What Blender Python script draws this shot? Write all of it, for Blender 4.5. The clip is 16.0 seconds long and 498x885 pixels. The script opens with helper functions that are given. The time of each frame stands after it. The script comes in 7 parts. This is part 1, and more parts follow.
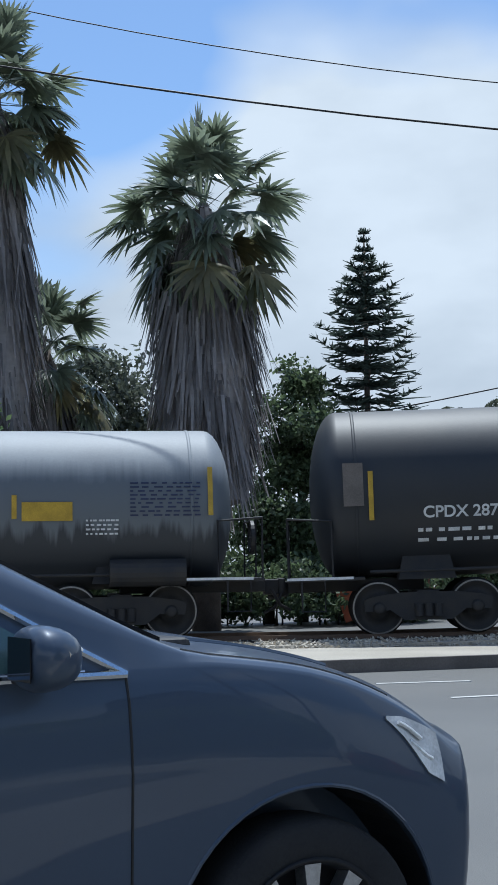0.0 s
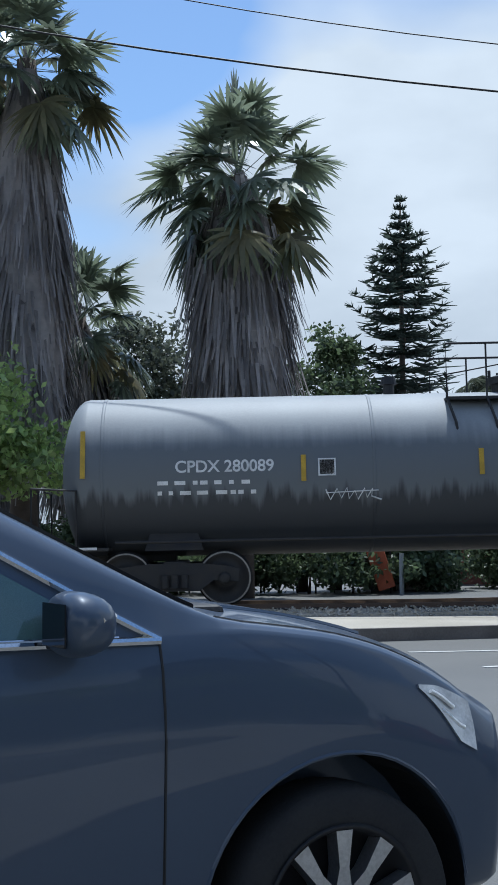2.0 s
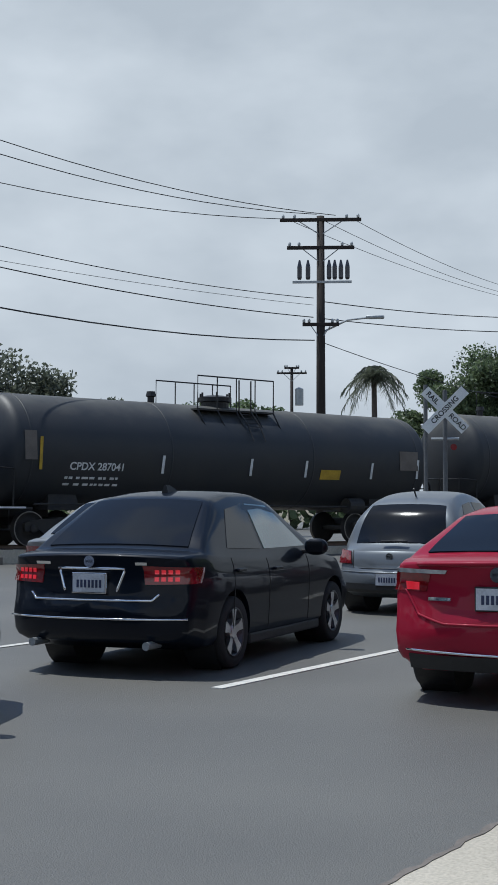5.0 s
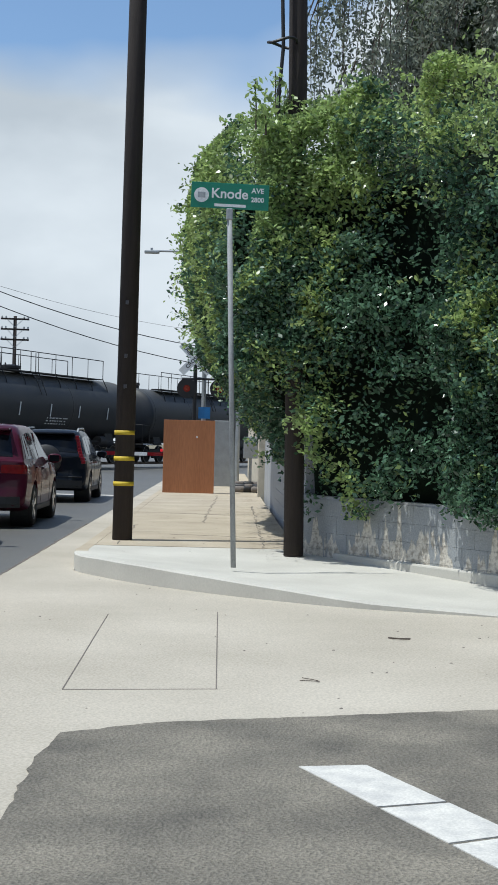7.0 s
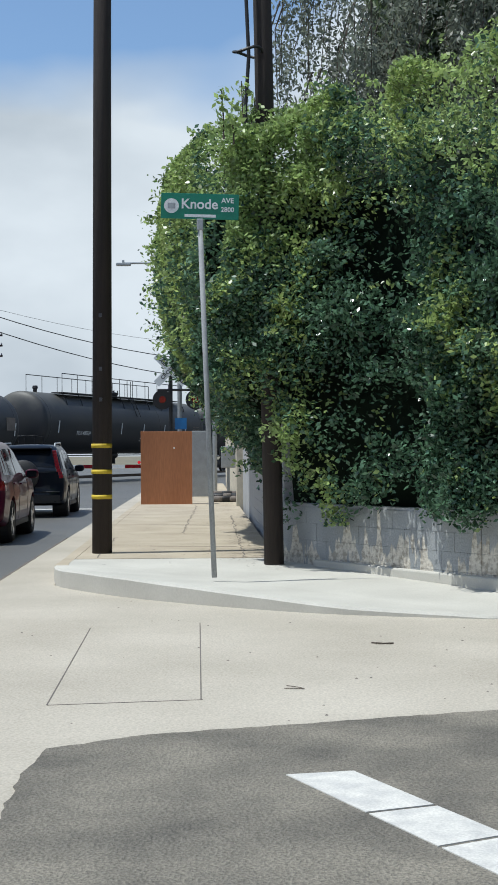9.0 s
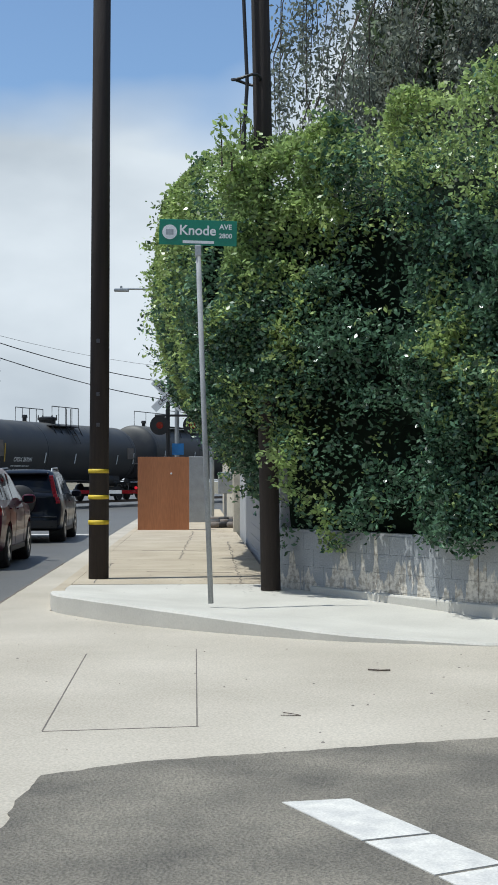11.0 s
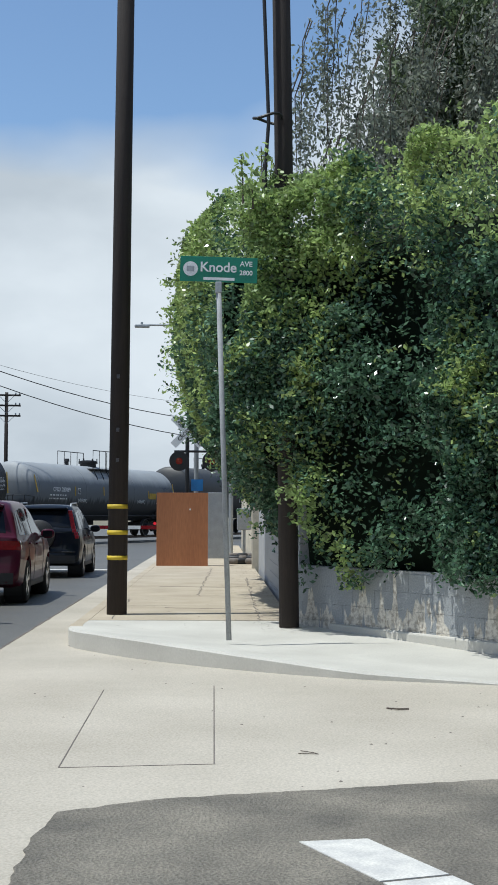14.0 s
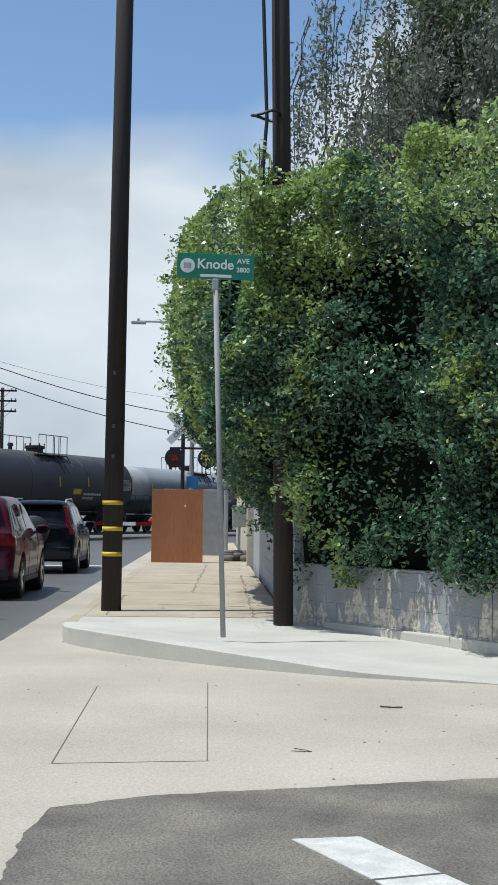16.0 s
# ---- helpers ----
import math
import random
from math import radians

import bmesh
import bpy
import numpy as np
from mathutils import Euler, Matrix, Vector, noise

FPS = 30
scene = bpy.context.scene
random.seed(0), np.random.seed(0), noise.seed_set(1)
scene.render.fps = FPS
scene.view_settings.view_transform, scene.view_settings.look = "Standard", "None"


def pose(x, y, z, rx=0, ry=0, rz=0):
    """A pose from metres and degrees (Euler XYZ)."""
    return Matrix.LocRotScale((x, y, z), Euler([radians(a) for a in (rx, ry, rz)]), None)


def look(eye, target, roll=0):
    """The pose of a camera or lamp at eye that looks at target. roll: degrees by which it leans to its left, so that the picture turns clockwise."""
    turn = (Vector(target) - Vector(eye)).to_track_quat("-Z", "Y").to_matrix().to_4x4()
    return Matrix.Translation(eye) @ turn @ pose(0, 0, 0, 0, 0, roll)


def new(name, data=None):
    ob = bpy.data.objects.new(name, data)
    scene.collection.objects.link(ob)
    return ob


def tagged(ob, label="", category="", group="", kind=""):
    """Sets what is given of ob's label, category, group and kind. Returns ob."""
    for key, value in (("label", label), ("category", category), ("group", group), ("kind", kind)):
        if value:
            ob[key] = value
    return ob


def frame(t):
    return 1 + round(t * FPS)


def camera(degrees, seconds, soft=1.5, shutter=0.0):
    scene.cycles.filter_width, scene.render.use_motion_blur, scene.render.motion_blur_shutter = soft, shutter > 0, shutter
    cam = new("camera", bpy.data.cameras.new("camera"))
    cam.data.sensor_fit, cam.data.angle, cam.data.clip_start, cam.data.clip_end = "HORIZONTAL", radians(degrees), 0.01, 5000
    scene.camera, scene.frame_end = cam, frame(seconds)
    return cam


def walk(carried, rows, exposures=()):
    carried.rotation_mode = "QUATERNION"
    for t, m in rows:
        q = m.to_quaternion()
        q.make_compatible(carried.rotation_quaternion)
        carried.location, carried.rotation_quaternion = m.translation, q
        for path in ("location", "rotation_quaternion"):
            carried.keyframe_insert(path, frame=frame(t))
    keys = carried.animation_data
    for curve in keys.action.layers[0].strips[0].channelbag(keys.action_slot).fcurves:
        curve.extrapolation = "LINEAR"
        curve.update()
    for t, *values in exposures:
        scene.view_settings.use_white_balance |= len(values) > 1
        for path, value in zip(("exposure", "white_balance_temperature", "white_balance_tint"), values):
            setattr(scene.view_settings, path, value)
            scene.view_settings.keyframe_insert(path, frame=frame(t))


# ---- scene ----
cam = camera(20.46, 16.0, soft=1.6)
EYE = (0.0, 0.0, 1.45)


def aim(yaw, pitch, roll):
    """A camera pose at EYE: yaw to the right from +y, pitch up, roll leaning left, in degrees."""
    y, p = radians(yaw), radians(pitch)
    d = Vector((math.sin(y) * math.cos(p), math.cos(y) * math.cos(p), math.sin(p)))
    return look(EYE, Vector(EYE) + d, roll)


PATH = [
    (0.0, -13.01, 5.28, -0.80),
    (0.5, -13.92, 5.08, -0.62),
    (1.0, -14.40, 4.73, -0.36),
    (1.5, -14.46, 4.33, -0.27),
    (2.0, -14.45, 3.97, -0.37),
    (2.5, -14.41, 3.72, -0.42),
    (3.0, -12.85, 3.59, -0.49),
    (3.5, -9.35, 3.51, -0.37),
    (3.8, -2.80, 3.49, 0.37),
    (4.0, 5.81, 3.37, 0.47),
    (4.2, 16.51, 3.29, 0.68),
    (4.4, 28.12, 3.22, 1.14),
    (4.6, 39.27, 3.15, 0.85),
    (4.8, 49.41, 2.94, 1.09),
    (5.0, 58.68, 2.62, 0.02),
    (5.2, 66.57, 2.17, -0.28),
    (7.3, 91.44, 0.03, 1.22),
    (7.5, 91.62, 0.05, 0.95),
    (8.0, 91.73, 0.23, 0.49),
    (8.5, 91.81, 0.40, 0.07),
    (9.0, 91.98, 0.45, -0.34),
    (11.5, 92.00, 1.81, 0.03),
    (12.0, 91.79, 2.06, 0.16),
    (12.5, 91.48, 2.32, 0.27),
    (13.0, 91.24, 2.64, 0.32),
    (13.5, 91.20, 2.88, 0.26),
    (14.0, 91.30, 3.03, 0.27),
    (14.5, 91.43, 3.06, 0.30),
    (15.0, 91.58, 3.02, 0.41),
    (15.5, 91.72, 2.97, 0.59),
    (16.0, 91.48, 2.92, 0.72),
]
walk(cam, [(t, aim(*a)) for t, *a in PATH], [(0.0, 0.22, 5560, 6), (3.4, 0.22, 5560, 6), (4.0, 0.24, 5850, 7), (4.5, 0.12, 5780, 7), (5.0, 0.06, 5900, 7), (5.2, 0.04, 5950, 7), (7.3, 0.22, 6000, 6), (16.0, 0.22, 6000, 6)])

# ---- world, sun, exposure ----
scene.view_settings.exposure = 0.0
SUN_ELEV, SUN_AZ = radians(69.5), radians(-9)      # the sun stands over the far side of the road
sun = new("sun", bpy.data.lights.new("sun", "SUN"))
sun.data.energy, sun.data.angle, sun.data.color = 3.6, radians(0.6), (1.0, 0.955, 0.88)
sun.matrix_world = look((math.sin(SUN_AZ) * math.cos(SUN_ELEV) * 100, math.cos(SUN_AZ) * math.cos(SUN_ELEV) * 100, math.sin(SUN_ELEV) * 100), (0, 0, 0))
world = bpy.data.worlds.new("world")
scene.world = world
world.use_nodes = True
wn, wl = world.node_tree.nodes, world.node_tree.links
wn.clear()
w_out, w_bg = wn.new("ShaderNodeOutputWorld"), wn.new("ShaderNodeBackground")
w_sky = wn.new("ShaderNodeTexSky")
w_sky.sky_type, w_sky.sun_disc = "NISHITA", False
w_sky.dust_density, w_sky.ozone_density = 0.5, 2.0
w_sky.sun_elevation, w_sky.sun_rotation = SUN_ELEV, SUN_AZ
w_co, w_map, w_no, w_ra, w_mix = (wn.new("ShaderNode" + k) for k in ("TexCoord", "Mapping", "TexNoise", "ValToRGB", "MixRGB"))
w_map.inputs["Scale"].default_value = (2.1, 2.1, 4.2)
w_map.inputs["Location"].default_value = (0.35, 0.2, 0.1)
w_no.inputs["Scale"].default_value, w_no.inputs["Detail"].default_value, w_no.inputs["Roughness"].default_value = 1.3, 4.0, 0.45
w_ra.color_ramp.elements[0].position, w_ra.color_ramp.elements[1].position = 0.40, 0.60
w_bg.inputs["Strength"].default_value = 0.115
wl.new(w_co.outputs["Generated"], w_map.inputs["Vector"])
wl.new(w_map.outputs[0], w_no.inputs["Vector"])
# the cloud deck closes towards the horizon
w_sep, w_low, w_add = wn.new("ShaderNodeSeparateXYZ"), wn.new("ShaderNodeMapRange"), wn.new("ShaderNodeMath")
w_low.inputs[1].default_value, w_low.inputs[2].default_value, w_low.inputs[3].default_value, w_low.inputs[4].default_value = 0.24, 0.40, 0.17, -0.12
w_add.operation = "ADD"
wl.new(w_co.outputs["Generated"], w_sep.inputs[0])
wl.new(w_sep.outputs["Z"], w_low.inputs[0])
wl.new(w_no.outputs[0], w_add.inputs[0])
wl.new(w_low.outputs[0], w_add.inputs[1])
# more cloud over the crossing, a break in it to the left of that
cover = w_add.outputs[0]
for az_, el_, outer, inner, amount in ((67, 11, 30, 17, 0.26), (38, 22, 13, 5, -0.27), (12, 10, 15, 7, 0.16), (-6, 14, 15, 6, 0.20), (-19.5, 16.5, 8, 3, -0.26), (86, 19, 11, 4, -0.42)):
    dot, rng_, plus = wn.new("ShaderNodeVectorMath"), wn.new("ShaderNodeMapRange"), wn.new("ShaderNodeMath")
    dot.operation = "DOT_PRODUCT"
    a_, e_ = radians(az_), radians(el_)
    dot.inputs[1].default_value = (math.sin(a_) * math.cos(e_), math.cos(a_) * math.cos(e_), math.sin(e_))
    rng_.interpolation_type = "SMOOTHSTEP"
    rng_.inputs[1].default_value, rng_.inputs[2].default_value, rng_.inputs[3].default_value, rng_.inputs[4].default_value = math.cos(radians(outer)), math.cos(radians(inner)), 0.0, amount
    wl.new(w_co.outputs["Generated"], dot.inputs[0])
    wl.new(dot.outputs["Value"], rng_.inputs[0])
    wl.new(cover, plus.inputs[0])
    wl.new(rng_.outputs[0], plus.inputs[1])
    cover = plus.outputs[0]
wl.new(cover, w_ra.inputs[0])
wl.new(w_ra.outputs[0], w_mix.inputs[0])
wl.new(w_sky.outputs[0], w_mix.inputs[1])
# brighter and darker banks in the cloud
w_no2, w_ra2 = wn.new("ShaderNodeTexNoise"), wn.new("ShaderNodeValToRGB")
w_no2.inputs["Scale"].default_value, w_no2.inputs["Detail"].default_value = 2.1, 5.0
w_ra2.color_ramp.elements[0].position, w_ra2.color_ramp.elements[1].position = 0.36, 0.66
w_ra2.color_ramp.elements[0].color, w_ra2.color_ramp.elements[1].color = (4.1, 4.35, 4.6, 1), (5.8, 5.98, 6.12, 1)
wl.new(w_map.outputs[0], w_no2.inputs["Vector"])
wl.new(w_no2.outputs[0], w_ra2.inputs[0])
wl.new(w_ra2.outputs[0], w_mix.inputs[2])
wl.new(w_mix.outputs[0], w_bg.inputs[0])
wl.new(w_bg.outputs[0], w_out.inputs[0])


# ---- materials ----
def material(name, color, rough=0.6, metal=0.0, color2=None, scale=4.0, fine=60.0, bump=0.15, coat=0.0, spread=0.0, stretch=(1, 1, 1), emit=None, power=0.0, spec=0.5, mottle=0.35):
    """A surface with blotches at one scale, grain at a finer one, relief, and optional variation from piece to piece."""
    m = bpy.data.materials.new(name)
    m.use_nodes = True
    n, l = m.node_tree.nodes, m.node_tree.links
    b = n["Principled BSDF"]
    b.inputs["Roughness"].default_value, b.inputs["Metallic"].default_value = rough, metal
    b.inputs["Specular IOR Level"].default_value = spec
    if coat:
        b.inputs["Coat Weight"].default_value, b.inputs["Coat Roughness"].default_value = coat, 0.03
    co, mp = n.new("ShaderNodeTexCoord"), n.new("ShaderNodeMapping")
    mp.inputs["Scale"].default_value = stretch
    l.new(co.outputs["Object"], mp.inputs[0])
    big, small = n.new("ShaderNodeTexNoise"), n.new("ShaderNodeTexNoise")
    for tex, s in ((big, scale), (small, fine)):
        tex.inputs["Scale"].default_value, tex.inputs["Detail"].default_value = s, 5.0
        l.new(mp.outputs[0], tex.inputs["Vector"])
    ramp = n.new("ShaderNodeMapRange")
    ramp.inputs[1].default_value, ramp.inputs[2].default_value = 0.32, 0.68
    l.new(big.outputs[0], ramp.inputs[0])
    mix = n.new("ShaderNodeMixRGB")
    c2 = color2 or tuple(c * 0.72 for c in color)
    mix.inputs[1].default_value, mix.inputs[2].default_value = (*color, 1), (*c2, 1)
    l.new(ramp.outputs[0], mix.inputs[0])
    grain = n.new("ShaderNodeMixRGB")
    grain.blend_type = "MULTIPLY"
    grain.inputs[0].default_value = mottle
    gr = n.new("ShaderNodeMapRange")
    gr.inputs[1].default_value, gr.inputs[2].default_value, gr.inputs[3].default_value, gr.inputs[4].default_value = 0.3, 0.7, 0.55, 1.25
    l.new(small.outputs[0], gr.inputs[0])
    l.new(mix.outputs[0], grain.inputs[1])
    l.new(gr.outputs[0], grain.inputs[2])
    last = grain
    if spread:
        geo, sp = n.new("ShaderNodeNewGeometry"), n.new("ShaderNodeMapRange")
        sp.inputs[3].default_value, sp.inputs[4].default_value = 1 - spread, 1 + spread
        l.new(geo.outputs["Random Per Island"], sp.inputs[0])
        mu = n.new("ShaderNodeMixRGB")
        mu.blend_type = "MULTIPLY"
        mu.inputs[0].default_value = 1.0
        l.new(last.outputs[0], mu.inputs[1])
        l.new(sp.outputs[0], mu.inputs[2])
        last = mu
    l.new(last.outputs[0], b.inputs["Base Color"])
    if bump:
        bp = n.new("ShaderNodeBump")
        bp.inputs["Strength"].default_value, bp.inputs["Distance"].default_value = bump, 0.02
        l.new(small.outputs[0], bp.inputs["Height"])
        l.new(bp.outputs[0], b.inputs["Normal"])
    if emit:
        b.inputs["Emission Color"].default_value, b.inputs["Emission Strength"].default_value = (*emit, 1), power
    return m


def paint(name, color, metal=0.0, coat=0.38, spec=0.06):
    return material(name, color, 0.4, metal, tuple(c * 0.9 for c in color), 1.5, 900.0, 0.0, coat=coat, spec=spec)


def leafy(name, color, color2, spread=0.45, rough=0.45, through_light=0.45):
    m = material(name, color, rough, 0.0, color2, 0.7, 8.0, 0.0, spread=spread)
    n, l = m.node_tree.nodes, m.node_tree.links
    b, out = n["Principled BSDF"], n["Material Output"]
    tr, mx = n.new("ShaderNodeBsdfTranslucent"), n.new("ShaderNodeMixShader")
    mx.inputs[0].default_value = through_light
    l.new(b.inputs["Base Color"].links[0].from_socket, tr.inputs["Color"])
    l.new(b.outputs[0], mx.inputs[1])
    l.new(tr.outputs[0], mx.inputs[2])
    l.new(mx.outputs[0], out.inputs["Surface"])
    return m


ASPHALT = material("asphalt", (0.108, 0.104, 0.091), 0.56, 0, (0.083, 0.080, 0.071), 0.45, 120.0, 0.35, spec=0.9)
ASPHALT_OLD = material("old_asphalt", (0.272, 0.246, 0.195), 0.9, 0, (0.140, 0.128, 0.105), 1.6, 70.0, 1.0, mottle=0.9)
CONCRETE = material("concrete", (0.50, 0.455, 0.375), 0.85, 0, (0.40, 0.36, 0.29), 0.6, 60.0, 0.25, mottle=0.45)
CONCRETE_NEW = material("new_concrete", (0.56, 0.54, 0.478), 0.85, 0, (0.47, 0.452, 0.398), 1.2, 50.0, 0.08, mottle=0.15)
DUST = material("dusty_pavement", (0.48, 0.415, 0.31), 0.9, 0, (0.38, 0.32, 0.235), 1.2, 40.0, 0.25, mottle=0.3)
EARTH = material("earth", (0.22, 0.19, 0.14), 0.95, 0, (0.12, 0.115, 0.07), 0.25, 12.0, 0.4)
BALLAST = material("ballast", (0.60, 0.545, 0.45), 0.95, 0, (0.42, 0.38, 0.31), 2.0, 25.0, 0.8, spread=0.3)
KERB_DARK = material("weathered_kerb", (0.19, 0.165, 0.145), 0.9, 0, (0.13, 0.115, 0.10), 2.0, 40.0, 0.2)
LINE_WHITE = material("road_paint", (0.66, 0.64, 0.58), 0.85, 0, (0.50, 0.49, 0.46), 8.0, 90.0, 0.1)
BLOCK = material("painted_block", (0.40, 0.41, 0.42), 0.85, 0, (0.33, 0.34, 0.35), 2.0, 50.0, 0.2)
CREAM = material("cream_wall", (0.62, 0.57, 0.46), 0.9)
WOOD_POLE = material("creosoted_pole", (0.034, 0.025, 0.021), 0.85, 0, (0.022, 0.017, 0.015), 3.0, 30.0, 0.4, stretch=(6, 6, 0.4))
STEEL = material("galvanised_steel", (0.42, 0.44, 0.45), 0.5, 0.6, (0.34, 0.36, 0.37), 5.0, 60.0, 0.05)
BLACK = material("black_paint", (0.012, 0.012, 0.014), 0.55, 0, None, 3.0, 40.0, 0.05)
RUBBER = material("tyre_rubber", (0.017, 0.017, 0.018), 0.85, 0, (0.026, 0.025, 0.024), 6.0, 80.0, 0.2)
POST_GREY = material("dull_grey_post", (0.33, 0.345, 0.35), 0.75, 0.0, (0.27, 0.28, 0.285), 5.0, 60.0, 0.05)
ALLOY = material("alloy", (0.62, 0.63, 0.65), 0.28, 0.9, (0.5, 0.51, 0.53), 6.0, 90.0, 0.0)
ALLOY_DARK = material("dark_alloy", (0.10, 0.10, 0.11), 0.35, 0.8)
CHROME = material("chrome", (0.8, 0.81, 0.83), 0.08, 1.0, (0.75, 0.76, 0.78), 3.0, 200.0, 0.0)
GLASS = material("tinted_glass", (0.006, 0.008, 0.012), 0.05, 0.0, (0.008, 0.010, 0.014), 2.0, 300.0, 0.0, spec=0.22)
GLASS_GREEN = material("green_glass", (0.10, 0.17, 0.16), 0.05, 0.0, (0.06, 0.11, 0.11), 1.2, 300.0, 0.0, coat=0.6, spec=0.8)
LAMP_RED = material("red_lens", (0.24, 0.006, 0.010), 0.12, 0, (0.14, 0.004, 0.006), 12.0, 90.0, 0.0, coat=1.0)
LAMP_LIT = material("lit_red_lens", (0.6, 0.01, 0.02), 0.15, 0, None, 12.0, 90.0, 0.0, coat=1.0, emit=(1.0, 0.03, 0.05), power=0.32)
LAMP_CLEAR = material("clear_lens", (0.55, 0.58, 0.62), 0.08, 0.35, (0.22, 0.24, 0.27), 9.0, 120.0, 0.0, coat=1.0)
PLATE = material("number_plate", (0.62, 0.64, 0.68), 0.45)
INK = material("ink_blue", (0.03, 0.04, 0.10), 0.5)
TRIM = material("black_plastic", (0.02, 0.02, 0.021), 0.6)
SIGN_GREEN = material("sign_green", (0.005, 0.21, 0.13), 0.35, 0, (0.004, 0.18, 0.11), 3.0, 90.0, 0.0)
SIGN_WHITE = material("sign_white", (0.80, 0.82, 0.82), 0.4, 0, (0.74, 0.76, 0.76), 3.0, 90.0, 0.0)
YELLOW = material("yellow_band", (0.72, 0.52, 0.03), 0.6)
BOARD = material("brown_board", (0.44, 0.18, 0.075), 0.6, 0, (0.37, 0.145, 0.06), 1.6, 30.0, 0.05, stretch=(1, 1, 0.15))
CAR_BLACK, CAR_NAVY = paint("black_car_paint", (0.005, 0.008, 0.015)), paint("dark_plum_car_paint", (0.008, 0.008, 0.017))
CAR_SUV = paint("dark_blue_grey_paint", (0.072, 0.096, 0.140), 0.1, 0.55, 0.15)
CAR_WHITE, CAR_RED, CAR_SILVER = paint("white_car_paint", (0.74, 0.75, 0.77)), paint("red_car_paint", (0.30, 0.012, 0.034)), paint("silver_car_paint", (0.17, 0.185, 0.20), 0.35)
CAR_MAROON, CAR_GREY = paint("maroon_car_paint", (0.060, 0.007, 0.020)), paint("grey_car_paint", (0.20, 0.21, 0.22), 0.4)
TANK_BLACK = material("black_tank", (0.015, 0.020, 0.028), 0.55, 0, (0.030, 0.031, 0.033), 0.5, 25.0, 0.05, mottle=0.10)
TANK_GREY = material("grey_tank", (0.33, 0.35, 0.36), 0.6, 0, (0.27, 0.285, 0.295), 0.6, 25.0, 0.05, mottle=0.10)
TANK_LPG = material("sooty_black_tank", (0.020, 0.024, 0.031), 0.6, 0, (0.032, 0.033, 0.036), 0.4, 25.0, 0.05, mottle=0.10)
RUN_GEAR = material("oily_steel", (0.020, 0.021, 0.024), 0.7, 0.0, (0.034, 0.031, 0.028), 4.0, 50.0, 0.2)
TREAD = material("bright_wheel_rim", (0.30, 0.29, 0.28), 0.4, 0.8)
STENCIL_FADED = material("faded_white", (0.20, 0.21, 0.22), 0.7, 0, (0.06, 0.063, 0.066), 9.0, 40.0, 0.0)
STENCIL = material("stencil_white", (0.78, 0.80, 0.81), 0.7)
STENCIL_YELLOW = material("reflector_yellow", (0.55, 0.36, 0.03), 0.5)
RUST = material("rail_steel", (0.16, 0.11, 0.08), 0.6, 0.5)
BARK = material("bark", (0.14, 0.11, 0.085), 0.9, 0, (0.08, 0.062, 0.05), 3.0, 25.0, 0.6)
SKIRT = leafy("dead_fronds", (0.42, 0.385, 0.37), (0.26, 0.24, 0.235), 0.5, 0.8)
PALM = leafy("palm_leaf", (0.25, 0.29, 0.20), (0.16, 0.19, 0.135), 0.4, 0.32)
PALM_YELLOW = leafy("yellowing_palm_leaf", (0.27, 0.23, 0.12), (0.15, 0.16, 0.08), 0.4)
NEEDLE = leafy("pine_needle", (0.085, 0.11, 0.09), (0.055, 0.075, 0.06), 0.4)
FOLIAGE = leafy("foliage", (0.15, 0.20, 0.10), (0.095, 0.13, 0.065), 0.5)
FOLIAGE_GREY = leafy("grey_foliage", (0.155, 0.17, 0.125), (0.10, 0.115, 0.08), 0.5)
WEEPING = leafy("weeping_leaf", (0.25, 0.275, 0.215), (0.15, 0.17, 0.13), 0.5)
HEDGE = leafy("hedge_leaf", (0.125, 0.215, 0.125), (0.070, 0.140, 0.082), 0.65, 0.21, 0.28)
# pale colour of young growth, used on the hedge for sunlit leaves too
HEDGE_YOUNG_LIT = leafy("young_lit_hedge_leaf", (0.42, 0.52, 0.18), (0.27, 0.38, 0.14), 0.5, 0.30)
# near-black colour that stands for the shade deep inside hedge and tree
INNER_SHADE = material("painted_inner_shade", (0.012, 0.018, 0.012), 0.95, spec=0.0)
TWIG = material("twig", (0.09, 0.07, 0.055), 0.9)


# ---- mesh helpers ----
def link(name, bm, mat, parent=None, smooth=False, label=""):
    me = bpy.data.meshes.new(name)
    bmesh.ops.recalc_face_normals(bm, faces=bm.faces)
    bm.to_mesh(me)
    bm.free()
    if smooth:
        me.polygons.foreach_set("use_smooth", [True] * len(me.polygons))
    for k in (mat if isinstance(mat, (list, tuple)) else (mat,)):
        me.materials.append(k)
    ob = new(name, me)
    if parent is not None:
        ob.parent = parent
    if label:
        ob["label"] = label
    return ob


def part(name, bm, mat, parent, label="", smooth=False):
    return link(name, bm, mat, parent, smooth, label)


def empty(name, m, label, category, group="", kind=""):
    ob = new(name)
    ob.matrix_basis = m
    return tagged(ob, label, category, group, kind)


def box(x0, y0, z0, x1, y1, z1, bevel=0.0, bm=None, m=None):
    own = bmesh.new()
    r = bmesh.ops.create_cube(own, size=1.0)
    bmesh.ops.scale(own, vec=(x1 - x0, y1 - y0, z1 - z0), verts=r["verts"])
    bmesh.ops.translate(own, vec=((x0 + x1) / 2, (y0 + y1) / 2, (z0 + z1) / 2), verts=r["verts"])
    if bevel:
        bmesh.ops.bevel(own, geom=own.edges[:], offset=bevel, segments=2, affect="EDGES", profile=0.5)
    return join(bm, own, m)


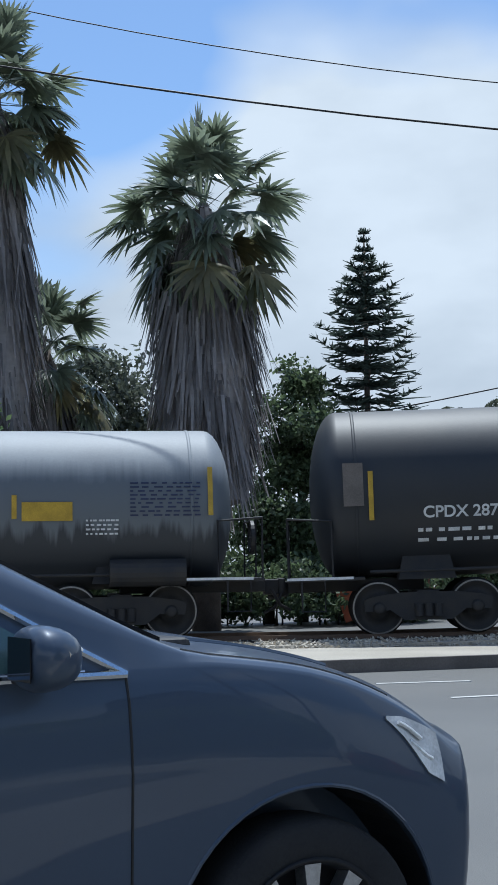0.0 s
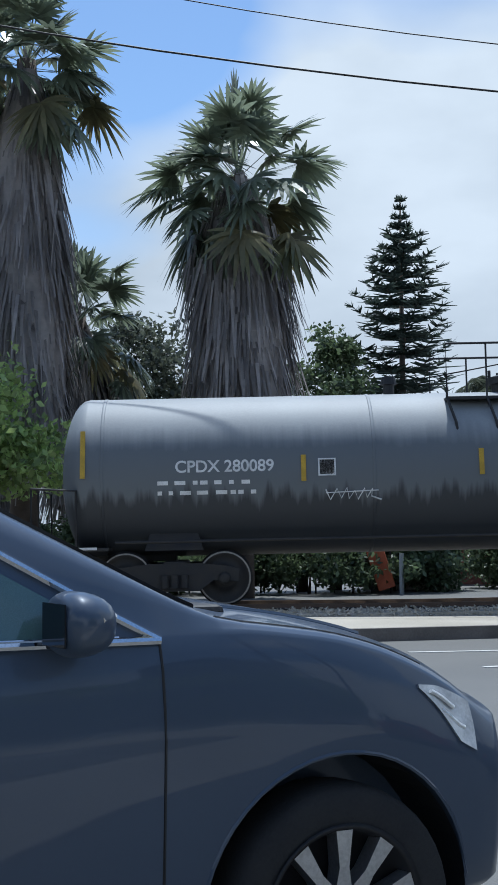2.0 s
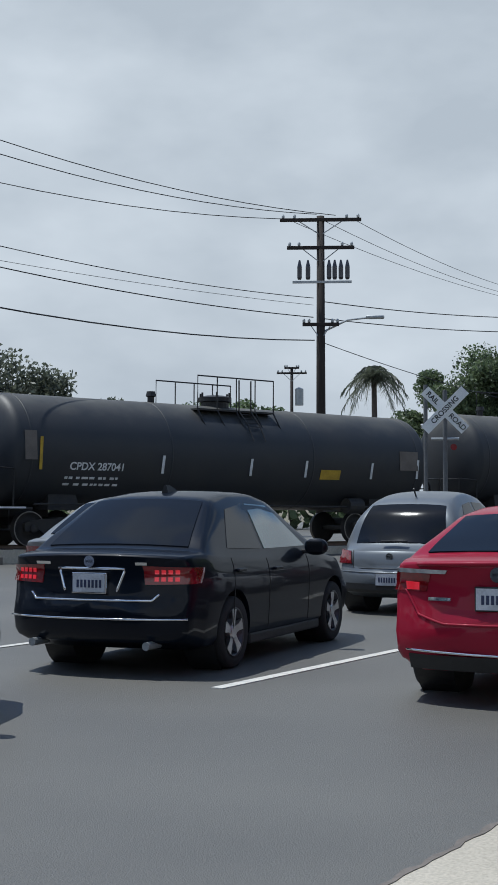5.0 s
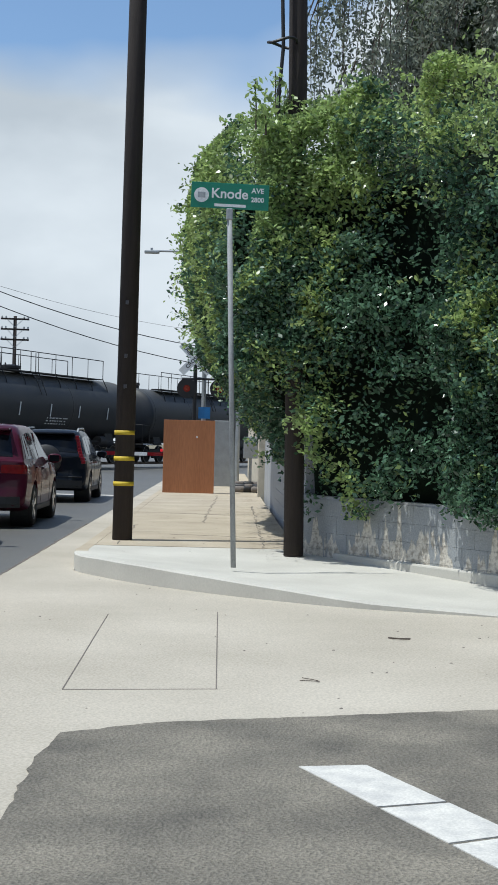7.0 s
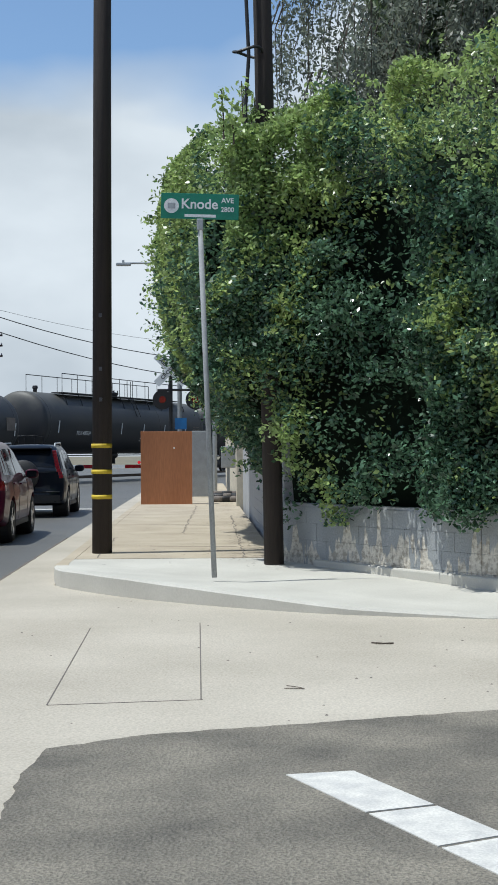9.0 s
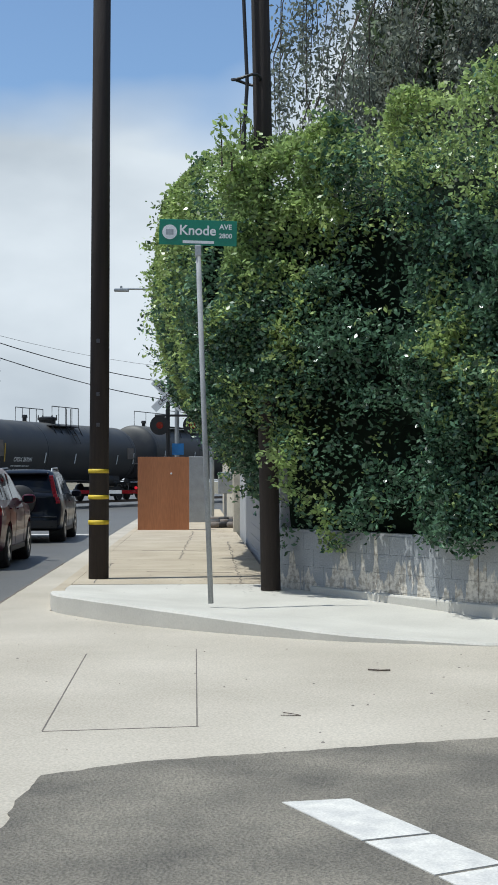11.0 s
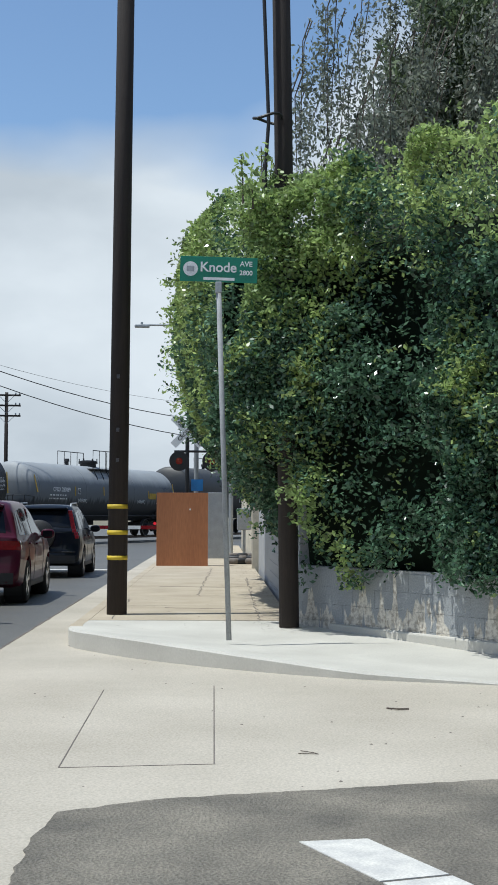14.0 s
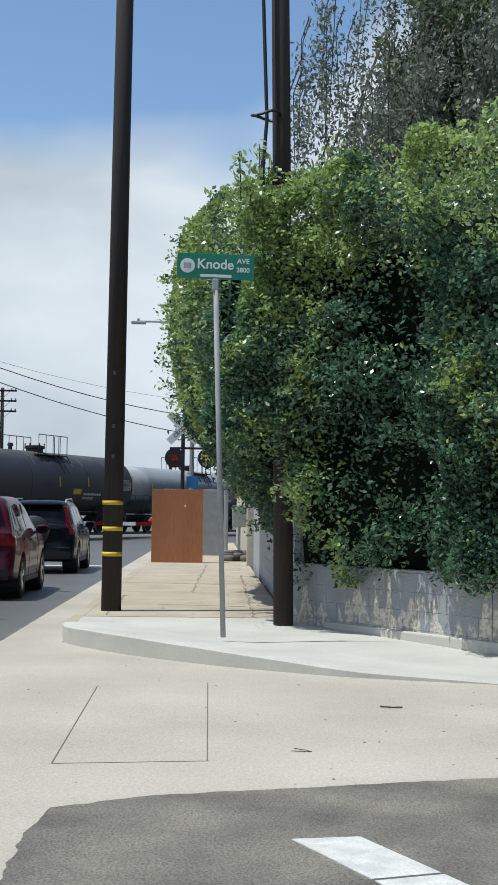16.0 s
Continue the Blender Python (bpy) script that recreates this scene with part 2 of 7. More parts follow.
def join(bm, own, m=None):
    if m is not None:
        bmesh.ops.transform(own, matrix=m, verts=own.verts)
    if bm is None:
        return own
    me = bpy.data.meshes.new("t")
    own.to_mesh(me)
    own.free()
    bm.from_mesh(me)
    bpy.data.meshes.remove(me)
    return bm


def tube(points, r, seg=8, bm=None, r2=None, caps=True):
    """A round bar along points, from radius r to r2."""
    bm = bm or bmesh.new()
    pts = [Vector(p) for p in points]
    r2 = r if r2 is None else r2
    rings = []
    for i, p in enumerate(pts):
        a, b = pts[max(i - 1, 0)], pts[min(i + 1, len(pts) - 1)]
        d = (b - a).normalized()
        side = d.cross(Vector((0, 0, 1)))
        if side.length < 0.05:
            side = d.cross(Vector((1, 0, 0)))
        side.normalize()
        up = side.cross(d)
        rr = r + (r2 - r) * i / max(len(pts) - 1, 1)
        rings.append([bm.verts.new(p + (side * math.cos(k * 2 * math.pi / seg) + up * math.sin(k * 2 * math.pi / seg)) * rr) for k in range(seg)])
    for a, b in zip(rings, rings[1:]):
        for k in range(seg):
            bm.faces.new((a[k], a[(k + 1) % seg], b[(k + 1) % seg], b[k]))
    if caps:
        bm.faces.new(rings[0][::-1])
        bm.faces.new(rings[-1])
    return bm


def loft(rings, bm=None, caps=True, closed=True):
    bm = bm or bmesh.new()
    vs = [[bm.verts.new(p) for p in ring] for ring in rings]
    for a, b in zip(vs, vs[1:]):
        k = len(a)
        for i in range(k if closed else k - 1):
            bm.faces.new((a[i], a[(i + 1) % k], b[(i + 1) % k], b[i]))
    if caps:
        bm.faces.new(vs[0][::-1])
        bm.faces.new(vs[-1])
    return bm


def lathe(profile, seg=32, axis="Y", bm=None, ends=True):
    """Turn (radius, along) pairs round an axis. ends: False leaves wide ends open."""
    bm = bm or bmesh.new()
    rings = []
    for r, a in profile:
        ring = []
        for k in range(seg):
            c, s = r * math.cos(k * 2 * math.pi / seg), r * math.sin(k * 2 * math.pi / seg)
            ring.append({"Y": (c, a, s), "X": (a, c, s), "Z": (c, s, a)}[axis])
        rings.append(ring)
    bm = loft(rings, bm, caps=False)
    bm.verts.ensure_lookup_table()
    k = len(bm.verts) - seg * len(rings)
    for i, (r, _) in ((0, profile[0]), (len(rings) - 1, profile[-1])):
        if ends or r < 0.12:
            vs = [bm.verts[k + i * seg + j] for j in range(seg)]
            bm.faces.new(vs if i else vs[::-1])
    return bm


def slab(poly, z0, z1, bm=None):
    """A flat plate over a polygon of (x, y)."""
    bm = bm or bmesh.new()
    lo, hi = [bm.verts.new((x, y, z0)) for x, y in poly], [bm.verts.new((x, y, z1)) for x, y in poly]
    k = len(poly)
    bm.faces.new(lo[::-1])
    bm.faces.new(hi)
    for i in range(k):
        bm.faces.new((lo[i], lo[(i + 1) % k], hi[(i + 1) % k], hi[i]))
    return bm


def words(name, text, size, mat, parent, m, label=""):
    """Flat lettering as a mesh."""
    cu = bpy.data.curves.new(name, "FONT")
    cu.body, cu.size, cu.extrude, cu.align_x, cu.align_y = text, size, 0.002, "CENTER", "CENTER"
    cu.offset = size * 0.018
    tmp = bpy.data.objects.new(name, cu)
    scene.collection.objects.link(tmp)
    bpy.context.view_layer.update()
    me = bpy.data.meshes.new_from_object(tmp.evaluated_get(bpy.context.evaluated_depsgraph_get()))
    bpy.data.objects.remove(tmp)
    me.materials.clear()
    me.materials.append(mat)
    ob = new(name, me)
    ob.parent, ob.matrix_basis = parent, m
    if label:
        ob["label"] = label
    return ob


def cards(name, verts, quads, mats, mat_ids=None, parent=None):
    """Many small leaves in one mesh."""
    me = bpy.data.meshes.new(name)
    me.from_pydata(verts.tolist(), [], quads.tolist())
    for k in mats:
        me.materials.append(k)
    if mat_ids is not None:
        me.polygons.foreach_set("material_index", mat_ids.astype(np.int32))
    ob = new(name, me)
    if parent is not None:
        ob.parent = parent
    return ob


def leaves(centres, size, rng, aspect=0.45, droop=0.0, outward=None):
    """Pointed leaves at the centres: verts and quads. outward: directions that the blades lean to."""
    k = len(centres)
    d = rng.normal(size=(k, 3))
    if outward is not None:
        d = d * 0.8 + outward
    d[:, 2] -= droop
    d /= np.linalg.norm(d, axis=1)[:, None] + 1e-9
    s = np.cross(d, rng.normal(size=(k, 3)))
    s /= np.linalg.norm(s, axis=1)[:, None] + 1e-9
    ln = size * (0.6 + 0.8 * rng.random(k))[:, None]
    a, b = centres - d * ln / 2, centres + d * ln / 2
    v = np.stack([a, centres + s * ln * aspect / 2, b, centres - s * ln * aspect / 2], 1).reshape(-1, 3)
    return v, np.arange(4 * k).reshape(-1, 4)


# ---- the setting ----
def track_y(x):
    return 27.6 - 0.43 * (math.sqrt((x - 11) ** 2 + 225) - 15)


STEP, X0 = 0.25, -60.0
_xs = np.arange(X0, 160.0, STEP)
_ys = np.array([track_y(x) for x in _xs])
_ss = np.concatenate([[0], np.cumsum(np.hypot(np.diff(_xs), np.diff(_ys)))])
S_REF = float(np.interp(-5.2, _xs, _ss))
RAIL_Z = 0.30


def ease(t):
    t = min(1.0, max(0.0, t))
    return t * t * (3 - 2 * t)


def rise(x):
    """How far the line climbs over its low hump beside the road."""
    return 0.24 * ease((x + 4) / 12) * (1 - ease((x - 18) / 18))


def on_track(s):
    """Place on the track s metres on from the reference point, to the right."""
    return float(np.interp(s + S_REF, _ss, _xs)), float(np.interp(s + S_REF, _ss, _ys))


def road_edge(x):
    """The far kerb of the road."""
    return min(21.2 + 0.57 * x, track_y(x) - 2.0)


def bed_edge(x):
    """The near edge of the gravel bed."""
    return track_y(x) - 2.4 + 0.9 * min(1.0, max(0.0, (x + 2) / 7))


def strip(fa, fb, x0, x1, step, z0, z1, bm=None):
    """A plate between two curves y = fa(x) and y = fb(x)."""
    xs = np.arange(x0, x1 + step / 2, step)
    top = z1 if callable(z1) else (lambda x: z1)
    rings = [[(x, fa(x), z0), (x, fb(x), z0), (x, fb(x), top(x)), (x, fa(x), top(x))] for x in xs]
    return loft(rings, bm)


bm = bmesh.new()
bmesh.ops.create_grid(bm, x_segments=40, y_segments=40, size=900)
for v in bm.verts:
    v.co.z = -0.06
tagged(link("ground", bm, EARTH), "dry bare earth reaching away behind the railway", "ground", kind="structure")

bm = slab([(-60, -40), (140, -40), (140, 60), (-60, 60)], -0.05, -0.012)
tagged(link("road", bm, ASPHALT), "smooth grey asphalt road with several lanes", "road", kind="structure")

SIDE_AS = [(-12, -14), (6.9, -14), (8.4, -6), (7.66, -1.61), (7.1, 0.3), (6.8, 0.78), (6.2, 0.82), (5.44, 0.81), (-12, 0.7)]
edge_rng, ragged = random.Random(5), []
for p_, q_ in zip(SIDE_AS, SIDE_AS[1:] + SIDE_AS[:1]):
    near = p_[0] > 3 and q_[0] > 3 and p_[1] > -6.5 and q_[1] > -6.5
    steps = max(1, int(math.dist(p_, q_) / 0.07)) if near else 1
    for i in range(steps):
        f_ = i / steps
        j_ = 0.013 if near else 0.0
        ragged.append((p_[0] + (q_[0] - p_[0]) * f_ + edge_rng.uniform(-j_, j_), p_[1] + (q_[1] - p_[1]) * f_ + edge_rng.uniform(-j_, j_)))
tagged(link("side_road", slab(ragged, -0.012, 0.010), ASPHALT_OLD), "worn coarse grey asphalt of the side street", "road", kind="structure")

# broken dark edge where the asphalt meets the gutter
crack_rng = random.Random(9)
bm, xs_ = bmesh.new(), np.arange(-0.6, 24, 0.09)
top_e = [(x, 2.33 + crack_rng.uniform(0.0, 0.035)) for x in xs_]
low_e = [(x, 2.33 - crack_rng.uniform(0.002, 0.022)) for x in xs_]
slab(top_e + low_e[::-1], -0.012, 0.008, bm)
tagged(link("road_crack", bm, KERB_DARK), "dark broken crack between asphalt and gutter", "crack", kind="structure")

# concrete cross gutter between the side street and the main road, in panels
gutter = empty("gutter", pose(0, 0, 0), "pale beige concrete cross gutter with sawn joints", "gutter", kind="structure")
GY = 2.33
GUTTER = [(-1.6, 0.6), (5.44, 0.73), (6.1, 0.74), (6.7, 0.6), (7.0, 0.31), (7.5, -1.61), (8.2, -6.0), (11.9, -6.0), (11.86, -2.47), (12.25, -1.34), (13.3, 0.13), (14.7, 1.3), (15.35, 1.64), (60, 1.7), (60, GY - 0.1), (15.3, GY), (-0.6, GY)]
part("apron", slab(GUTTER, -0.02, 0.004), CONCRETE, gutter)
for a, b_ in (((11.52, 0.93), (8.01, 0.90)), ((11.81, 0.02), (8.12, 0.01)), ((8.0, 0.9), (8.12, 0.0))):
    p_, q_ = Vector(a), Vector(b_)
    nn_ = (q_ - p_).normalized()
    nn_ = Vector((-nn_.y, nn_.x)) * 0.0038
    part("joint", slab([tuple(p_ - nn_), tuple(q_ - nn_), tuple(q_ + nn_), tuple(p_ + nn_)], 0.003, 0.0065), KERB_DARK, gutter)

# raised corner with its curved kerb
corner = [(11.86, -2.47), (12.25, -1.34), (12.7, -0.6), (13.3, 0.13), (14.0, 0.8), (14.7, 1.3), (15.35, 1.62), (16.6, 1.74), (60, 1.74)]
fine, fine_h = [], []
H_RAW = [0.03, 0.07, 0.125, 0.17, 0.20, 0.205, 0.195, 0.17, 0.15]
for i in range(len(corner) - 2):
    p0, p1_, p2_, p3 = (Vector(corner[j]) for j in (max(i - 1, 0), i, i + 1, min(i + 2, len(corner) - 2)))
    for q in (0.0, 0.34, 0.67):
        c = 0.5 * (2 * p1_ + (p2_ - p0) * q + (2 * p0 - 5 * p1_ + 4 * p2_ - p3) * q * q + (3 * p1_ - p0 - 3 * p2_ + p3) * q ** 3)
        fine.append((c.x, c.y))
        fine_h.append(H_RAW[i] + (H_RAW[i + 1] - H_RAW[i]) * q)
corner = fine + corner[-2:]
kerb = empty("kerb", pose(0, 0, 0), "pale grey concrete kerb curving round the corner", "kerb", kind="structure")
inner = []
for i, (x, y) in enumerate(corner):
    a, b = corner[max(i - 1, 0)], corner[min(i + 1, len(corner) - 1)]
    d = Vector((b[0] - a[0], b[1] - a[1])).normalized()
    inner.append((x + d.y * 0.16, y - d.x * 0.16))
full = [(11.7, -9.0)] + corner
full_in = [(11.86, -9.0)] + inner
H_K = [0.02] + fine_h + [0.15, 0.15]
for i in range(len(full) - 1):
    a, b, c, d = full[i], full[i + 1], full_in[i + 1], full_in[i]
    ha, hb = H_K[i], H_K[i + 1]
    bm = bmesh.new()
    lo = [bm.verts.new((p[0], p[1], -0.02)) for p in (a, b, c, d)]
    mid = [bm.verts.new((p[0], p[1], h - 0.02)) for p, h in zip((a, b), (ha, hb))]
    hi = [bm.verts.new((p[0], p[1], h)) for p, h in zip((a, b, c, d), (ha, hb, hb, ha))]
    for k in (0, 1):      # rounded nose
        q = hi[k].co
        n = (Vector((full_in[i + k][0], full_in[i + k][1], q.z)) - q).normalized()
        hi[k].co = q + n * 0.02
    for f in ((lo[0], lo[1], mid[1], mid[0]), (mid[0], mid[1], hi[1], hi[0]), (hi[0], hi[1], hi[2], hi[3]), (lo[2], lo[3], hi[3], hi[2]), (lo[1], lo[2], hi[2], hi[1], mid[1]), (lo[3], lo[0], mid[0], hi[0], hi[3])):
        bm.faces.new(f)
    part("kerb_stone", bm, CONCRETE_NEW if full[i][0] < 15.5 else DUST, kerb)

bm = bmesh.new()
ring = [(p[0], p[1], h) for p, h in zip(full_in, H_K)]
ring = ring[:-2] + [(17.2, 1.58, 0.15)]
back = [(17.2, -0.95, 0.15), (14.4, -3.4, 0.10), (13.0, -9.0, 0.05)]
vs = [bm.verts.new((p[0], p[1], p[2] - 0.003)) for p in ring + back]
bm.faces.new(vs)
r = bmesh.ops.extrude_face_region(bm, geom=bm.faces[:])
bmesh.ops.translate(bm, vec=(0, 0, -0.1), verts=[v for v in r["geom"] if isinstance(v, bmesh.types.BMVert)])
tagged(link("pavement", bm, CONCRETE_NEW), "new pale concrete corner pavement", "pavement", kind="structure")
walkway = empty("pavement_slabs", pose(0, 0, 0), "dusty tan pavement slabs beside the block wall", "pavement", kind="structure")
xs = [17.22, 20.0, 22.6, 25.4, 28.3, 31.2, 34.2, 37.4, 41.0, 46.0, 60.0]
for a, b in zip(xs, xs[1:]):
    part("slab", box(a, -0.93, 0.02, b - 0.018, 1.575, 0.15), DUST, walkway)

# cracks wandering along the slabs
cr_ = random.Random(41)
cracks = empty("pavement_cracks", pose(0, 0, 0), "dark ragged cracks in the dusty pavement", "crack", kind="structure")
for x0_, x1_, y0_, y1_ in ((17.3, 29.0, -0.55, -0.62), (22.5, 34.5, 0.30, 0.12), (17.4, 21.5, 1.30, 1.33), (25.0, 25.3, -0.2, 1.0), (19.2, 19.5, -0.5, 0.7)):
    n_ = max(6, int(math.dist((x0_, y0_), (x1_, y1_)) / 0.16))
    pts_ = [(x0_ + (x1_ - x0_) * i / n_ + cr_.uniform(-0.03, 0.03), y0_ + (y1_ - y0_) * i / n_ + cr_.uniform(-0.035, 0.035)) for i in range(n_ + 1)]
    along = abs(x1_ - x0_) > abs(y1_ - y0_)
    up_ = [(x, y + cr_.uniform(0.006, 0.018)) if along else (x + cr_.uniform(0.01, 0.04), y) for x, y in pts_]
    part("crack", slab(pts_ + up_[::-1], 0.1495, 0.1525), KERB_DARK, cracks)

# far verge: kerb, pale strip, ballast
bm = strip(road_edge, lambda x: road_edge(x) + 0.16, -40, 26, 1.0, -0.02, 0.17)
tagged(link("far_kerb", bm, KERB_DARK), "dark weathered kerb on the far side of the road", "kerb", kind="structure")
bm = strip(lambda x: road_edge(x) + 0.16, lambda x: max(bed_edge(x), road_edge(x) + 0.3), -40, 26, 1.0, -0.02, 0.165)
tagged(link("verge", bm, CONCRETE), "pale concrete strip beside the tracks", "verge", kind="structure")
bm = strip(bed_edge, lambda x: track_y(x) + 2.6, -45, 47, 1.0, -0.03, lambda x: 0.21 + rise(x))
tagged(link("track_bed", bm, BALLAST), "pale gravel track bed", "track bed", kind="structure")
rng = np.random.default_rng(3)
k = 9000
px = rng.uniform(-16, 16, k)
py = np.array([bed_edge(x) for x in px]) - 0.15 + np.abs(rng.normal(0, 0.9, k))
h = rng.uniform(0.02, 0.055, k)
pc = np.stack([px, py, np.where(py > np.array([bed_edge(x) for x in px]), 0.21 + np.array([rise(x) for x in px]), 0.165) + h * 0.3], 1)
tet = rng.normal(size=(k, 4, 3))
tet /= np.linalg.norm(tet, axis=2)[..., None]
v = (pc[:, None] + tet * h[:, None, None]).reshape(-1, 3)
q = (np.arange(k)[:, None, None] * 4 + np.array([[0, 1, 2], [0, 2, 3], [0, 3, 1], [1, 3, 2]])).reshape(-1, 3)
tagged(cards("gravel", v, q, [BALLAST]), "loose pale gravel beside the rails", "gravel", kind="stuff")
for off in (-0.72, 0.72):
    rings = []
    for s in np.arange(-36, 110, 1.0):
        x, y = on_track(s)
        x2, y2 = on_track(s + 0.5)
        d = Vector((x2 - x, y2 - y)).normalized()
        n = Vector((-d.y, d.x))
        p = Vector((x, y)) + n * off
        rings.append([(p.x + n.x * a, p.y + n.y * a, z + rise(x)) for a, z in ((-0.07, 0.20), (0.07, 0.20), (0.035, 0.22), (0.035, RAIL_Z), (-0.035, RAIL_Z), (-0.035, 0.22))])
    tagged(link("rail", loft(rings), RUST), "worn steel rail", "rail", "rails of the track", "structure")
sl = empty("sleepers", pose(0, 0, 0), "dark wooden sleepers under the rails", "sleepers", kind="structure")
sl_me = None
for i, s in enumerate(np.arange(-24, 34, 0.6)):
    x, y = on_track(s)
    x2, y2 = on_track(s + 0.3)
    if sl_me is None:
        ob = part("sleeper", box(-0.12, -1.3, 0.08, 0.12, 1.3, 0.235), WOOD_POLE, sl)
        sl_me = ob.data
    else:
        ob = new("sleeper", sl_me)
        ob.parent = sl
    ob.matrix_basis = pose(x, y, rise(x), 0, 0, math.degrees(math.atan2(y2 - y, x2 - x)))

# lane markings
def mark(p, q, w=0.11):
    p, q = Vector(p), Vector(q)
    n = (q - p).normalized()
    n = Vector((-n.y, n.x)) * w / 2
    tagged(link("lane_line", slab([tuple(p - n), tuple(q - n), tuple(q + n), tuple(p + n)], -0.012, -0.003), LINE_WHITE), "worn white lane line on asphalt", "lane line", "lane lines", "structure")


for p, q in (((-2.46, 17.59), (-1.31, 18.09)), ((3.3, 20.79), (5.41, 21.99)), ((-1.36, 15.76), (0.6, 17.04)), ((-5.5, 13.1), (-3.3, 14.5)), ((3.92, 15.66), (5.6, 16.4)), ((9.35, 5.99), (12.82, 6.0)), ((17.0, 6.05), (20.5, 6.05)), ((24, 6.05), (27, 6.05)), ((9.0, 9.6), (12.0, 9.65)), ((14, 9.65), (30, 9.7)), ((19, 13.2), (36, 13.2))):
    mark(p, q)
tagged(link("stop_line", slab([(36.6, 2.4), (37.1, 2.4), (37.1, 9.5), (36.6, 9.5)], -0.012, -0.004), LINE_WHITE), "white stop line before the crossing", "stop line", kind="structure")
dots = empty("lane_markers", pose(0, 0, 0), "small white round road markers", "road marker", kind="structure")
for x, y in ((3.38, 18.51), (3.85, 15.85), (3.29, 15.44), (0.82, 19.51), (1.2, 15.5), (2.9, 12.1)):
    b2 = lathe([(0.05, -0.012), (0.05, -0.002), (0.03, 0.008)], 12, "Z")
    bmesh.ops.translate(b2, vec=(x, y, 0), verts=b2.verts)
    part("marker", b2, LINE_WHITE, dots)
stripe = empty("white_stripe", pose(0, 0, 0), "cracked white painted stripe on the side street", "road marking", kind="structure")
A, B, C, D = (Vector(p) for p in ((6.17, -0.37), (6.27, -0.66), (4.0, -1.63), (3.72, -1.40)))
for a, b in ((0.0, 0.27), (0.28, 0.47), (0.48, 0.9)):
    ps = [A.lerp(D, a), B.lerp(C, a + 0.02), B.lerp(C, b + 0.02), A.lerp(D, b)]
    part("painted_patch", slab([tuple(p) for p in ps], 0.008, 0.0145), LINE_WHITE, stripe)


# ---- vehicles ----
def interp(pts, x):
    return float(np.interp(x, [p[0] for p in pts], [p[1] for p in pts]))


def wheel(parent, x, y, r, side, rim_mat, rim_dark, spokes=5, width=0.23, rim=0.66, slim=1.0):
    """A tyre with a spoked rim. side: +1 for the left of the car, -1 for its right."""
    w = new("wheel")
    w.parent, w.matrix_basis = parent, pose(x, y, r, 0, 0, 0 if side < 0 else 180)
    hw = width / 2
    part("tyre", lathe([(r * rim, -hw * 0.9), (r * 0.93, -hw), (r * 0.985, -hw * 0.75), (r, -hw * 0.4), (r, hw * 0.4), (r * 0.985, hw * 0.75), (r * 0.93, hw), (r * rim, hw * 0.9)], 40, ends=False), RUBBER, w, smooth=True)
    part("rim_barrel", lathe([(r * rim * 1.0, -hw * 0.92), (r * rim * 1.03, -hw * 0.98), (r * rim * 0.95, -hw * 0.9), (r * rim * 0.9, -hw * 0.2), (0.05, -hw * 0.15)], 40, ends=False), rim_dark, w, smooth=True)
    bm = bmesh.new()
    for i in range(spokes):
        a = i * 2 * math.pi / spokes
        k_ = slim * 5 / spokes
        own = loft([[(-0.035 * slim, -hw * 0.82, 0.03), (0.035 * slim, -hw * 0.82, 0.03), (0.03, -hw * 0.35, 0.03), (-0.03, -hw * 0.35, 0.03)],
                    [(-0.032 * k_, -hw * 0.9, r * rim * 0.55), (0.032 * k_, -hw * 0.9, r * rim * 0.55), (0.02, -hw * 0.4, r * rim * 0.55), (-0.02, -hw * 0.4, r * rim * 0.55)],
                    [(-0.055 * k_, -hw * 0.92, r * rim * 0.95), (0.055 * k_, -hw * 0.92, r * rim * 0.95), (0.03 * slim, -hw * 0.45, r * rim * 0.95), (-0.03 * slim, -hw * 0.45, r * rim * 0.95)]])
        join(bm, own, Matrix.Rotation(a, 4, "Y"))
    lathe([(0.075, -hw * 0.35), (0.075, -hw * 0.8), (0.055, -hw * 0.92), (0.02, -hw * 0.94)], 20, "Y", bm)
    for i in range(5):
        a = i * 2 * math.pi / 5 + 0.3
        join(bm, lathe([(0.012, -hw * 0.93), (0.012, -hw * 0.8)], 8), Matrix.Translation((0.05 * math.cos(a), 0, 0.05 * math.sin(a))))
    part("spokes", bm, rim_mat, w)
    return w


def carve(ob, cutters):
    """Cut the cutters out of a mesh, for good."""
    for c in cutters:
        mod = ob.modifiers.new("cut", "BOOLEAN")
        mod.operation, mod.object, mod.solver = "DIFFERENCE", c, "EXACT"
    bpy.context.view_layer.update()
    me = bpy.data.meshes.new_from_object(ob.evaluated_get(bpy.context.evaluated_depsgraph_get()))
    ob.modifiers.clear()
    old, ob.data = ob.data, me
    bpy.data.meshes.remove(old)
    for c in cutters:
        bpy.data.objects.remove(c)


SHAPES = {}


def eased(pts, sigma):
    """A line through (x, z) pairs with its corners rounded over about sigma metres."""
    x0, x1 = pts[0][0], pts[-1][0]
    gx = np.linspace(x0 - 4 * sigma, x1 + 4 * sigma, int((x1 - x0 + 8 * sigma) / 0.01) + 1)
    gz = np.interp(gx, [p[0] for p in pts], [p[1] for p in pts])
    half = int(3 * sigma / 0.01)
    kern = np.exp(-0.5 * (np.arange(-half, half + 1) * 0.01 / sigma) ** 2)
    gz = np.convolve(np.pad(gz, half, mode="edge"), kern / kern.sum(), mode="valid")
    return lambda x: float(np.interp(x, gx, gz))


